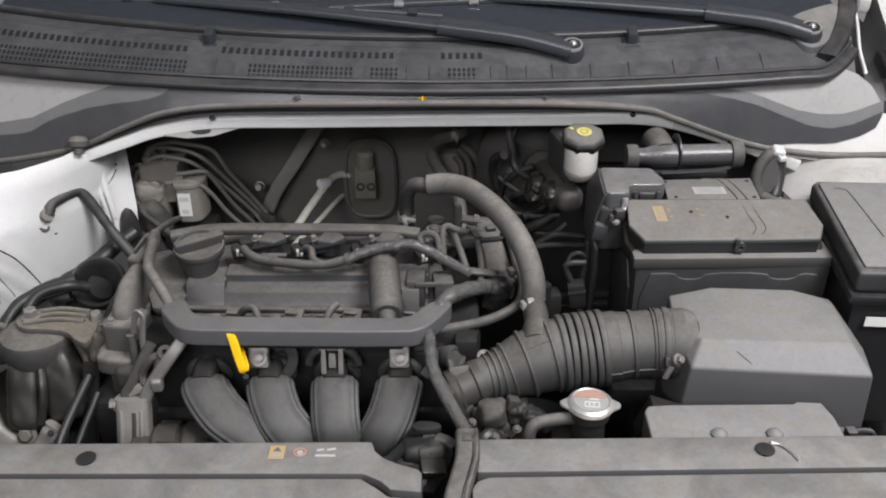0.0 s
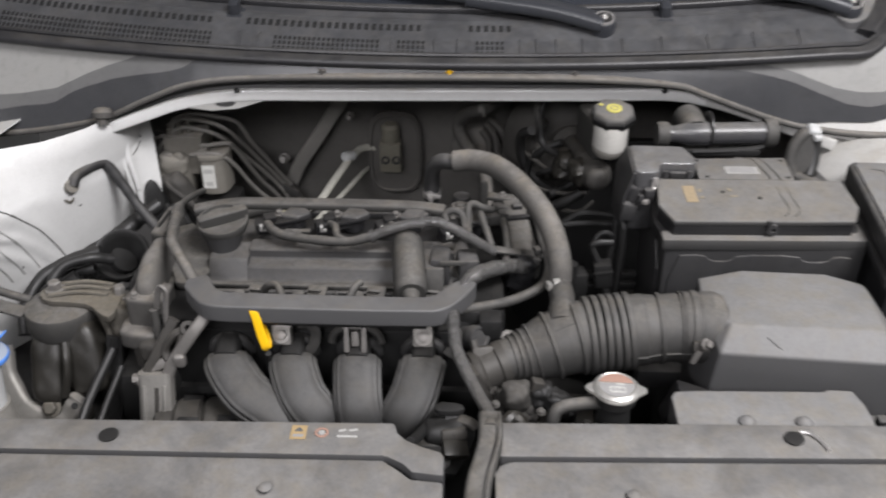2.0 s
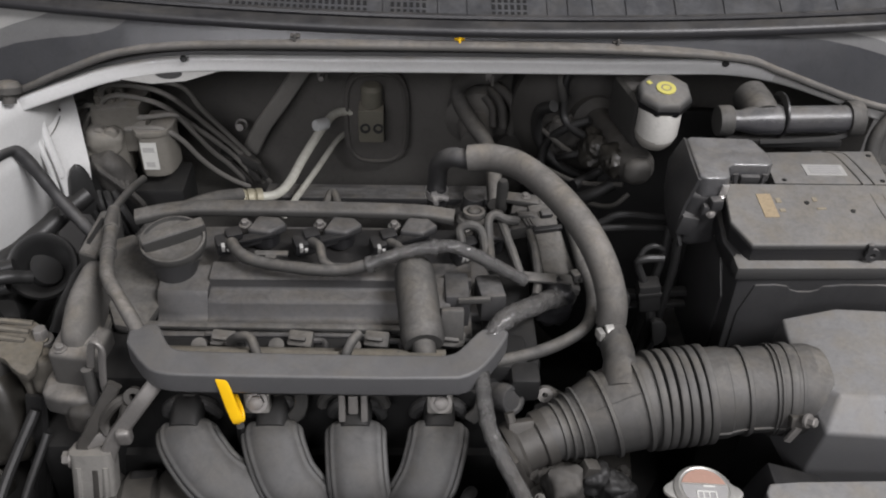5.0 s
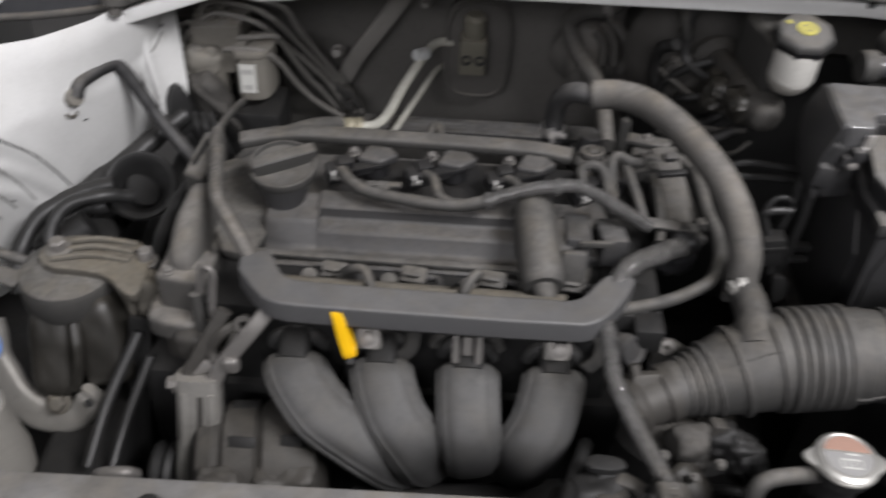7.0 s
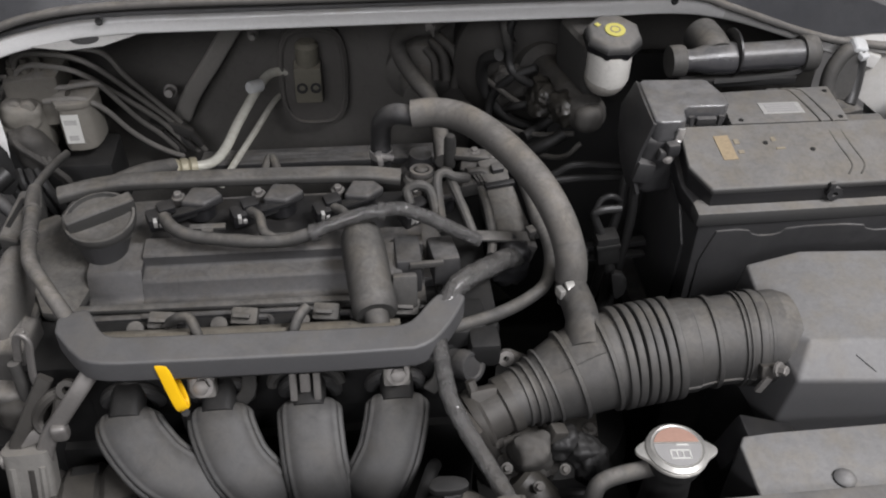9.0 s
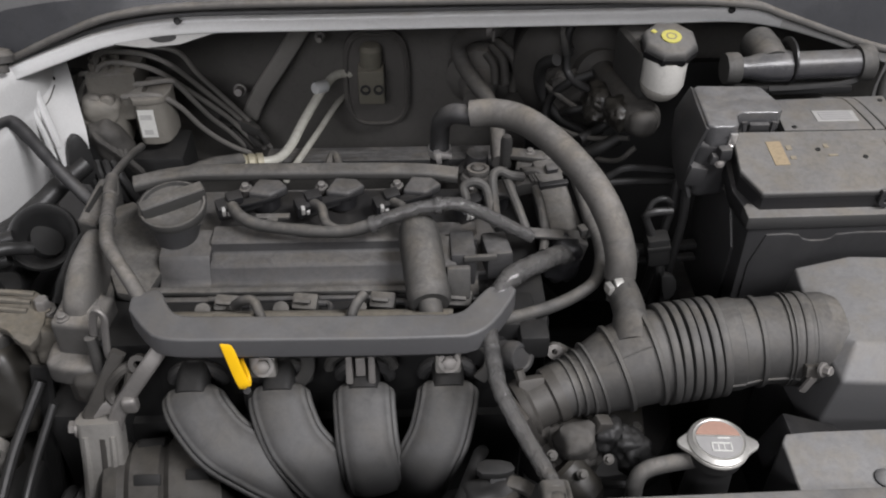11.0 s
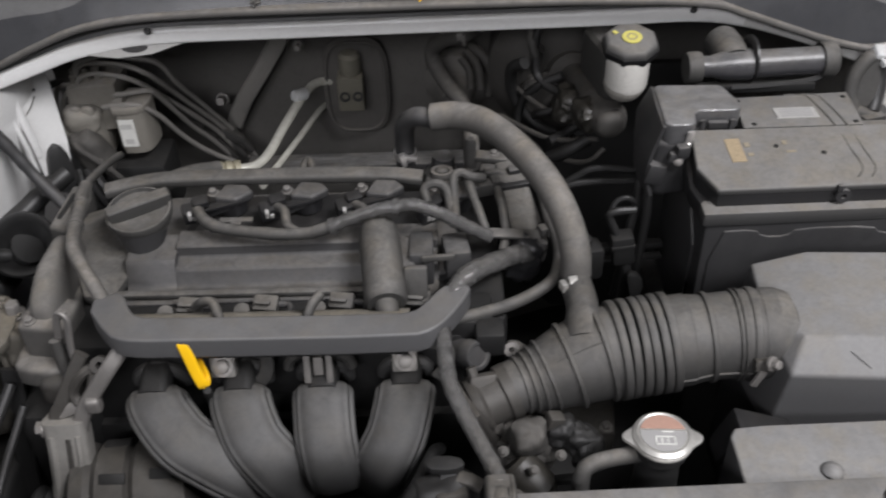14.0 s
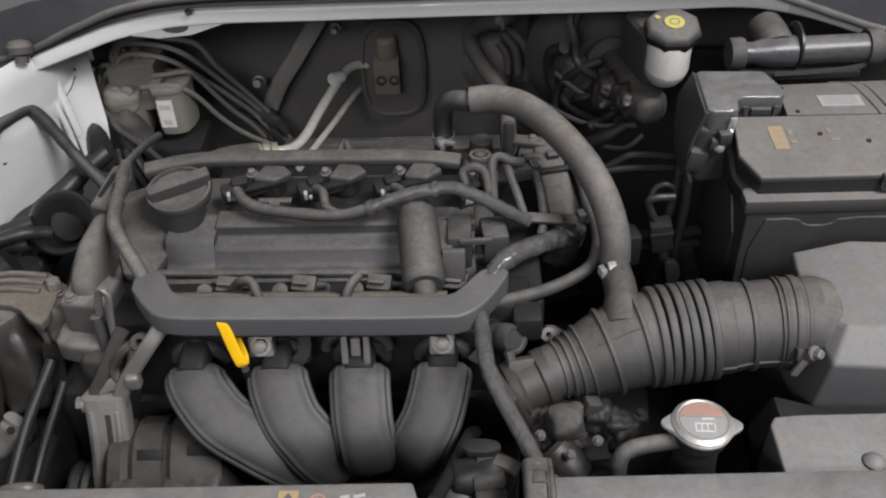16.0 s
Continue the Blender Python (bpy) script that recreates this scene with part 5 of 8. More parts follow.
part("lattice", sweep(smooth_path([(-0.36, 0.962, 0.84), (-0.372, 0.956, 0.836), (-0.386, 0.953, 0.815), (-0.38, 0.948, 0.803), (-0.366, 0.95, 0.82), (-0.36, 0.956, 0.838)], 5), circle(0.0055, 8)), DARK_ALLOY, brace)
part("knob", casting((0.016, 0.014, 0.02), (-0.365, 0.943, 0.806), (0, 0, 0), 0.15), DULL_STEEL, brace)
part("eye", lathe([(0.004, -0.004), (0.009, -0.004), (0.0095, 0.004), (0.004, 0.004)], along((-0.352, 0.958, 0.846), (-0.352, 0.93, 0.862)), 16), DARK_ALLOY, brace)
belt = thing("drive_belt", (-0.49, 0.98, 0.5), "black ribbed drive belt at the engine's end", "belt")
for y0, y1 in ((1.05, 0.99), (1.01, 0.955)):
    part("run", sweep(smooth_path([(-0.474, y0, 0.79), (-0.488, (y0 + y1) / 2 + 0.01, 0.68), (-0.5, y1, 0.54)], 4), [(a, b) for a, b in ((-0.011, -0.002), (0.011, -0.002), (0.011, 0.002), (0.008, 0.003), (0.005, 0.002), (0.002, 0.003), (-0.002, 0.002), (-0.005, 0.003), (-0.008, 0.002), (-0.011, 0.003))], up=(0, -1, 0)), DARK, belt)

for a, b, c, r, mat in (((-0.476, 1.002, 0.776), (-0.5, 0.95, 0.729), (-0.511, 0.895, 0.692), 0.006, HOSE_BLACK), ((-0.462, 0.985, 0.76), (-0.482, 0.935, 0.712), (-0.49, 0.885, 0.68), 0.0045, HOSE_BLACK)):
    single("rail_edge", tube([a, b, c], r, 10), mat, "grey edge strip beside the drive belt", "strip", "edge strips")


# engine mount
mount = thing("engine_mount", (-0.565, 1.05, 0.6), "dusty engine mount with rubber puck and pressed bracket", "engine mount")
MP = Vector((-0.556, 1.048, 0.81))
part("puck", lathe([(0.0, 0.009), (0.04, 0.009), (0.0475, 0.006), (0.0495, 0.001), (0.0495, -0.024), (0.0475, -0.029), (0.03, -0.031), (0.0, -0.031)], Matrix.Translation(MP), 36), RUBBER, mount, "grey rubber puck")
part("casting", casting((0.046, 0.05, 0.105), (-0.568, 1.008, 0.742), (-28, 0, 0), 0.06, 5.0, 36), OILY, mount, "oily cast lobe", angle=60)
part("lobe", casting((0.056, 0.046, 0.1), (-0.52, 1.014, 0.752), (-22, -14, 0), 0.07, 4.5, 36), OILY, mount, angle=60)
part("lobe_web", casting((0.06, 0.03, 0.05), (-0.545, 1.02, 0.735), (-25, 0, 0), 0.12, 4.0), OILY, mount)
part("skirt", lathe([(0.03, -0.031), (0.043, -0.031), (0.041, -0.04), (0.036, -0.048), (0.03, -0.05)], Matrix.Translation(MP), 32), OILY, mount)
part("lobe_edge", tube([(-0.54, 1.002, 0.785), (-0.536, 0.986, 0.762), (-0.538, 0.978, 0.738), (-0.545, 0.974, 0.715)], 0.006, 10, wobble=0.2), OILY, mount)
part("core", lathe([(0, -0.15), (0.03, -0.15), (0.036, -0.1), (0.042, -0.034), (0, -0.034)], Matrix.Translation(MP), 24), DARK, mount)
part("bracket", slab(softened([(-0.588, 1.055), (-0.581, 1.077), (-0.561, 1.088), (-0.52, 1.089), (-0.482, 1.083), (-0.468, 1.05), (-0.468, 1.0), (-0.487, 1.008), (-0.507, 1.03), (-0.54, 1.035), (-0.572, 1.036)], 1), 0.818, 0.828, 0.003), BRACKET, mount, "brown-dusted pressed steel bracket")
for d in (-0.004, 0.009, 0.021):
    part("rib", tube([(-0.57, 1.05 + d, 0.829), (-0.53, 1.058 + d, 0.831), (-0.49, 1.056 + d, 0.828)], 0.0035, 8), BRACKET, mount)
part("arm_down", sweep(smooth_path([(-0.515, 1.062, 0.822), (-0.495, 1.055, 0.815), (-0.483, 1.05, 0.785), (-0.478, 1.045, 0.765)], 5), rounded(0.05, 0.01, 0.004, 3)), BRACKET, mount)
part("top_bolt", bolt((-0.565, 1.06, 0.828), 0.009, 0.016), DULL_STEEL, mount)
part("stud", bolt((-0.475, 1.058, 0.82), 0.008, 0.02), DULL_STEEL, mount)
part("low_bolt", bolt((-0.562, 0.966, 0.7), 0.009, 0.012, (0, -0.8, 0.6)), BRACKET, mount)
part("foot", sweep(smooth_path([(-0.645, 1.015, 0.762), (-0.635, 0.995, 0.725), (-0.612, 0.976, 0.694), (-0.578, 0.965, 0.676), (-0.548, 0.965, 0.682), (-0.53, 0.968, 0.702), (-0.524, 0.971, 0.714)], 6), rounded(0.038, 0.02, 0.008, 4), up=(0, -1, 0.7), scales=[1.1 - 0.4 * (k / 36) + 0.05 * math.sin(k * 0.9) for k in range(37)]), ALUMINIUM, mount, "pale cast foot of the mount")
part("foot_pad", casting((0.1, 0.05, 0.03), (-0.57, 0.985, 0.672), (0, 0, 0), 0.12), OILY, mount)
part("foot_hole", lathe([(0, 0), (0.0045, 0), (0.0045, 0.001), (0, 0.001)], along((-0.5265, 0.9585, 0.711), (-0.5265, 0.93, 0.73)), 12), DARK, mount)
stay = thing("stay_bracket", (-0.67, 1.04, 0.8), "grey pressed stay bolted to the white wall", "bracket")
part("strap", join(tube([(-0.685, 1.075, 0.845), (-0.65, 1.06, 0.83), (-0.60, 1.055, 0.815)], 0.006), sweep(smooth_path([(-0.7, 1.045, 0.843), (-0.66, 1.035, 0.83), (-0.6, 1.03, 0.812)], 6), rounded(0.022, 0.005, 0.002, 2))), RUBBER, stay)
part("bolt", bolt((-0.69, 1.046, 0.845), 0.008, 0.012), BRIGHT_STEEL, stay, "zinc bolt")


# ---- intake duct, air box, battery side ----
AXIS = [(0.045, 0.927, 0.826), (0.075, 0.936, 0.83), (0.105, 0.944, 0.838), (0.14, 0.951, 0.847), (0.18, 0.955, 0.851), (0.214, 0.957, 0.855), (0.26, 0.957, 0.86), (0.30, 0.955, 0.862)]
hose = thing("intake_hose", (0.16, 0.95, 0.8), "dusty grey ribbed rubber air intake hose", "hose")
HOSE_PATH = smooth_path(AXIS, 40)


def hose_radius(x):
    r = float(np.interp(x, (0.045, 0.06, 0.075, 0.1, 0.125, 0.14), (0.026, 0.028, 0.033, 0.04, 0.044, 0.045)))
    if x > 0.22:
        r = float(np.interp(x, (0.22, 0.235, 0.262, 0.27), (0.044, 0.042, 0.0425, 0.044)))
    return 0.036 if 0.148 < x < 0.2 else r


part("body", sweep(HOSE_PATH, circle(1.0, 36), scales=[hose_radius(q[0]) for q in HOSE_PATH]), HOSE_GREY, hose)


def ring_at(x, r, w, mat=HOSE_GREY, name="rib"):
    path = HOSE_PATH
    i = min(range(1, len(path) - 1), key=lambda k: abs(path[k][0] - x))
    a, b = Vector(path[i - 1][:3]), Vector(path[i + 1][:3])
    c = Vector(path[i][:3])
    m = along(c - (b - a).normalized() * w / 2, c + (b - a))
    return part(name, lathe([(r * 0.72, 0), (r - 0.0012, 0.0), (r - 0.0003, w * 0.06), (r, w * 0.14), (r, w * 0.86), (r - 0.0003, w * 0.94), (r - 0.0012, w), (r * 0.72, w)], m, 48), mat, hose)


for k in range(6):
    ring_at(0.1505 + 0.0099 * k, 0.0492, 0.0076)
for x, r, w in ((0.056, 0.0295, 0.003), (0.064, 0.0315, 0.003), (0.072, 0.034, 0.003), (0.082, 0.0372, 0.003), (0.105, 0.044, 0.0045), (0.1375, 0.048, 0.0045), (0.238, 0.0445, 0.005), (0.262, 0.045, 0.002), (0.266, 0.045, 0.002)):
    ring_at(x, r, w)
ring_at(0.277, 0.0458, 0.008, HOSE_GREY, "clamp_band")
ring_at(0.286, 0.0445, 0.004)
part("clamp_lug", box((0.018, 0.01, 0.012), (0.278, 0.909, 0.868), (-20, 0, 0), 0.002), DARK_ALLOY, hose, "dull steel clamp lug")
part("clamp_screw", bolt((0.281, 0.903, 0.876), 0.0048, 0.01, (0.5, -0.7, 0.4)), DULL_STEEL, hose)
part("clamp_tail", box((0.007, 0.004, 0.02), (0.273, 0.903, 0.856), (0, 20, 0), 0.001), DULL_STEEL, hose)
part("stub", sweep(smooth_path([(0.118, 0.945, 0.868), (0.119, 0.97, 0.876), (0.12, 0.995, 0.876), (0.12, 1.03, 0.868)], 6), circle(1.0, 22), scales=[0.021, 0.0205, 0.02, 0.0195, 0.019, 0.0185, 0.018, 0.017] + [0.016] * 11), HOSE_GREY, hose)
for x0, x1, a in ((0.206, 0.272, -12), (0.088, 0.136, 62)):
    pts = []
    for q in HOSE_PATH:
        if x0 < q[0] < x1:
            r = hose_radius(q[0]) + 0.0006
            pts.append((q[0], q[1] - r * math.cos(radians(a)), q[2] + r * math.sin(radians(a))))
    part("mould_seam", sweep(pts, circle(0.0011, 6)), HOSE_GREY, hose)
throttle = thing("throttle_unit", (0.03, 0.9, 0.75), "dusty alloy throttle unit at the hose's end", "throttle")
part("barrel", lathe([(0.0, 0.0), (0.028, 0.0), (0.03, 0.008), (0.025, 0.012), (0.025, 0.03), (0.028, 0.032), (0.028, 0.042), (0, 0.042)], along((0.01, 0.914, 0.815), (0.05, 0.928, 0.826)), 30), DARK_ALLOY, throttle)
part("flange", box((0.01, 0.06, 0.06), (0.01, 0.914, 0.812), (0, -25, 25), 0.004), DARK_ALLOY, throttle)
part("motor", lathe([(0, 0), (0.016, 0), (0.02, 0.004), (0.02, 0.04), (0.014, 0.046), (0, 0.046)], along((0.045, 0.873, 0.785), (0.075, 0.85, 0.76)), 24), OILY, throttle)
part("gear_cover", box((0.046, 0.028, 0.03), (0.06, 0.86, 0.765), (20, 0, 30), 0.012, segments=4), SERVO, throttle)
for at in ((0.035, 0.865, 0.81), (0.062, 0.85, 0.8), (0.09, 0.87, 0.795)):
    part("screw", bolt(at, 0.0035, 0.005, (0, -0.6, 0.8)), DARK_ALLOY, throttle)
for pts in ([(0.08, 0.86, 0.77), (0.1, 0.85, 0.785), (0.112, 0.855, 0.77), (0.11, 0.86, 0.73)], [(0.07, 0.85, 0.75), (0.09, 0.84, 0.76), (0.1, 0.84, 0.74), (0.095, 0.845, 0.7)], [(0.04, 0.86, 0.77), (0.03, 0.845, 0.76), (0.035, 0.84, 0.73), (0.05, 0.845, 0.69)]):
    single("throttle_lead", tube(pts, 0.005, 10), DARK, "dark wiring lead below the intake hose", "wiring", "throttle leads")
part("motor_can", casting((0.034, 0.032, 0.05), (0.06, 0.884, 0.803), (25, 0, 10), 0.16, 4.0, 60), SERVO, throttle, "dusty cast motor housing")
part("flank", box((0.028, 0.014, 0.062), (0.022, 0.912, 0.822), (-30, 0, 10), 0.005), DARK_ALLOY, throttle)
part("flank_rib", tube([(0.008, 0.93, 0.855), (0.014, 0.918, 0.838), (0.022, 0.905, 0.815), (0.03, 0.896, 0.8)], 0.005, 8), DARK_ALLOY, throttle)
part("clip_block", box((0.016, 0.014, 0.016), (0.085, 0.895, 0.815), (0, 20, 15), 0.003), DARK_ALLOY, throttle)
for size, at, rot in (((0.03, 0.03, 0.032), (0.092, 0.896, 0.8), (0, -10, 0)), ((0.03, 0.03, 0.03), (0.11, 0.888, 0.796), (0, 20, 0)), ((0.06, 0.05, 0.05), (0.06, 0.9, 0.775), (0, 0, 25)), ((0.03, 0.03, 0.04), (0.118, 0.88, 0.785), (10, 0, 0))):
    part("housing", casting(size, at, rot, 0.2, 3.2, 90), SERVO if size[0] > 0.05 else DARK, throttle, "grimy cast housing")
sensor = thing("hose_sensor", (0.053, 0.99, 0.8), "small bright-ended sensor beside the hose", "sensor")
part("tip", join(lathe([(0.003, 0), (0.008, 0), (0.008, 0.01), (0.003, 0.01)], along((0.053, 0.993, 0.815), (0.05, 0.965, 0.832)), 14)), DULL_STEEL, sensor)
part("body", tube([(0.053, 0.994, 0.814), (0.065, 0.99, 0.81), (0.08, 0.98, 0.812)], 0.009, 12), RUBBER, sensor)
single("cup_plug", lathe([(0, 0.002), (0.01, 0.002), (0.0115, 0.0), (0.0145, 0.0), (0.016, 0.003), (0.016, 0.016), (0.0145, 0.018), (0.0145, 0.035), (0.0, 0.04)], along((0.018, 0.968, 0.83), (0.0, 0.988, 0.816)), 24), BLACK_PLASTIC, "round grey housing end beside the loom", "housing")

# breather hose, from the head to the intake hose
breather = thing("breather_hose", (0.07, 1.12, 0.87), "thick foam-sleeved breather hose curving down to the intake", "hose")
part("sleeve", tube([(-0.022, 1.222, 0.952), (0.005, 1.218, 0.956), (0.035, 1.2, 0.957), (0.066, 1.16, 0.953), (0.094, 1.11, 0.942), (0.111, 1.07, 0.924), (0.119, 1.043, 0.9), (0.12, 1.033, 0.876)], 0.0158, 20), STRIP_RUBBER, breather)
part("clamp", join(box((0.017, 0.005, 0.008), (0.118, 1.0155, 0.881), (20, 0, 5), 0.0015), box((0.009, 0.01, 0.005), (0.114, 1.012, 0.887), (20, 0, 10), 0.0015), box((0.016, 0.004, 0.006), (0.117, 1.006, 0.877), (-20, 0, -8), 0.001), box((0.006, 0.01, 0.01), (0.104, 1.008, 0.884), (0, 0, 20), 0.001)), CAP_STEEL, breather, "bright spring clamp")
elbow = thing("breather_elbow", (-0.05, 1.25, 0.88), "dark rubber elbow with a zinc clamp", "hose")
part("bend", tube([(-0.02, 1.222, 0.95), (-0.04, 1.232, 0.947), (-0.053, 1.243, 0.93), (-0.055, 1.252, 0.9), (-0.055, 1.255, 0.86)], 0.0115, 16), BLACK_PLASTIC, elbow)
part("clamp", join(clip_band((-0.055, 1.253, 0.884), (0, 0.05, -1), 0.0135, 0.01), box((0.022, 0.005, 0.006), (-0.052, 1.239, 0.887), (0, 15, 0), 0.001), box((0.006, 0.008, 0.016), (-0.057, 1.238, 0.885), (0, -10, 0), 0.001)), BRIGHT_STEEL, elbow, "zinc clamp")

# air filter box
airbox = thing("air_filter_box", (0.4, 0.95, 0.6), "dusty grey plastic air filter box with a sloping lid", "air filter box")


def airbox_lid():
    bm = bmesh.new()
    top = [(0.296, 0.89, 0.872), (0.507, 0.873, 0.872), (0.512, 0.92, 0.878), (0.508, 1.025, 0.882), (0.46, 1.038, 0.889), (0.355, 1.044, 0.889), (0.299, 1.038, 0.88), (0.29, 0.95, 0.876)]
    low = [bm.verts.new((x + 0.006 * (1 if x > 0.4 else -1), y + 0.005, 0.79)) for x, y, z in top]
    up = [bm.verts.new(q) for q in top]
    left, right = bm.verts.new((0.312, 0.917, 0.895)), bm.verts.new((0.49, 0.908, 0.895))
    n = len(top)
    for i in range(n):
        bm.faces.new((low[i], low[(i + 1) % n], up[(i + 1) % n], up[i]))
    for f in ((up[0], up[1], right, left), (left, right, up[4], up[5]), (right, up[3], up[4]), (up[1], up[2], right), (up[2], up[3], right), (left, up[5], up[6], up[7]), (left, up[7], up[0])):
        bm.faces.new(f)
    return bevelled(bm, 0.0035, 3)


part("lid", airbox_lid(), AIRBOX, airbox)
part("base", box((0.21, 0.165, 0.2), (0.4, 0.953, 0.69), bevel=0.008), BLACK_PLASTIC, airbox)
part("outlet", lathe([(0.043, 0.0), (0.0445, 0.006), (0.0445, 0.016), (0.041, 0.026), (0.03, 0.032), (0.0, 0.035)], along((0.286, 0.956, 0.861), (0.335, 0.957, 0.861)), 40), RUBBER, airbox, "round outlet collar")
part("lid_groove", tube([(0.352, 0.9045, 0.8869), (0.358, 0.8995, 0.8835), (0.368, 0.8914, 0.8778)], 0.0007, 6), AIRBOX, airbox)
for x in (0.3, 0.49):
    part("catch", box((0.012, 0.014, 0.03), (x, 0.858, 0.79), bevel=0.002), BLACK_PLASTIC, airbox)
part("side_tab", tube([(0.49, 0.86, 0.8), (0.51, 0.855, 0.805), (0.516, 0.853, 0.795), (0.512, 0.853, 0.785)], 0.0035, 8), BLACK_PLASTIC, airbox)

# cold-air duct in front of it
duct = thing("air_inlet_duct", (0.345, 0.82, 0.75), "dusty grey plastic air inlet duct behind the front cover", "duct")
part("shell", slab([(0.235, 0.79), (0.456, 0.79), (0.455, 0.84), (0.449, 0.866), (0.42, 0.868), (0.415, 0.864), (0.27, 0.862), (0.242, 0.86), (0.236, 0.85)], 0.74, 0.84, 0.006, segments=3), AIRBOX, duct)
for x in (0.313, 0.376):
    part("rivet", lathe([(0.0095, 0), (0.0095, 0.004), (0.006, 0.0075), (0, 0.009)], pose(x, 0.808, 0.8385), 20), AIRBOX, duct)
single("duct_bracket", box((0.06, 0.03, 0.05), (0.27, 0.875, 0.8), (0, 20, 0), 0.004), COIL_BLACK, "black plastic bracket under the intake hose", "bracket")

# radiator filler
RC = pose(0.168, 0.83, 0.862, 0, 0, -4)
prof = []
for k in range(72):
    a = 2 * math.pi * k / 72
    r = 0.0262 + 0.0085 * max(0, math.cos(2 * a)) ** 7
    prof.append((r * math.cos(a), r * math.sin(a) * 1.0))
skirt = slab(prof, 0.002, 0.006, 0.0015, m=RC)
filler = part("filler_cap", skirt, CAP_STEEL, radiator, "bright steel cap with two ears and a faded red label")
part("dome", lathe([(0.0255, 0.005), (0.0255, 0.008), (0.022, 0.0105), (0.021, 0.0098), (0.0, 0.0102)], RC, 40), CAP_STEEL, filler)
part("label_red", slab([(0.0195 * math.cos(radians(a)), 0.0195 * math.sin(radians(a))) for a in range(15, 166, 10)], 0.0100, 0.0106, 0, m=RC), LABEL_RED, filler, "faded red half of the label")
part("label_grey", slab([(0.0195 * math.cos(radians(a)), 0.0195 * math.sin(radians(a))) for a in range(172, 369, 14)], 0.0100, 0.0106, 0, m=RC), PRINT_GREY, filler, "grey half of the label")
frame_bm = join(*[box((w, h, 0.0004), (x, y, 0.0109), bevel=0) for w, h, x, y in ((0.017, 0.0012, 0.001, -0.012), (0.017, 0.0012, 0.001, -0.004), (0.0012, 0.008, -0.007, -0.008), (0.0012, 0.008, 0.009, -0.008), (0.001, 0.006, -0.002, -0.008), (0.001, 0.006, 0.003, -0.008), (0.01, 0.0015, 0.004, 0.0015))])
frame_bm.transform(RC)
part("symbol", frame_bm, LABEL_WHITE, filler, "pale warning symbol")
part("filler_neck", lathe([(0.021, 0.0), (0.018, 0.06), (0.023, 0.065), (0.023, 0.077), (0, 0.077)], pose(0.168, 0.83, 0.787), 24), DARK, radiator)
part("overflow_pipe", tube([(0.15, 0.828, 0.848), (0.128, 0.824, 0.849), (0.108, 0.82, 0.847), (0.099, 0.815, 0.838), (0.098, 0.808, 0.8), (0.098, 0.8, 0.75)], 0.0075, 14), RUBBER, radiator, "grey rubber overflow pipe")
part("top_tank", box((0.3, 0.05, 0.05), (0.17, 0.80, 0.765), bevel=0.01), DARK, radiator)

# battery
battery = thing("car_battery", (0.395, 1.16, 0.7), "car battery under a dusty grey plastic cover", "battery")
bz = lambda x, y: -0.16 * max(0, 1.187 - y)
part("case", box((0.262, 0.17, 0.2), (0.396, 1.172, 0.80), bevel=0.006, taper=(1.02, 1.01)), BLACK_PLASTIC, battery, "black plastic battery case")
part("ledge", slab([(0.258, 1.082), (0.53, 1.086), (0.533, 1.255), (0.262, 1.255)], 0.893, 0.91, 0.004), BATTERY_PLASTIC, battery)
part("cover", slab([(0.272, 1.094), (0.44, 1.096), (0.512, 1.098), (0.525, 1.128), (0.518, 1.188), (0.262, 1.187), (0.256, 1.128)], 0.9395, 0.947, 0.003, lift=bz, segments=3), BATTERY_PLASTIC, battery, "dusty battery cover with faded orange print")
# Black side put on the cover, for the face that overhead light misses.
part("cover_side", slab([(0.2735, 1.0955), (0.44, 1.0975), (0.5105, 1.0995), (0.5235, 1.128), (0.5165, 1.186), (0.2635, 1.185), (0.2575, 1.128)], 0.91, 0.941, 0.001, lift=bz), COIL_BLACK, battery)
part("cover_skirt", slab([(0.262, 1.09), (0.52, 1.095), (0.528, 1.13), (0.522, 1.19), (0.256, 1.19), (0.252, 1.125)], 0.903, 0.923, 0.003, lift=bz), COIL_BLACK, battery)
part("rear_cover", slab([(0.322, 1.191), (0.456, 1.191), (0.461, 1.262), (0.327, 1.256)], 0.91, 0.945, 0.003), BATTERY_PLASTIC, battery)
for dx in (0.0, 0.0135):
    part("seam", tube([(0.386 + dx, 1.2575, 0.9448), (0.406 + dx, 1.2565, 0.9448), (0.414 + dx, 1.246, 0.9448), (0.4225 + dx, 1.192, 0.9452), (0.4265 + dx, 1.15, 0.9408), (0.43 + dx, 1.122, 0.9363), (0.421 + dx, 1.107, 0.934)], 0.0011, 6), RUBBER, battery)
part("front_panel", slab(softened([(0.272, 0.73), (0.52, 0.73), (0.52, 0.882), (0.49, 0.886), (0.48, 0.876), (0.45, 0.876), (0.442, 0.886), (0.36, 0.886), (0.352, 0.876), (0.325, 0.876), (0.317, 0.886), (0.272, 0.884)], 1), 0.0, 0.005, 0.002, m=pose(0, 1.089, 0, 90, 0, 0)), BLACK_PLASTIC, battery, "raised front panel of the case")
part("side_panel", slab(softened([(1.11, 0.73), (1.24, 0.73), (1.24, 0.885), (1.11, 0.885)], 1), 0.0, 0.004, 0.002, m=Matrix.Translation((0.264, 0, 0)) @ Matrix(((0, 0, -1, 0), (1, 0, 0, 0), (0, 1, 0, 0), (0, 0, 0, 1)))), BLACK_PLASTIC, battery)
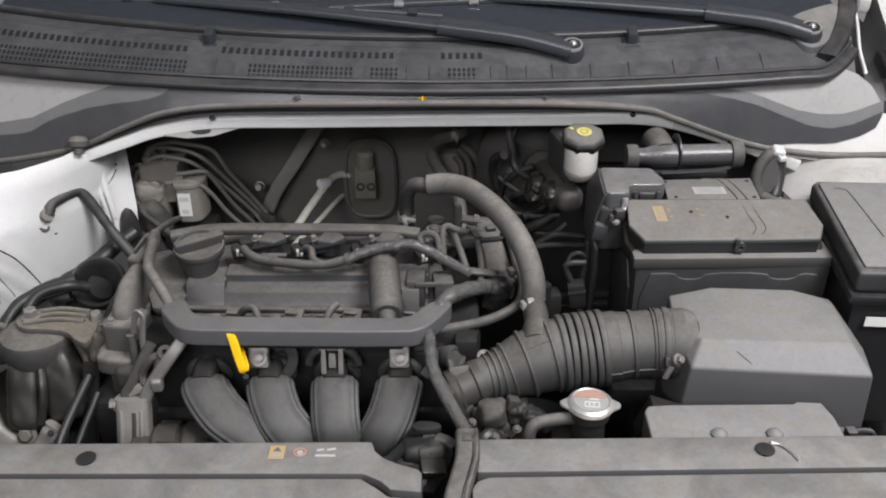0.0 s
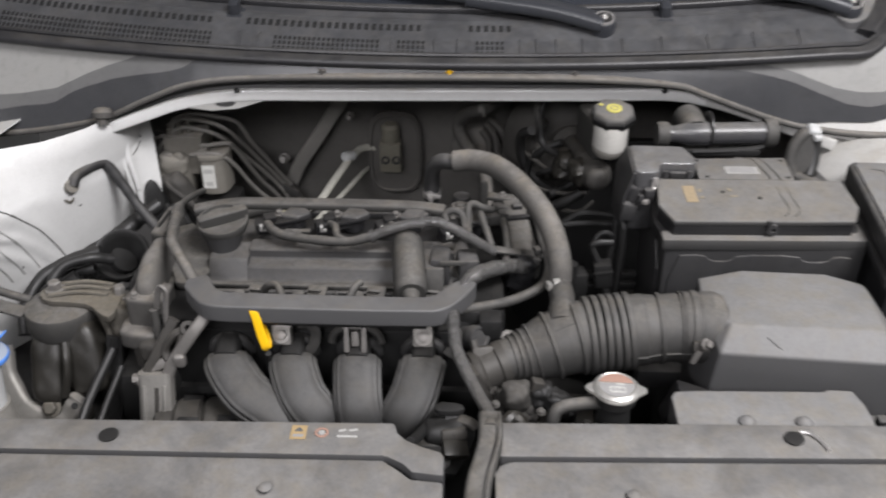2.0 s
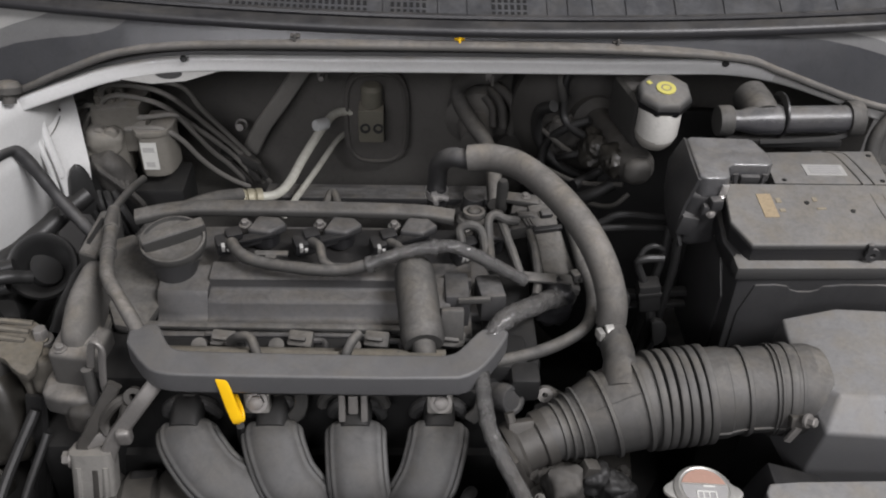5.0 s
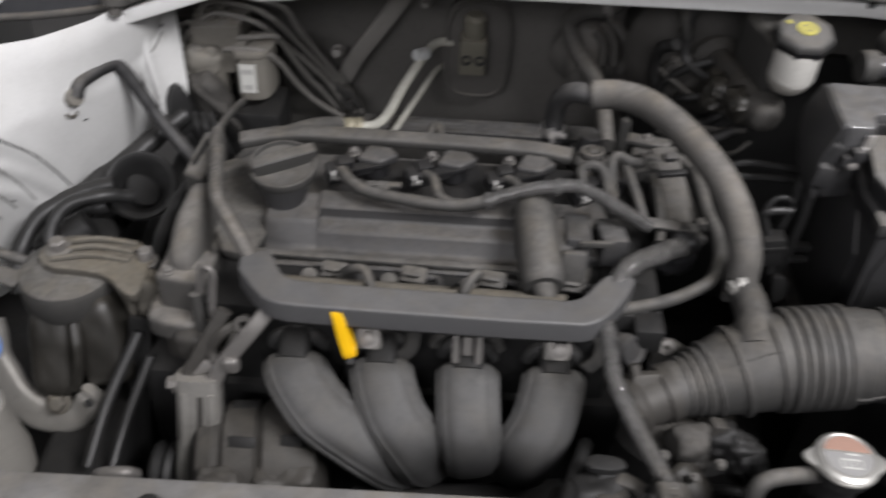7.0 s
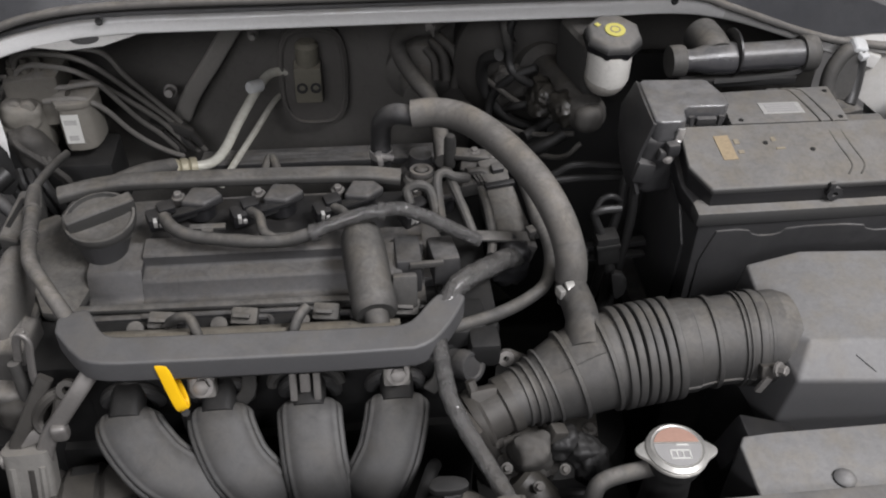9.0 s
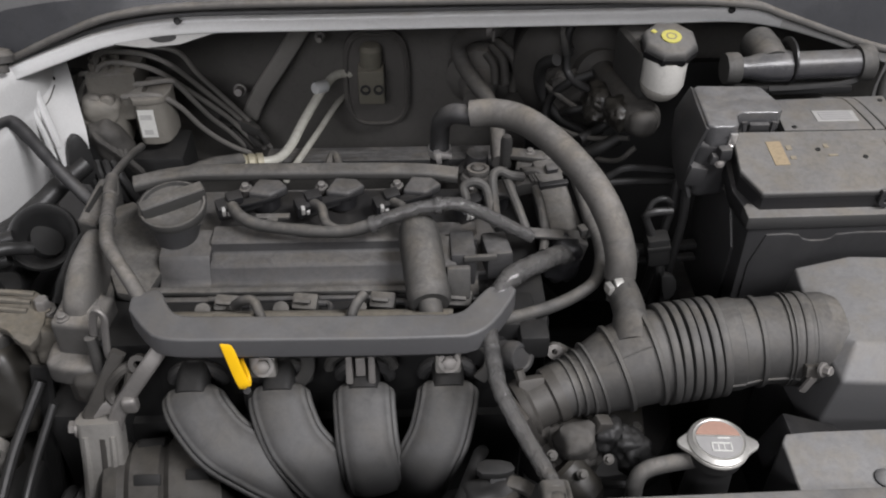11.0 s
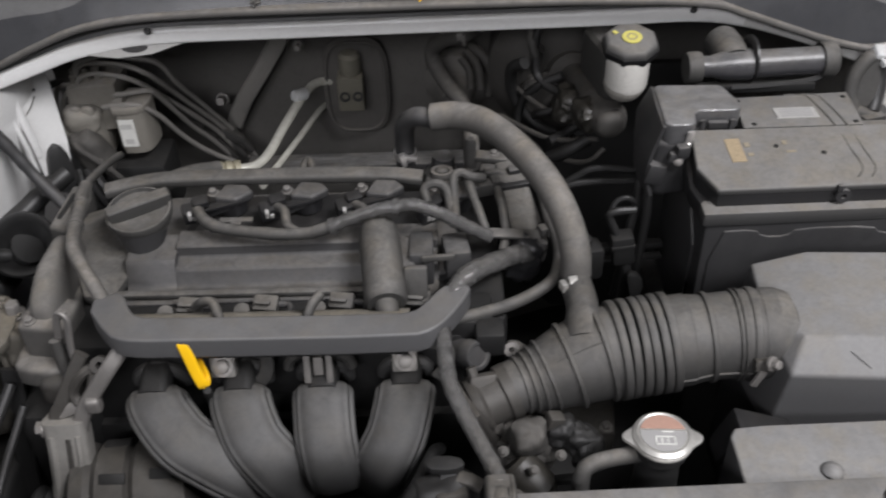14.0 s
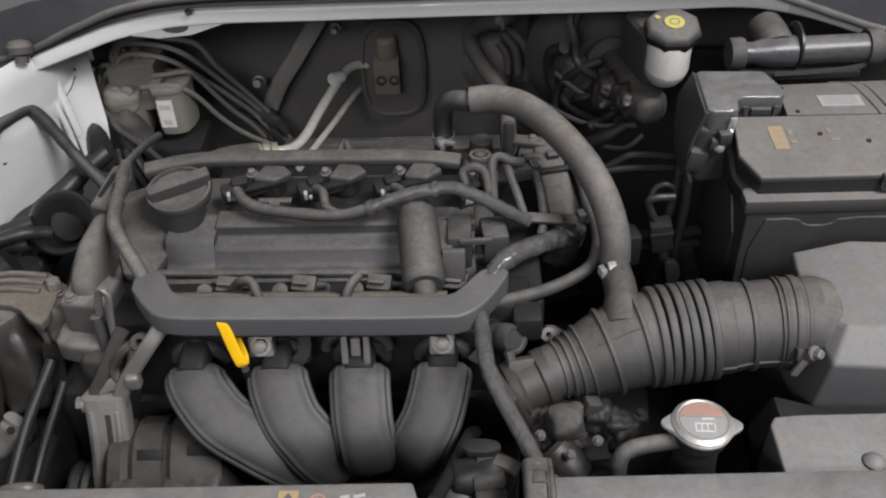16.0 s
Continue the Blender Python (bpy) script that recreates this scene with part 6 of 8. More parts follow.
part("front_tab", join(lathe([(0.003, 0), (0.008, 0), (0.008, 0.004), (0.003, 0.004)], pose(0.403, 1.095, 0.921, 90, 0, 0), 20), box((0.006, 0.005, 0.008), (0.398, 1.093, 0.931), bevel=0.001)), BLACK_PLASTIC, battery, "round black catch")
for k, (x, y, w, h, mat) in enumerate(((0.303, 1.152, 0.016, 0.036, LABEL_ORANGE), (0.317, 1.16, 0.006, 0.007, LABEL_ORANGE), (0.318, 1.145, 0.006, 0.005, LABEL_ORANGE), (0.358, 1.162, 0.005, 0.006, LABEL_ORANGE), (0.362, 1.148, 0.01, 0.003, LABEL_ORANGE))):
    part("print_bar", box((w, h, 0.0006), (x, y, 0.9475 - 0.16 * (1.187 - y)), (9, 0, 3), bevel=0), LABEL_ORANGE if k == 0 else PRINT_FAINT, battery, "faded orange print" if k == 0 else "")
part("sticker", box((0.047, 0.022, 0.0006), (0.388, 1.218, 0.9455), bevel=0), LABEL_DULL, battery, "pale sticker")
for k in range(4):
    part("print_bar", box((0.036, 0.0028, 0.0004), (0.388, 1.2115 + 0.0044 * k, 0.946), bevel=0), PRINT_GREY, battery)
for x, y in ((0.335, 1.197), (0.33, 1.247), (0.448, 1.197), (0.452, 1.25), (0.348, 1.157), (0.396, 1.145)):
    part("screw", lathe([(0, 0), (0.0028, 0), (0.0028, 0.001), (0, 0.001)], pose(x, y, (0.9448 if y > 1.19 else 0.9468) - 0.16 * max(0, 1.187 - y), 9 if y < 1.19 else 0), 10), DARK, battery)
single("battery_tray", box((0.3, 0.21, 0.03), (0.395, 1.17, 0.685), bevel=0.006), BLACK_PLASTIC, "black tray that carries the battery", "tray")
single("tray_bracket", box((0.24, 0.15, 0.36), (0.4, 1.17, 0.5), bevel=0.01), DARK, "dark bracket below the battery tray", "bracket")

# terminal fuse box beside the battery
fuse = thing("terminal_fuse_box", (0.27, 1.2, 0.92), "black terminal fuse box with a scuffed lid and steel link", "fuse box")
part("body", slab([(0.218, 1.175), (0.232, 1.166), (0.262, 1.17), (0.266, 1.19), (0.312, 1.195), (0.305, 1.246), (0.23, 1.25)], 0.872, 0.945, 0.008, segments=3), BLACK_PLASTIC, fuse)
part("side_flap", sheet([[(0.226, 1.168, 0.964), (0.226, 1.21, 0.966), (0.228, 1.25, 0.967)], [(0.216, 1.166, 0.93), (0.21, 1.205, 0.938), (0.214, 1.246, 0.94)], [(0.212, 1.165, 0.9), (0.204, 1.19, 0.905), (0.212, 1.235, 0.91)], [(0.22, 1.162, 0.876), (0.212, 1.18, 0.88), (0.216, 1.22, 0.885)]], 0.004), BLACK_PLASTIC, fuse)
part("lid", slab([(0.228, 1.172), (0.234, 1.167), (0.256, 1.167), (0.262, 1.171), (0.265, 1.19), (0.272, 1.195), (0.311, 1.194), (0.318, 1.2), (0.318, 1.215), (0.308, 1.247), (0.303, 1.25), (0.236, 1.253), (0.231, 1.248)], 0.94, 0.967, 0.006, segments=4), SCUFFED, fuse, "scuffed grey lid")
part("link", join(box((0.008, 0.003, 0.02), (0.2555, 1.1645, 0.951), (12, 0, 0), 0.0012), box((0.012, 0.003, 0.004), (0.252, 1.1645, 0.942), (20, 0, 0), 0.001)), BRIGHT_STEEL, fuse, "bright steel link")
part("terminal_clamp", join(box((0.014, 0.012, 0.014), (0.2485, 1.16, 0.938), (0, 0, 8), 0.003), box((0.018, 0.01, 0.012), (0.243, 1.161, 0.928), (0, 15, 0), 0.003)), BLACK_PLASTIC, fuse, "black terminal clamp")
part("cable_sleeve", box((0.022, 0.016, 0.026), (0.224, 1.168, 0.905), (0, 12, 0), 0.005), BLACK_PLASTIC, fuse)
part("bolt", bolt((0.244, 1.156, 0.927), 0.0035, 0.004, (-0.2, -1, 0.3)), DULL_STEEL, fuse)
part("latch_frame", sweep([(0.275, 1.19, 0.957), (0.277, 1.188, 0.938), (0.306, 1.188, 0.938), (0.308, 1.19, 0.957)], rounded(0.006, 0.004, 0.0015, 2), up=(0, -1, 0)), BLACK_PLASTIC, fuse)
part("latch", box((0.022, 0.006, 0.012), (0.2915, 1.19, 0.95), (10, 0, 0), 0.002), BLACK_PLASTIC, fuse)
for pts in ([(0.226, 1.192, 0.895), (0.214, 1.186, 0.882), (0.212, 1.182, 0.852), (0.207, 1.182, 0.81), (0.2, 1.19, 0.7)], [(0.219, 1.172, 0.9), (0.22, 1.17, 0.875), (0.222, 1.17, 0.843), (0.221, 1.17, 0.805), (0.215, 1.175, 0.65)]):
    single("battery_cable", tube(pts, 0.0052, 10), HOSE_BLACK, "black battery cable hanging beside the battery", "cable", "battery cables")
single("cable_clip", join(tube([(0.211, 1.18, 0.856), (0.199, 1.18, 0.862), (0.188, 1.18, 0.857), (0.182, 1.177, 0.845)], 0.0036, 10), tube([(0.209, 1.172, 0.85), (0.19, 1.17, 0.851), (0.18, 1.17, 0.847), (0.181, 1.17, 0.838), (0.192, 1.167, 0.815)], 0.0048, 10)), HOSE_BLACK, "bent wire clip round the battery cables", "clip")
plug = thing("gearbox_connector", (0.2, 1.165, 0.78), "dusty black connector below the battery cables", "connector")
part("body", box((0.026, 0.022, 0.04), (0.198, 1.165, 0.801), (0, -8, 0), 0.004), HOSE_BLACK, plug)
part("lip", box((0.028, 0.025, 0.006), (0.197, 1.165, 0.808), (0, -8, 0), 0.002), HOSE_BLACK, plug)
part("lead", tube([(0.202, 1.165, 0.785), (0.206, 1.16, 0.75), (0.2, 1.16, 0.68)], 0.007, 10), HOSE_BLACK, plug)
single("gearbox_bracket", slab(softened([(-0.009, 0.016), (0.01, 0.012), (0.013, -0.012), (-0.001, -0.026), (-0.006, -0.004)], 1), 0, 0.01, 0.003, m=pose(0.21, 1.15, 0.762, 80, 0, 0)), DARK, "dark bracket below the connector", "bracket")
for k, (y, pts) in enumerate(((1.26, ((0.13, 0.82), (0.155, 0.838), (0.176, 0.848), (0.225, 0.844), (0.26, 0.838))), (1.25, ((0.12, 0.82), (0.155, 0.834), (0.223, 0.835), (0.26, 0.83))))):
    single("gear_cable", tube([(x, y, z) for x, z in pts], 0.005, 10), DARK, "dark gear cable between engine and battery", "cable", "gear cables")
# Added dark sheet: stands in for the shade on the lower firewall.
single("shade_sheet", slab(softened([(-0.17, 0.27), (0.2, 0.27), (0.22, -0.2), (-0.19, -0.2)], 1), 0, 0.015, 0.005, m=pose(0.26, 1.53, 0.58, 90, 0, 0)), DARK, "added dark sheet in place of shade below the brake servo", "mat")

# duct behind the battery
snorkel = thing("vent_duct", (0.36, 1.29, 0.95), "black plastic round duct behind the battery", "duct")
part("pipe", lathe([(0.0, 0.0), (0.0165, 0.0), (0.0165, 0.09), (0.0, 0.09)], along((0.35, 1.291, 0.968), (0.44, 1.296, 0.968)), 28), GLOSS_PIPE, snorkel, "glossy black round pipe")
part("taper", lathe([(0.0, 0.0), (0.0125, 0.0), (0.0125, 0.012), (0.0175, 0.03), (0.0185, 0.06), (0.0, 0.06)], along((0.292, 1.288, 0.968), (0.352, 1.291, 0.968)), 28), GLOSS_PIPE, snorkel, "dusty tapered neck")
for x, y, r in ((0.284, 1.287, 0.0175), (0.443, 1.296, 0.0205)):
    part("collar", lathe([(0.0, 0), (r, 0), (r + 0.001, 0.004), (r + 0.001, 0.014), (r, 0.017), (0, 0.017)], along((x - 0.008, y, 0.968), (x + 0.1, y + 0.005, 0.968)), 28), RUBBER, snorkel)
part("band", lathe([(0.017, 0), (0.0275, 0.0005), (0.0275, 0.003), (0.017, 0.0035)], along((0.352, 1.297, 0.972), (0.44, 1.302, 0.972)), 28), COIL_BLACK, snorkel)
part("branch", tube([(0.334, 1.292, 0.968), (0.332, 1.315, 0.972), (0.33, 1.34, 0.972)], 0.0215, 28), RUBBER, snorkel)
single("duct_support", join(tube([(0.33, 1.278, 0.945), (0.38, 1.28, 0.946), (0.43, 1.284, 0.95), (0.45, 1.29, 0.965)], 0.004, 8), box((0.14, 0.012, 0.01), (0.36, 1.283, 0.943), bevel=0.002)), DARK, "dark ribbed bar under the round duct", "bracket")

# brake fluid reservoir, master cylinder and servo
brake = thing("brake_fluid_reservoir", (0.212, 1.3, 0.9), "milky brake fluid reservoir with a black octagonal cap", "reservoir")
BM = pose(0.213, 1.31, 0.978, 10, 0, 0)
part("cap", lathe([(0.0, 0.008), (0.033, 0.008), (0.0335, 0.011), (0.031, 0.0165), (0.027, 0.019), (0.0, 0.0205)], BM @ pose(0, 0, 0.003, 0, 0, 22.5), 8), BATTERY_PLASTIC, brake, "dusty black octagonal cap")
part("cap_skirt", lathe([(0.0, 0.0), (0.032, 0.0), (0.0335, 0.002), (0.034, 0.01), (0.0, 0.0115)], BM @ pose(0, 0, 0.002, 0, 0, 22.5), 8), COIL_BLACK, brake, "black cap skirt")
part("cap_ring", lathe([(0.0, 0.0), (0.0115, 0.0), (0.0115, 0.0012), (0.0, 0.0012)], BM @ pose(0, -0.002, 0.0235), 24), CAP_YELLOW, brake, "round yellow print")
part("cap_dot", lathe([(0.0045, 0.0), (0.0062, 0.0), (0.0062, 0.0014), (0.0045, 0.0014)], BM @ pose(0, -0.002, 0.0235), 18), PRINT_FAINT, brake)
part("cap_mark", box((0.0055, 0.0055, 0.001), BM @ Vector((-0.018, 0.009, 0.0232)), (10, 0, 40), 0), CAP_YELLOW, brake)
part("tank", lathe([(0.0, -0.04), (0.0235, -0.04), (0.0255, -0.034), (0.0255, 0.0), (0, 0.0)], pose(0.211, 1.303, 0.978), 28), TANK_CLEAR, brake, "milky plastic tank")
part("lower_tank", lathe([(0.0, -0.015), (0.017, -0.015), (0.0225, -0.008), (0.025, 0.0), (0.0245, 0.004), (0, 0.004)], pose(0.21, 1.304, 0.94), 28), TANK, brake, "dirty lower tank")
part("tank_rear", slab([(0.188, 1.318), (0.233, 1.318), (0.24, 1.4), (0.17, 1.4)], 0.905, 0.972, 0.012, segments=3), RUBBER, brake)
servo = thing("brake_servo", (0.15, 1.5, 0.75), "dark round brake servo on the firewall", "brake servo")
part("drum", lathe([(0.0, 0.0), (0.05, 0.0), (0.08, 0.008), (0.098, 0.025), (0.106, 0.035), (0.106, 0.05), (0.098, 0.055), (0.098, 0.13), (0, 0.13)], along((0.165, 1.475, 0.85), (0.165, 1.6, 0.85)), 40), SERVO, servo)
part("master_cylinder", join(lathe([(0, 0), (0.02, 0), (0.024, 0.01), (0.024, 0.15), (0.035, 0.16), (0.035, 0.18), (0, 0.18)], along((0.2, 1.305, 0.885), (0.17, 1.48, 0.86)), 24)), SERVO, servo)
part("valve_body", casting((0.042, 0.045, 0.034), (0.178, 1.335, 0.882), (0, 0, 20), 0.2, 3.5, 80), OILY, servo)
part("port_block", casting((0.03, 0.05, 0.04), (0.152, 1.37, 0.875), (0, 20, 0), 0.22, 3.5, 80), OILY, servo)
part("end_plug", casting((0.036, 0.03, 0.036), (0.197, 1.306, 0.884), (0, 0, 0), 0.06, 2.4), SERVO, servo)
part("mount_flange", casting((0.06, 0.03, 0.06), (0.13, 1.455, 0.84), (0, 15, 10), 0.2, 3.5, 70), SERVO, servo)
part("vacuum_nozzle", lathe([(0, 0), (0.009, 0), (0.009, 0.02), (0, 0.02)], along((0.125, 1.475, 0.9), (0.125, 1.45, 0.9)), 16), RUBBER, servo)
for a, b, c in (((0.2, 1.31, 0.865), (0.13, 1.38, 0.86), (0.09, 1.45, 0.86)), ((0.19, 1.33, 0.845), (0.13, 1.36, 0.83), (0.07, 1.42, 0.83)), ((0.2, 1.33, 0.83), (0.17, 1.33, 0.81), (0.1, 1.4, 0.79))):
    single("brake_pipe", tube([a, b, c], 0.0035, 8), SERVO, "thin dark brake pipe below the reservoir", "pipe", "brake pipes")
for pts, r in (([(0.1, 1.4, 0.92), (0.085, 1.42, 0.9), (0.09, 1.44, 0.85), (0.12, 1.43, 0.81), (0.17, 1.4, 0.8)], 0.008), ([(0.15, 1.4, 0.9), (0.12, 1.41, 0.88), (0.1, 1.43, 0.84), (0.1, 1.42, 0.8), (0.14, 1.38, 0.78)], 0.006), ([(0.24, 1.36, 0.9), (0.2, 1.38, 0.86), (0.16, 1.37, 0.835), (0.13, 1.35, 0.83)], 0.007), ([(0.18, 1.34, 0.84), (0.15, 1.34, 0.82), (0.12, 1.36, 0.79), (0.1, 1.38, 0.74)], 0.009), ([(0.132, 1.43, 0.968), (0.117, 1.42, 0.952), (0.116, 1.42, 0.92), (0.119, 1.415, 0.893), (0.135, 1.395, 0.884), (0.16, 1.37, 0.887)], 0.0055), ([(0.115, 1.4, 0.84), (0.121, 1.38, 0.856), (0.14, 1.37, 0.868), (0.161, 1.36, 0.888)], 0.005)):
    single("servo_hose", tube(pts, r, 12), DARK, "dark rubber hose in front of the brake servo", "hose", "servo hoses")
for pts, r in (([(0.035, 1.55, 0.872), (0.057, 1.53, 0.858), (0.066, 1.52, 0.838), (0.062, 1.52, 0.805)], 0.007), ([(0.03, 1.55, 0.862), (0.046, 1.53, 0.847), (0.05, 1.52, 0.815)], 0.0065), ([(0.022, 1.55, 0.85), (0.034, 1.54, 0.835), (0.036, 1.53, 0.81)], 0.006)):
    single("grommet_fold", tube(pts, r, 12, wobble=0.15), SERVO, "dusty fold of the firewall grommet", "grommet", "grommet folds")
single("shift_bracket", join(box((0.03, 0.03, 0.045), (0.16, 1.17, 0.78), (0, 0, 10), 0.006), box((0.1, 0.012, 0.008), (0.2, 1.18, 0.79), (0, 0, 5), 0.002), box((0.1, 0.01, 0.006), (0.2, 1.175, 0.775), (0, 0, 5), 0.002), lathe([(0, 0), (0.01, 0), (0.01, 0.03), (0, 0.03)], pose(0.15, 1.16, 0.79), 12)), DARK, "dark gear lever bracket above the gearbox", "bracket")
single("vacuum_hose", tube([(0.125, 1.455, 0.9), (0.115, 1.42, 0.92), (0.11, 1.43, 0.95), (0.12, 1.5, 0.965)], 0.006, 10), RUBBER, "thin black vacuum hose at the servo", "hose")

# washer neck behind the battery, and the main fuse box
filler2 = thing("expansion_cap_hose", (0.5, 1.3, 0.9), "dusty looped hose with a white plastic cap", "hose")
part("white_cap", join(box((0.02, 0.018, 0.014), (0.514, 1.312, 0.966), (25, 15, 10), 0.005, segments=3), box((0.012, 0.01, 0.008), (0.519, 1.303, 0.958), (20, 0, 20), 0.002)), NATURAL, filler2, "white plastic cap")
part("loop", tube([(0.509, 1.313, 0.962), (0.498, 1.31, 0.957), (0.487, 1.305, 0.94), (0.484, 1.298, 0.918), (0.49, 1.29, 0.9)], 0.0095, 14), RUBBER, filler2)
part("stem", tube([(0.516, 1.312, 0.962), (0.521, 1.31, 0.94), (0.518, 1.3, 0.915), (0.512, 1.29, 0.9)], 0.0095, 14), HOSE_BLACK, filler2)
part("web", sheet([[(0.492, 1.308, 0.955), (0.5, 1.31, 0.962), (0.514, 1.31, 0.958)], [(0.489, 1.303, 0.93), (0.502, 1.303, 0.93), (0.517, 1.304, 0.93)], [(0.492, 1.296, 0.908), (0.503, 1.295, 0.905), (0.514, 1.294, 0.905)]], 0.006), RUBBER, filler2, "dusty web inside the loop")
part("fittings", join(lathe([(0, 0), (0.01, 0), (0.01, 0.03), (0.007, 0.035), (0, 0.035)], along((0.49, 1.29, 0.9), (0.52, 1.285, 0.89)), 14), box((0.03, 0.02, 0.016), (0.51, 1.282, 0.893), (0, 0, 15), 0.003)), RUBBER, filler2)
main = thing("main_fuse_box", (0.63, 1.12, 0.7), "large black fuse box with a dusty sloping lid", "fuse box")
part("lid", slab([(0.522, 0.995), (0.68, 0.985), (0.72, 1.02), (0.72, 1.25), (0.56, 1.258), (0.55, 1.25)], 0.912, 0.942, 0.010, segments=4), BLACK_PLASTIC, main, "black lid with rounded edges")
part("lid_panel", slab([(0.532, 1.004), (0.69, 0.996), (0.71, 1.02), (0.71, 1.242), (0.564, 1.249), (0.556, 1.24)], 0.94, 0.9455, 0.003), AIRBOX, main)
part("panel_groove", tube([(0.572, 1.225, 0.9456), (0.583, 1.222, 0.9456), (0.589, 1.205, 0.9456), (0.586, 1.08, 0.9456)], 0.001, 6), BLACK_PLASTIC, main)
part("lid_skirt", slab([(0.516, 0.988), (0.7, 0.976), (0.73, 1.02), (0.73, 1.256), (0.556, 1.264), (0.545, 1.252)], 0.897, 0.91, 0.004), COIL_BLACK, main)
part("body", slab([(0.525, 0.998), (0.68, 0.988), (0.715, 1.02), (0.715, 1.245), (0.565, 1.25), (0.555, 1.24)], 0.7, 0.9, 0.006), COIL_BLACK, main)
part("label", box((0.05, 0.001, 0.014), (0.568, 0.9895, 0.87), (0, 0, -3.5), 0), LABEL_WHITE, main, "white paper label")


# ---- firewall side ----
abs_unit = thing("brake_hydraulic_unit", (-0.46, 1.45, 0.65), "dusty brake hydraulic unit with a white label and steel pipes", "hydraulic unit")
for k in range(4):
    part("valve_coil", lathe([(0, 0), (0.009, 0), (0.01, 0.003), (0.01, 0.014), (0.007, 0.018), (0, 0.018)], along((-0.512 + 0.016 * (k % 2), 1.452, 0.84 - 0.02 * (k // 2)), (-0.512 + 0.016 * (k % 2), 1.43, 0.845 - 0.02 * (k // 2))), 14), PALE_DUST, abs_unit)
part("boot", casting((0.046, 0.04, 0.075), (-0.5, 1.43, 0.785), (10, -20, 0), 0.1, 3.0, 50), SERVO, abs_unit, "grimy rubber connector boot")
for k in range(5):
    part("boot_fold", tube([(-0.522 + 0.009 * k, 1.425, 0.815 - 0.007 * k), (-0.51 + 0.009 * k, 1.409, 0.806 - 0.009 * k), (-0.494 + 0.008 * k, 1.41, 0.786 - 0.009 * k), (-0.486 + 0.006 * k, 1.418, 0.762 - 0.008 * k)], 0.0042, 8, wobble=0.2), SERVO, abs_unit)
part("lump", casting((0.05, 0.04, 0.035), (-0.508, 1.447, 0.83), (0, 10, 8), 0.1), PALE_DUST, abs_unit)
part("block", slab([(-0.525, 1.455), (-0.46, 1.465), (-0.455, 1.52), (-0.52, 1.52)], 0.80, 0.872, 0.005), PALE_DUST, abs_unit, "dusty valve block")
for x, y in ((-0.515, 1.475), (-0.5, 1.48), (-0.485, 1.485), (-0.515, 1.5), (-0.495, 1.505)):
    part("port_nut", lathe([(0, 0), (0.0065, 0), (0.0065, 0.01), (0.004, 0.012), (0.004, 0.02), (0, 0.02)], pose(x, y, 0.871), 6), PALE_DUST, abs_unit)
part("pump_cover", slab(softened([(-0.469, 1.446), (-0.437, 1.446), (-0.422, 1.456), (-0.417, 1.505), (-0.469, 1.505)], 1), 0.768, 0.836, 0.005, segments=3), PALE_DUST, abs_unit, "rounded dusty pump cover")
part("pump_rim", slab(softened([(-0.473, 1.443), (-0.436, 1.443), (-0.419, 1.454), (-0.414, 1.508), (-0.473, 1.508)], 1), 0.834, 0.843, 0.003, segments=2), PALE_DUST, abs_unit)
part("control_box", slab([(-0.545, 1.43), (-0.495, 1.43), (-0.485, 1.45), (-0.485, 1.5), (-0.54, 1.5)], 0.755, 0.832, 0.008, segments=3), PALE_DUST, abs_unit, "dusty control box")
part("connector", join(box((0.05, 0.03, 0.05), (-0.515, 1.43, 0.775), (0, 10, 15), 0.006), *[tube([(-0.535 + 0.012 * k, 1.415, 0.765), (-0.53 + 0.014 * k, 1.4, 0.75), (-0.52 + 0.014 * k, 1.4, 0.72), (-0.51 + 0.01 * k, 1.42, 0.68)], 0.006, 8) for k in range(4)]), HOSE_BLACK, abs_unit, "ribbed connector with its wires")
part("port_side", lathe([(0, 0), (0.008, 0), (0.008, 0.02), (0, 0.02)], along((-0.47, 1.47, 0.84), (-0.45, 1.465, 0.843)), 12), PALE_DUST, abs_unit)
part("label", box((0.022, 0.0008, 0.044), (-0.4505, 1.4462, 0.804), bevel=0), LABEL_WHITE, abs_unit, "white paper label")
for dz, w in ((0.012, 0.016), (-0.012, 0.012)):
    part("print_bar", box((w, 0.0004, 0.008), (-0.451, 1.4456, 0.8025 + dz), bevel=0), PRINT_FADED, abs_unit)
part("stand", box((0.12, 0.08, 0.1), (-0.47, 1.48, 0.7), bevel=0.008), DARK, abs_unit)
part("loop_pipe", tube([(-0.545, 1.46, 0.78), (-0.556, 1.455, 0.83), (-0.55, 1.46, 0.87), (-0.535, 1.475, 0.872), (-0.53, 1.485, 0.85)], 0.005, 10), BLACK_PLASTIC, abs_unit)
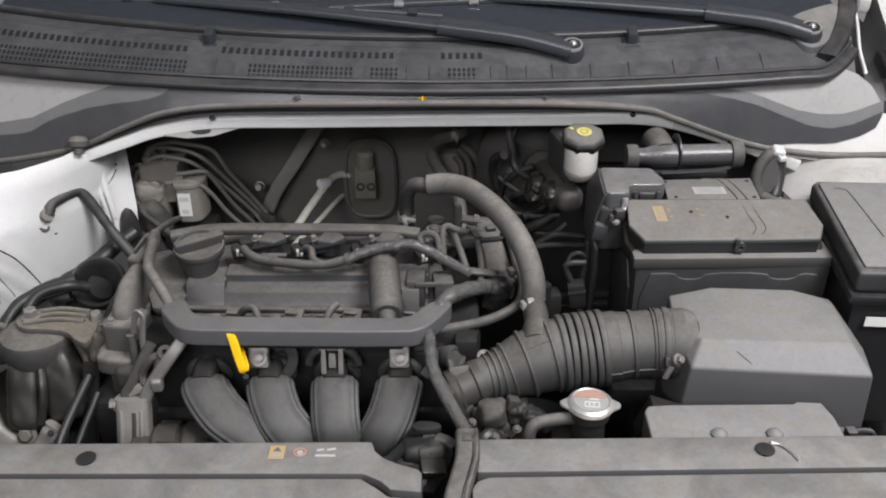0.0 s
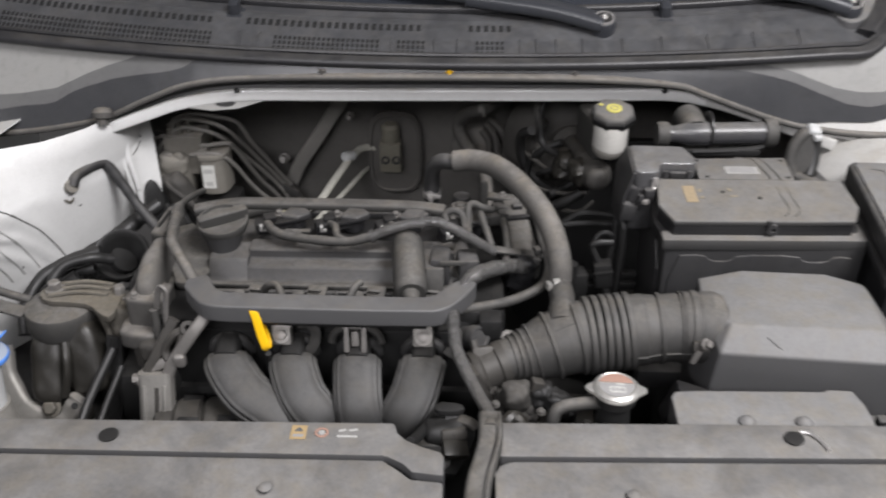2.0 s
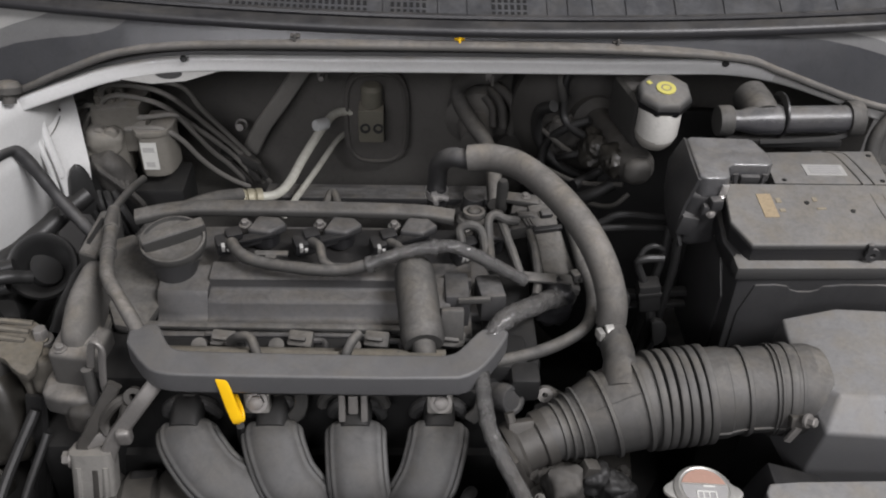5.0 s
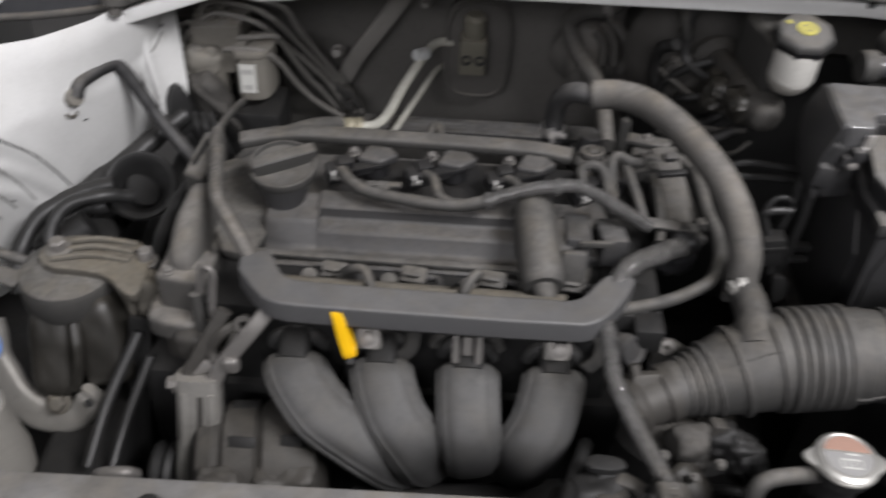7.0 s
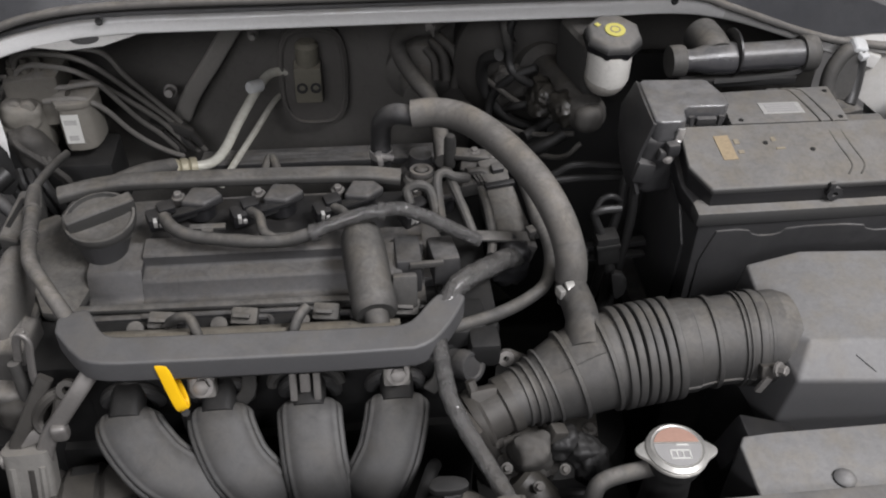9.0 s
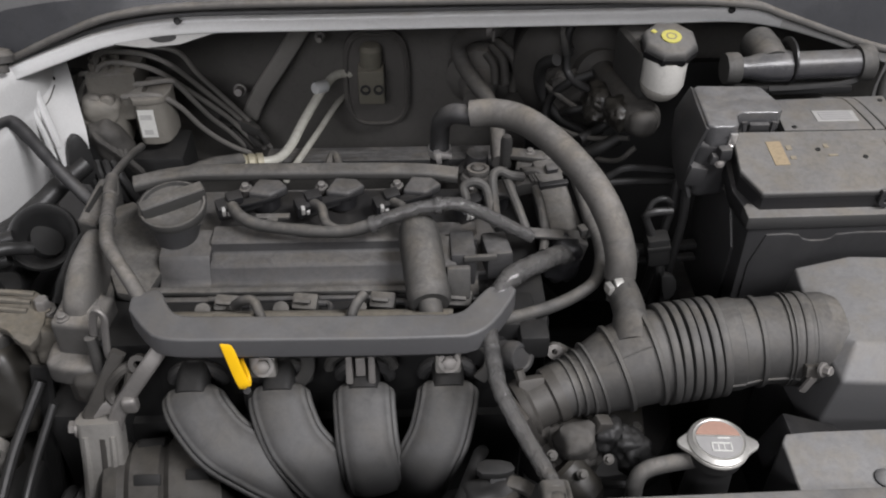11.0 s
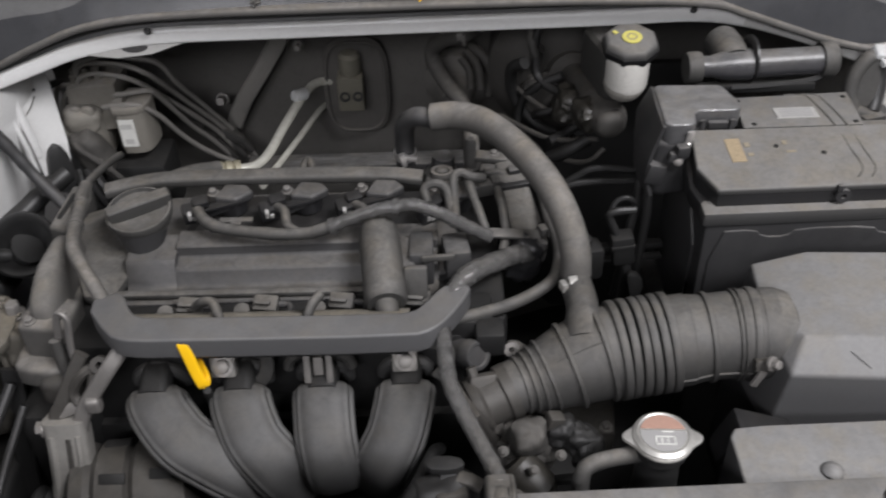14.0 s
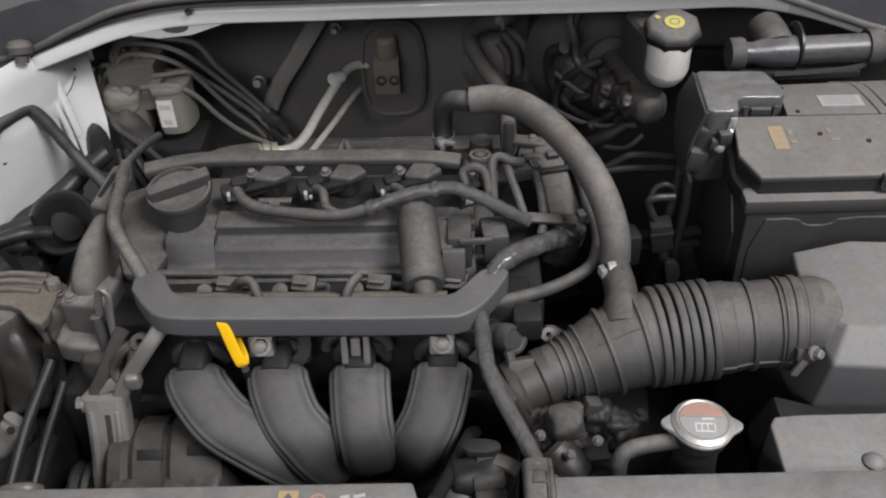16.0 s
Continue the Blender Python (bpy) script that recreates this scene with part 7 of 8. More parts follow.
LINES = [
    [(-0.514, 1.478, 0.872), (-0.51, 1.475, 0.893), (-0.502, 1.475, 0.901), (-0.488, 1.48, 0.905), (-0.468, 1.49, 0.903), (-0.443, 1.495, 0.897), (-0.412, 1.5, 0.888), (-0.4, 1.51, 0.871), (-0.391, 1.53, 0.834), (-0.376, 1.56, 0.788), (-0.359, 1.585, 0.744), (-0.343, 1.605, 0.705), (-0.316, 1.615, 0.647)],
    [(-0.513, 1.475, 0.868), (-0.51, 1.475, 0.883), (-0.503, 1.475, 0.896), (-0.486, 1.48, 0.898), (-0.448, 1.49, 0.887), (-0.42, 1.495, 0.87), (-0.405, 1.52, 0.835), (-0.39, 1.545, 0.797), (-0.355, 1.6, 0.711), (-0.327, 1.615, 0.647)],
    [(-0.512, 1.472, 0.859), (-0.51, 1.472, 0.872), (-0.504, 1.472, 0.88), (-0.487, 1.475, 0.884), (-0.455, 1.48, 0.876), (-0.431, 1.485, 0.862), (-0.413, 1.51, 0.827), (-0.38, 1.56, 0.756), (-0.363, 1.59, 0.712), (-0.339, 1.61, 0.657)],
    [(-0.476, 1.47, 0.862), (-0.46, 1.468, 0.854), (-0.418, 1.475, 0.855), (-0.41, 1.49, 0.837), (-0.401, 1.515, 0.799), (-0.388, 1.55, 0.747), (-0.371, 1.58, 0.703), (-0.353, 1.605, 0.654)],
    [(-0.482, 1.462, 0.838), (-0.44, 1.455, 0.845), (-0.423, 1.46, 0.836), (-0.41, 1.48, 0.808), (-0.397, 1.51, 0.76), (-0.381, 1.535, 0.721), (-0.361, 1.555, 0.69), (-0.342, 1.57, 0.669)],
    [(-0.52, 1.47, 0.87), (-0.54, 1.472, 0.865), (-0.552, 1.474, 0.83), (-0.554, 1.472, 0.78), (-0.545, 1.465, 0.735)],
    [(-0.512, 1.465, 0.862), (-0.528, 1.465, 0.858), (-0.541, 1.466, 0.83), (-0.545, 1.463, 0.78), (-0.535, 1.455, 0.74)],
    [(-0.516, 1.462, 0.852), (-0.53, 1.458, 0.835), (-0.536, 1.456, 0.8), (-0.53, 1.448, 0.76)],
]
for pts in LINES:
    single("brake_line", tube(pts, 0.0037, 10), LINE_DUST, "dusty bent steel brake line from the hydraulic unit", "pipe", "brake lines")
line_clip = thing("line_clip", (-0.36, 1.61, 0.68), "grey plastic clip that holds the brake lines", "clip")
part("bar", box((0.066, 0.014, 0.016), (-0.357, 1.6, 0.706), (0, 32, 0), 0.004), RUBBER, line_clip)
for k in range(3):
    part("finger", box((0.009, 0.014, 0.05), (-0.331 - 0.014 * k, 1.606, 0.685 - 0.006 * k), (0, -32, 0), 0.003), RUBBER, line_clip)
single("tubing_nut", join(bolt((-0.349, 1.6, 0.765), 0.007, 0.012, (0, -1, 0.2)), lathe([(0.005, 0), (0.008, 0.0), (0.006, 0.02), (0, 0.02)], along((-0.349, 1.6, 0.765), (-0.349, 1.57, 0.775)), 12)), DULL_STEEL, "zinc nut on the firewall", "nut")
single("drain_hose", sweep(smooth_path([(-0.225, 1.6, 0.9), (-0.25, 1.612, 0.858), (-0.286, 1.618, 0.801), (-0.322, 1.622, 0.747), (-0.345, 1.63, 0.7)], 6), rounded(0.027, 0.012, 0.005, 3), up=(0, -1, 0)), LINE_DUST, "flat grey duct down the firewall", "duct")
single("firewall_stud", join(lathe([(0, 0), (0.008, 0), (0.008, 0.01), (0.004, 0.012), (0.004, 0.03), (0, 0.03)], along((-0.219, 1.6, 0.855), (-0.219, 1.56, 0.865)), 12)), DULL_STEEL, "small steel stud on the firewall", "stud")

valve = thing("refrigerant_valve_block", (-0.147, 1.6, 0.75), "dusty refrigerant valve block on a rubber plate", "valve")
part("plate", slab([(x * 0.052, y * 0.085) for x, y in [(math.copysign(abs(math.cos(t)) ** 0.6, math.cos(t)), math.copysign(abs(math.sin(t)) ** 0.6, math.sin(t))) for t in [2 * math.pi * k / 28 for k in range(28)]]], 0.0, 0.012, 0.003, m=pose(-0.14, 1.628, 0.77, 90, 0, 0)), PLATE_RUBBER, valve, "dusty rubber plate")
part("plate_rim", sweep([(-0.14 + 0.046 * math.copysign(abs(math.cos(a)) ** 0.6, math.cos(a)), 1.614, 0.77 + 0.078 * math.copysign(abs(math.sin(a)) ** 0.6, math.sin(a))) for a in [2 * math.pi * k / 40 for k in range(41)]], circle(0.0028, 8)), PLATE_RUBBER, valve)
part("block", box((0.04, 0.03, 0.06), (-0.147, 1.598, 0.775), (4, 0, 0), 0.004), VALVE_TAN, valve)
part("tower", lathe([(0, 0), (0.016, 0), (0.017, 0.006), (0.017, 0.03), (0.012, 0.036), (0, 0.036)], pose(-0.146, 1.6, 0.803), 24), VALVE_TAN, valve)
for dx in (-0.009, 0.011):
    part("port", lathe([(0.0045, 0), (0.008, 0), (0.008, 0.004), (0.0045, 0.004)], along((-0.147 + dx, 1.584, 0.772), (-0.147 + dx, 1.57, 0.775)), 16), DARK, valve)
ac = thing("refrigerant_pipes", (-0.25, 1.5, 0.7), "bright alloy refrigerant pipes with a charging port", "pipe")
part("large_pipe", tube([(-0.163, 1.625, 0.776), (-0.178, 1.623, 0.778), (-0.202, 1.605, 0.785), (-0.219, 1.57, 0.782), (-0.245, 1.51, 0.764), (-0.26, 1.455, 0.758), (-0.275, 1.42, 0.76), (-0.3, 1.402, 0.767)], 0.0069, 16), PIPE_ALLOY, ac)
part("small_pipe", tube([(-0.165, 1.65, 0.719), (-0.182, 1.648, 0.722), (-0.2, 1.625, 0.728), (-0.228, 1.52, 0.736), (-0.249, 1.42, 0.752), (-0.258, 1.37, 0.76)], 0.0048, 14), PIPE_ALLOY, ac)
part("charging_port", lathe([(0, 0), (0.009, 0), (0.0095, 0.003), (0.0095, 0.018), (0.008, 0.022), (0, 0.022)], along((-0.215, 1.572, 0.786), (-0.236, 1.55, 0.793)), 18), NATURAL, ac, "bright port cap")
part("collar", lathe([(0, 0), (0.0135, 0), (0.0135, 0.008), (0.011, 0.01), (0.0135, 0.012), (0.0135, 0.02), (0.011, 0.022), (0.0135, 0.024), (0.0135, 0.034), (0, 0.034)], along((-0.293, 1.405, 0.765), (-0.34, 1.39, 0.772)), 20), BRASSY, ac, "brassy crimped collar")
part("rubber_hose", tube([(-0.32, 1.396, 0.773), (-0.36, 1.365, 0.785), (-0.41, 1.32, 0.785), (-0.45, 1.3, 0.75)], 0.012, 14), RUBBER, ac)
shield = thing("steering_rack_shield", (-0.13, 1.48, 0.7), "dark ribbed shield low on the firewall", "shield")
for k in range(4):
    part("slat", box((0.34, 0.012, 0.012), (-0.13, 1.46 + 0.014 * k, 0.725 - 0.004 * k), bevel=0.003), BLACK_PLASTIC, shield)
single("thin_pipe", tube([(-0.2, 1.35, 0.79), (-0.19, 1.37, 0.8), (-0.175, 1.32, 0.79), (-0.16, 1.29, 0.78)], 0.006, 10), RUBBER, "short rubber pipe behind the engine", "pipe")

heater = thing("heater_hose", (0.0, 1.4, 0.85), "dusty rubber heater hose from the firewall", "hose")
part("pipe", tube([(0.05, 1.5, 0.93), (0.024, 1.475, 0.925), (0.0, 1.495, 0.91), (-0.017, 1.52, 0.883), (-0.016, 1.518, 0.858), (0.004, 1.5, 0.83), (0.022, 1.48, 0.813), (0.03, 1.44, 0.8), (0.03, 1.36, 0.79)], 0.0115, 16), STRIP_RUBBER, heater)
part("clamp", join(clip_band((0.022, 1.477, 0.925), (1, -0.3, 0.1), 0.0135, 0.008), box((0.003, 0.006, 0.016), (0.024, 1.464, 0.922), bevel=0.001)), DULL_STEEL, heater)
single("firewall_grommet", lathe([(0, 0), (0.045, 0), (0.05, 0.006), (0.05, 0.03), (0.03, 0.045), (0.02, 0.08), (0, 0.08)], along((0.02, 1.6, 0.8), (0.0, 1.45, 0.78)), 26), FELT, "dark rubber grommet on the firewall", "grommet")

# coolant outlet, sensors and solenoids at the engine's other end
outlet = thing("coolant_outlet", (0.03, 1.2, 0.8), "dusty alloy coolant outlet with sensors and plugs", "housing")
# Housing colour carries the dark of the gaps round the solenoid.
part("housing", box((0.1, 0.09, 0.07), (0.035, 1.2, 0.8), (0, 0, 10), 0.014, segments=3), DARK, outlet)
part("spout", lathe([(0, 0), (0.02, 0), (0.022, 0.006), (0.015, 0.01), (0.013, 0.03), (0, 0.03)], along((-0.012, 1.252, 0.85), (-0.006, 1.252, 0.93)), 20), BLACK_PLASTIC, outlet)
part("sensor_base", lathe([(0, 0), (0.02, 0), (0.021, 0.006), (0.018, 0.01), (0.0, 0.012)], pose(-0.012, 1.214, 0.866, -6, 0, 0), 24), RUBBER, outlet)
part("sensor_ring", lathe([(0.009, 0), (0.013, 0), (0.014, 0.003), (0.013, 0.007), (0.009, 0.007)], pose(-0.012, 1.214, 0.878, -6, 0, 0), 24), STRIP_RUBBER, outlet)
part("sensor_head", lathe([(0, 0), (0.008, 0), (0.008, 0.008), (0.005, 0.011), (0, 0.011)], pose(-0.012, 1.214, 0.878, -6, 0, 0), 20), RUBBER, outlet)
part("plug", box((0.032, 0.02, 0.016), (0.038, 1.19, 0.878), (0, 0, 14), 0.003), RUBBER, outlet, "grey wire plug")
part("plug_teeth", join(*[box((0.003, 0.02, 0.004), (0.045 + 0.004 * k, 1.19, 0.888), (0, 0, 14), 0.0005) for k in range(3)]), RUBBER, outlet)
part("bracket_top", box((0.05, 0.018, 0.006), (0.052, 1.236, 0.886), (0, 0, -12), 0.002), RUBBER, outlet)
part("bracket_low", box((0.054, 0.02, 0.008), (0.06, 1.222, 0.876), (0, 0, -12), 0.002), RUBBER, outlet)
part("post", lathe([(0, 0), (0.007, 0), (0.007, 0.035), (0.005, 0.04), (0, 0.04)], pose(0.022, 1.238, 0.872), 14), RUBBER, outlet)
part("bracket_side", box((0.012, 0.05, 0.008), (0.022, 1.21, 0.87), (0, 0, 12), 0.002), RUBBER, outlet)
for at in ((0.05, 1.238, 0.889), (0.07, 1.228, 0.885), (0.03, 1.205, 0.875)):
    part("screw", bolt(at, 0.0042, 0.005), DULL_STEEL, outlet)
sol = thing("solenoid_valve", (0.08, 1.2, 0.8), "grey plastic solenoid block with a plugged top", "solenoid")
part("body", slab([(-0.02, -0.05), (0.016, -0.05), (0.019, -0.04), (0.017, 0.045), (-0.016, 0.045), (-0.022, -0.03)], -0.02, 0.018, 0.006, m=pose(0.076, 1.158, 0.852, 20, 0, 12), segments=3), RUBBER, sol)
part("plug", box((0.03, 0.032, 0.026), (0.066, 1.205, 0.878), (18, 0, 12), 0.004), RUBBER, sol)
part("plug_gap", box((0.034, 0.006, 0.03), (0.07, 1.186, 0.872), (18, 0, 12), 0.001), COIL_BLACK, sol)
part("plug_lock", box((0.014, 0.01, 0.01), (0.07, 1.2, 0.892), (18, 0, 12), 0.002), BLACK_PLASTIC, sol)
part("spigot", lathe([(0, 0), (0.006, 0), (0.006, 0.02), (0, 0.02)], along((0.1, 1.14, 0.845), (0.12, 1.14, 0.85)), 12), RUBBER, sol)
for pts in ([(-0.03, 1.14, 0.895), (-0.032, 1.15, 0.906), (-0.02, 1.152, 0.911), (-0.008, 1.148, 0.904), (-0.004, 1.12, 0.892), (-0.002, 1.1, 0.895)], [(0.0, 1.11, 0.892), (0.0, 1.14, 0.898), (0.0, 1.16, 0.912), (0.008, 1.168, 0.913), (0.02, 1.168, 0.907), (0.034, 1.175, 0.9)], [(0.016, 1.17, 0.9), (0.02, 1.145, 0.9), (0.028, 1.12, 0.888), (0.034, 1.1, 0.875)], [(0.05, 1.18, 0.88), (0.053, 1.15, 0.88), (0.055, 1.12, 0.865), (0.05, 1.09, 0.862)], [(0.035, 1.195, 0.892), (0.055, 1.2, 0.888), (0.07, 1.19, 0.875)]):
    single("sensor_lead", tube(pts, 0.0052, 10, wobble=0.1), RUBBER, "grey sleeved sensor lead at the engine's end", "wiring", "sensor leads")
loom_clip = thing("loom_clip", (0.07, 1.1, 0.85), "bent grey plastic loom clip over a crumpled wrap", "clip")
part("plate", box((0.056, 0.014, 0.0035), (0.064, 1.108, 0.872), (6, 10, 6), 0.0012), RUBBER, loom_clip)
part("lug", join(box((0.012, 0.01, 0.012), (0.092, 1.1, 0.862), (0, 20, 0), 0.003), box((0.01, 0.012, 0.01), (0.096, 1.118, 0.868), (0, 0, 20), 0.002)), RUBBER, loom_clip)
part("wrap", casting((0.036, 0.03, 0.056), (0.075, 1.104, 0.842), (0, 10, 0), 0.16, 3.5, 90), COIL_BLACK, loom_clip, "crumpled black wrap")
single("purge_hose", tube([(0.097, 1.19, 0.885), (0.101, 1.16, 0.88), (0.104, 1.13, 0.874), (0.11, 1.1, 0.869), (0.108, 1.07, 0.86), (0.095, 1.045, 0.855), (0.06, 1.024, 0.85), (0.02, 1.008, 0.85), (-0.01, 1.0, 0.85)], 0.0068, 12), RUBBER, "thin grey rubber hose looping to the channel", "hose")
single("second_hose", tube([(0.09, 1.23, 0.87), (0.12, 1.2, 0.86), (0.135, 1.15, 0.84), (0.13, 1.09, 0.83), (0.12, 1.05, 0.83)], 0.0058, 10), RUBBER, "thin grey hose behind the breather hose", "hose")
gearbox = thing("gearbox", (0.14, 1.1, 0.4), "near-black gearbox below the battery side", "gearbox")
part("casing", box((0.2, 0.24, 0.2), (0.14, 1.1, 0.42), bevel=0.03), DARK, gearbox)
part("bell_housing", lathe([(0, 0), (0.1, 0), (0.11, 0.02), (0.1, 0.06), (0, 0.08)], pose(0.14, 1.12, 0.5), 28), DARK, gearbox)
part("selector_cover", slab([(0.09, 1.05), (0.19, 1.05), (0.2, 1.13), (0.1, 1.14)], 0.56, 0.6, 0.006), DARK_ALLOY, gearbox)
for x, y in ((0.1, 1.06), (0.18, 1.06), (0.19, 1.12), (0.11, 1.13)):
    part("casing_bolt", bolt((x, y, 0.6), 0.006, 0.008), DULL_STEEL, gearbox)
# Blackened to deepen the gaps round it; the shade is in the colour.
single("head_end", join(box((0.06, 0.16, 0.1), (0.02, 1.09, 0.79), bevel=0.01), box((0.05, 0.05, 0.04), (0.01, 1.02, 0.83), bevel=0.008), box((0.03, 0.03, 0.03), (0.03, 0.99, 0.835), bevel=0.006)), DARK, "near-black cast end of the cylinder head, gap shade painted in", "housing")
main_loom = thing("main_wiring_loom", (0.0, 0.9, 0.7), "thick taped wiring loom down to the front cover", "wiring")
part("loom", crumpled([(-0.018, 0.975, 0.87), (-0.017, 0.955, 0.872), (-0.016, 0.935, 0.868), (-0.012, 0.908, 0.858), (-0.002, 0.884, 0.848), (0.015, 0.85, 0.836), (0.026, 0.82, 0.835), (0.028, 0.79, 0.845)], 0.0076, 0.07), TAPE, main_loom)
part("boot", lathe([(0.0, 0), (0.009, 0), (0.0115, 0.005), (0.0095, 0.01), (0.012, 0.015), (0.012, 0.02), (0.011, 0.03), (0, 0.03)], along((0.027, 0.806, 0.838), (0.027, 0.775, 0.848)), 20), RUBBER, main_loom, "ribbed rubber boot")
part("tail", sweep(smooth_path([(0.027, 0.81, 0.84), (0.027, 0.79, 0.847), (0.026, 0.757, 0.85), (0.02, 0.725, 0.852), (0.013, 0.69, 0.85), (0.006, 0.6, 0.838)], 6), rounded(0.027, 0.014, 0.006, 4)), RUBBER, main_loom, "flat rubber sleeve over the cover")
part("sleeve_edge", tube([(0.037, 0.81, 0.846), (0.037, 0.79, 0.853), (0.036, 0.757, 0.857), (0.03, 0.725, 0.859), (0.023, 0.69, 0.857), (0.016, 0.6, 0.845)], 0.0025, 8), RUBBER, main_loom)
part("sleeve_groove", tube([(0.033, 0.81, 0.8455), (0.033, 0.79, 0.8532), (0.032, 0.757, 0.8565), (0.026, 0.725, 0.8585), (0.019, 0.69, 0.8565), (0.012, 0.6, 0.8445)], 0.0012, 6), DARK, main_loom)
latch = thing("bonnet_latch", (-0.03, 0.83, 0.75), "dusty bonnet latch parts in the gap of the front cover", "latch")
part("plate", slab([(-0.07, 0.79), (-0.01, 0.785), (0.005, 0.82), (-0.02, 0.86), (-0.06, 0.85)], 0.765, 0.775, 0.003), DARK, latch)
part("dome", slab(softened([(-0.043, 0.84), (-0.012, 0.838), (-0.004, 0.848), (-0.02, 0.868), (-0.038, 0.866)], 1), 0.765, 0.79, 0.007, segments=3), DARK, latch, "rounded oily top")
part("block", casting((0.06, 0.036, 0.036), (-0.02, 0.832, 0.792), (0, 0, 6), 0.18), DARK, latch)
part("catch", slab(softened([(-0.038, 0.838), (-0.012, 0.836), (0.0, 0.842), (-0.006, 0.852), (-0.034, 0.854)], 1), 0.815, 0.823, 0.003), DARK, latch, "grimy catch plate")
part("slot", box((0.015, 0.004, 0.016), (-0.0165, 0.8365, 0.807), (-35, 0, 0), 0.001), DARK, latch)
part("lever", sweep(smooth_path([(-0.008, 0.838, 0.81), (0.004, 0.834, 0.809), (0.013, 0.83, 0.805)], 5), rounded(0.014, 0.006, 0.002, 2)), DARK_ALLOY, latch)
part("foot", box((0.03, 0.016, 0.014), (-0.014, 0.822, 0.803), (-20, 0, 10), 0.004), DARK_ALLOY, latch)
part("drum", lathe([(0, 0), (0.022, 0), (0.026, 0.005), (0.024, 0.014), (0.01, 0.018), (0, 0.018)], along((-0.042, 0.812, 0.772), (-0.038, 0.794, 0.802)), 26), OILY, latch)
part("arm", box((0.03, 0.02, 0.012), (-0.012, 0.806, 0.792), (20, 10, 12), 0.003), OILY, latch)
single("bonnet_cable", tube([(-0.062, 0.785, 0.822), (-0.06, 0.793, 0.816), (-0.045, 0.842, 0.795), (-0.03, 0.885, 0.785), (-0.024, 0.91, 0.76)], 0.0065, 12), DARK, "grey sleeved cable up to the front cover", "cable")

# left wall: hose with clip, air horn hose, washer filler
wall_hose = thing("wall_hose", (-0.58, 1.3, 0.82), "black rubber hose clipped to the white wall", "hose")
part("hose", tube([(-0.605, 1.262, 0.882), (-0.6, 1.275, 0.895), (-0.583, 1.312, 0.895), (-0.572, 1.325, 0.885), (-0.555, 1.325, 0.855), (-0.535, 1.32, 0.82), (-0.51, 1.31, 0.79), (-0.48, 1.29, 0.77)], 0.0085, 14, wobble=0.15), BLACK_PLASTIC, wall_hose)
part("end_plug", lathe([(0, 0), (0.011, 0), (0.012, 0.003), (0.01, 0.012), (0, 0.013)], along((-0.612, 1.266, 0.88), (-0.598, 1.255, 0.886)), 18), PALE_DUST, wall_hose, "grey end plug")
part("wall_tab", sweep(smooth_path([on_wall(1.254, 0.864, 0.001), on_wall(1.258, 0.858, 0.004), on_wall(1.264, 0.856, 0.004), on_wall(1.267, 0.86, 0.002)], 6), rounded(0.004, 0.0015, 0.0006, 2), up=(0.8, -0.5, 0.3)), BRACKET, wall_hose, "rusty spring tab")
part("washer", lathe([(0, 0), (0.015, 0), (0.014, 0.003), (0, 0.004)], along((-0.616, 1.27, 0.879), (-0.602, 1.258, 0.885)), 20), PALE_DUST, wall_hose)
single("wall_bracket", slab(softened([(-0.018, 0.0), (-0.008, 0.035), (0.006, 0.045), (0.016, 0.02), (0.012, -0.02), (-0.006, -0.025)], 1), 0, 0.012, 0.003, m=pose(-0.53, 1.378, 0.785, 80, 0, 40) @ Matrix.Scale(1.1, 4)), HOSE_BLACK, "small black bracket under the flange", "bracket")
horn = thing("resonator_hose", (-0.56, 1.24, 0.75), "wide black rubber hose with an open flared mouth", "hose")
MOUTH = along((-0.545, 1.249, 0.764), (-0.535, 1.212, 0.811)) @ Matrix.Scale(1.14, 4)
part("mouth", lathe([(0.02, -0.03), (0.03, 0.0), (0.036, 0.004), (0.038, 0.009), (0.036, 0.013), (0.032, 0.011), (0.027, 0.002), (0.016, -0.03)], MOUTH, 32), HOSE_BLACK, horn)
part("throat", lathe([(0, -0.05), (0.022, -0.05), (0.022, -0.045), (0, -0.045)], MOUTH, 24), SLOT_DARK, horn)
part("tail", tube([(-0.55, 1.265, 0.75), (-0.57, 1.27, 0.73), (-0.6, 1.25, 0.7), (-0.61, 1.2, 0.68)], 0.022, 18), HOSE_BLACK, horn)
for pts, r in (([(-0.56, 1.21, 0.8), (-0.6, 1.2, 0.79), (-0.64, 1.17, 0.775), (-0.655, 1.13, 0.75), (-0.65, 1.1, 0.72)], 0.0095), ([(-0.57, 1.2, 0.775), (-0.61, 1.19, 0.765), (-0.635, 1.15, 0.745), (-0.63, 1.11, 0.72)], 0.0085), ([(-0.46, 1.26, 0.78), (-0.47, 1.22, 0.8), (-0.485, 1.17, 0.79), (-0.49, 1.12, 0.77)], 0.01), ([(-0.63, 1.16, 0.76), (-0.6, 1.15, 0.75), (-0.56, 1.16, 0.74)], 0.016), ([(-0.54, 1.2, 0.79), (-0.565, 1.18, 0.805), (-0.6, 1.165, 0.8), (-0.615, 1.14, 0.78), (-0.61, 1.11, 0.75)], 0.008)):
    single("coolant_hose", tube(pts, r, 14, wobble=0.25), HOSE_BLACK, "black rubber hose between wall and engine", "hose", "coolant hoses")
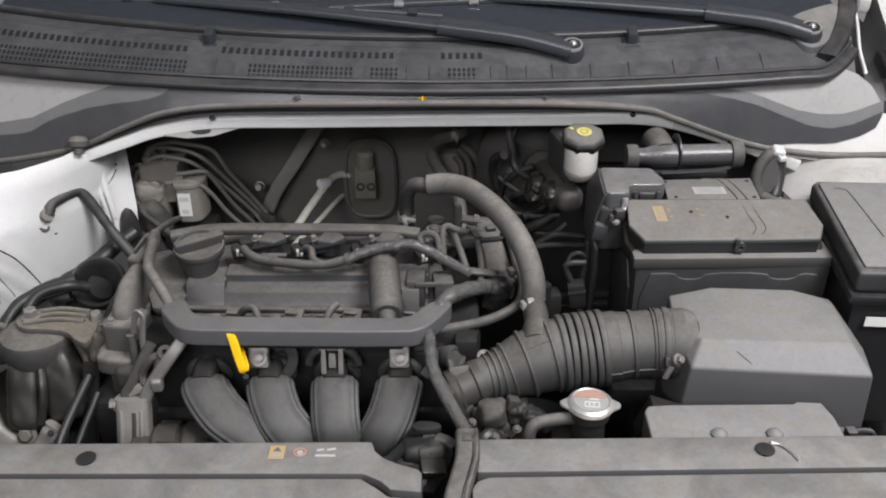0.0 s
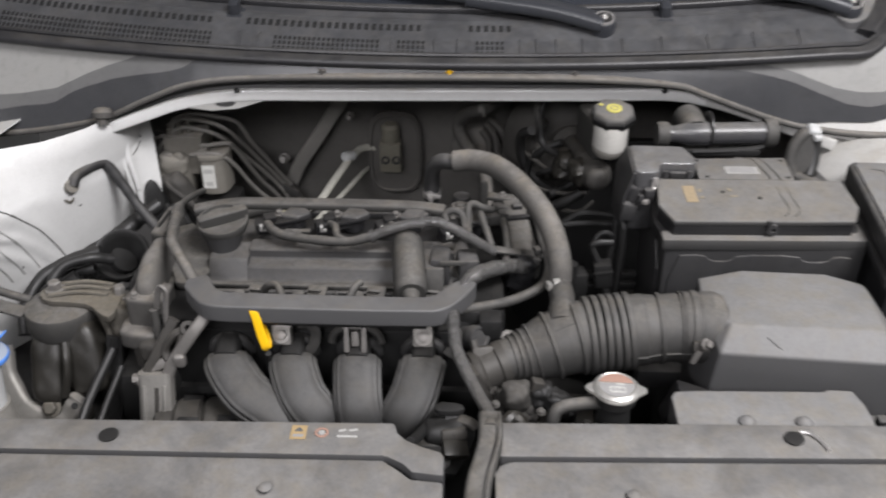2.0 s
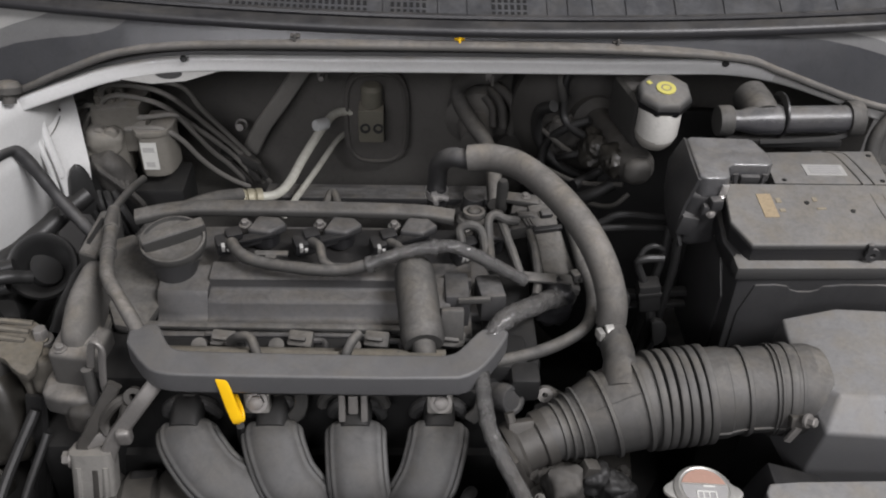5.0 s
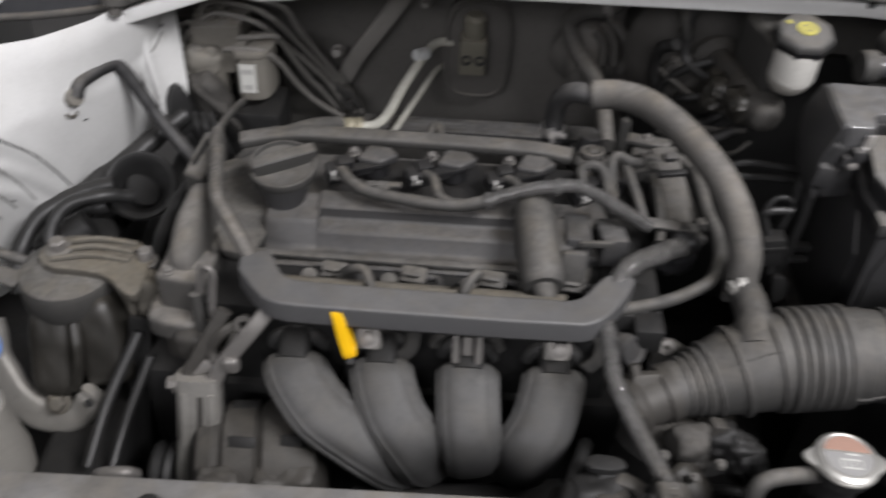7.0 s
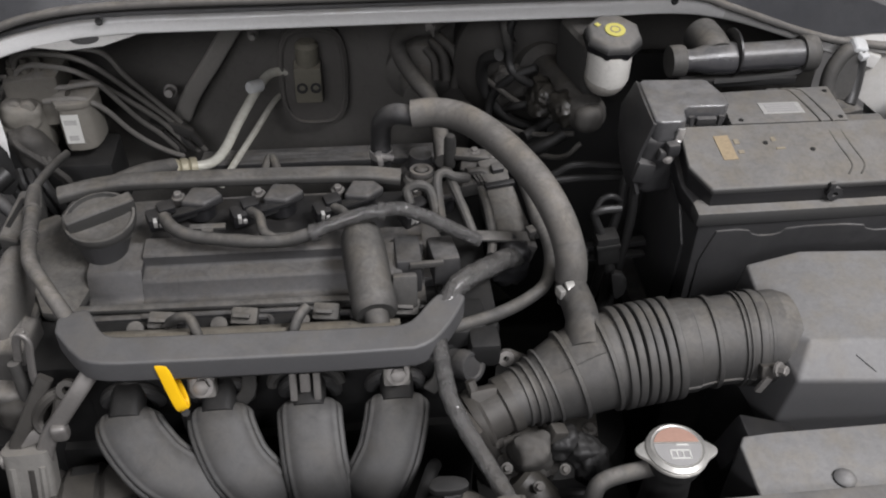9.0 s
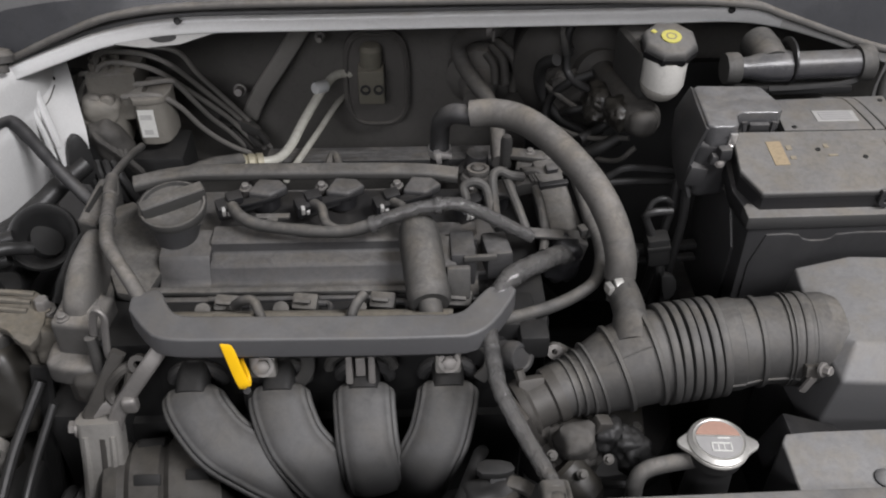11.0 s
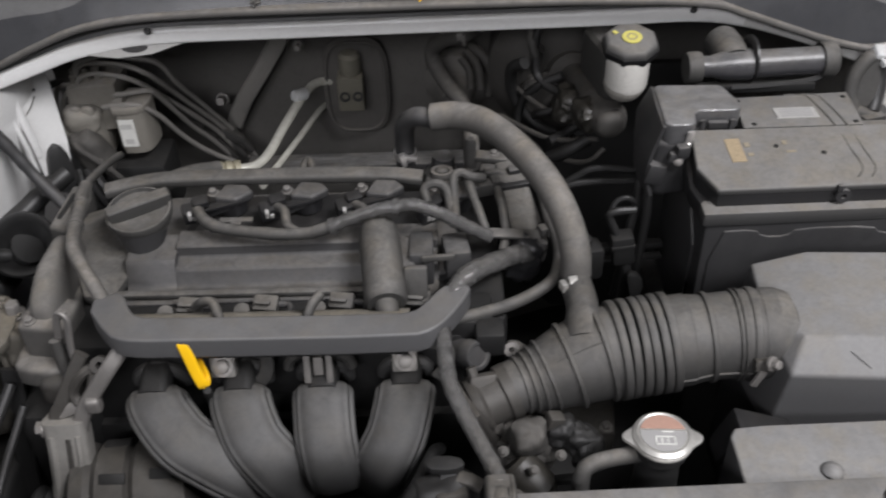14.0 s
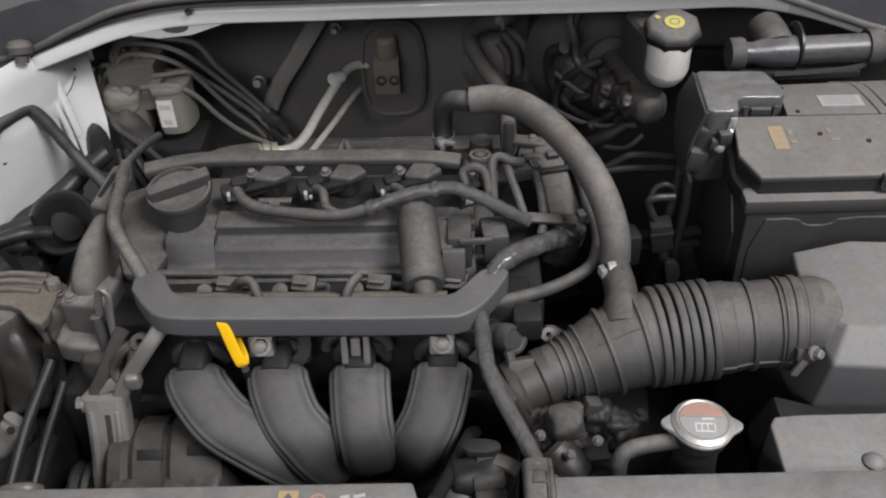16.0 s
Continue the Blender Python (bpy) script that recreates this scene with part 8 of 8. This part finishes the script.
single("hose_valve", join(box((0.06, 0.04, 0.05), (-0.59, 1.17, 0.74), (0, 20, 30), 0.01), lathe([(0, 0), (0.02, 0), (0.02, 0.03), (0, 0.03)], along((-0.6, 1.15, 0.76), (-0.57, 1.17, 0.78)), 18)), DARK, "dark valve housing among the hoses", "valve")
single("wall_loom", tube([(-0.52, 1.375, 0.79), (-0.55, 1.345, 0.775), (-0.58, 1.305, 0.76), (-0.612, 1.26, 0.752), (-0.638, 1.215, 0.74), (-0.65, 1.17, 0.72)], 0.0135, 18, wobble=0.12), HOSE_BLACK, "smooth black hose along the foot of the wall", "hose")
washer = thing("washer_filler", (-0.6, 0.93, 0.6), "milky washer bottle neck with a blue cap", "washer bottle")
WM = pose(-0.613, 0.922, 0.822, -6, 4, 0)
part("cap", lathe([(0.0, 0.0), (0.035, -0.004), (0.0365, 0.0), (0.0365, 0.003), (0.03, 0.006), (0.0, 0.009)], WM, 36), FROST, washer, "frosted blue cap")
part("cap_rim", lathe([(0.034, -0.002), (0.0372, -0.002), (0.0375, 0.002), (0.036, 0.004)], WM, 36), BLUE, washer, "blue rim")
tab = slab([(-0.013, -0.048), (0.012, -0.048), (0.016, 0.0), (0.013, 0.045), (-0.012, 0.045), (-0.014, 0.0)], 0.008, 0.013, 0.002)
tab.transform(WM @ pose(0, 0, 0, 0, 0, -4))
part("cap_tab", tab, FROST, washer, "pull tab")
for dx in (-0.0145, 0.0145):
    e = sweep([(dx, -0.048, 0.0125), (dx * 1.15, 0.0, 0.0128), (dx, 0.045, 0.0125)], circle(0.0016, 6))
    e.transform(WM @ pose(0, 0, 0, 0, 0, -4))
    part("tab_edge", e, BLUE, washer)
part("neck", lathe([(0.0, -0.075), (0.0265, -0.075), (0.0255, -0.04), (0.0255, 0.0), (0, 0.0)], WM, 28), NATURAL, washer, "milky plastic neck")
part("bottle", lathe([(0.0, -0.22), (0.05, -0.22), (0.046, -0.14), (0.036, -0.1), (0.031, -0.078), (0.03, -0.07), (0, -0.07)], WM, 28), TANK, washer, "grimy grey bottle below")
headlight = thing("headlamp_housing", (-0.7, 0.85, 0.7), "dusty ribbed top of the headlamp housing", "headlamp")
part("top", slab([(-0.8, 0.79), (-0.66, 0.79), (-0.655, 0.9), (-0.69, 0.985), (-0.8, 1.02)], 0.72, 0.832, 0.008), COVER_PLASTIC, headlight)
for k in range(8):
    part("slot", tube([(-0.79 + 0.013 * k, 0.8, 0.8325), (-0.765 + 0.013 * k, 0.985 - 0.007 * k, 0.8325)], 0.0017, 6), DARK, headlight)
single("front_pipe", tube([(-0.452, 0.83, 0.77), (-0.456, 0.822, 0.79), (-0.449, 0.818, 0.8), (-0.43, 0.818, 0.803), (-0.425, 0.825, 0.79)], 0.0055, 12), DULL_STEEL, "small bent steel pipe behind the front cover", "pipe")
single("side_member", sweep(smooth_path([(-0.53, 0.8, 0.62), (-0.535, 0.95, 0.62), (-0.54, 1.2, 0.6), (-0.55, 1.5, 0.58)], 4), rounded(0.08, 0.1, 0.01, 3)), DARK, "dark chassis rail beside the engine", "chassis rail")
single("side_member", sweep(smooth_path([(0.56, 0.8, 0.62), (0.57, 0.95, 0.62), (0.58, 1.2, 0.6), (0.58, 1.5, 0.58)], 4), rounded(0.08, 0.1, 0.01, 3)), DARK, "dark chassis rail below the battery", "chassis rail")
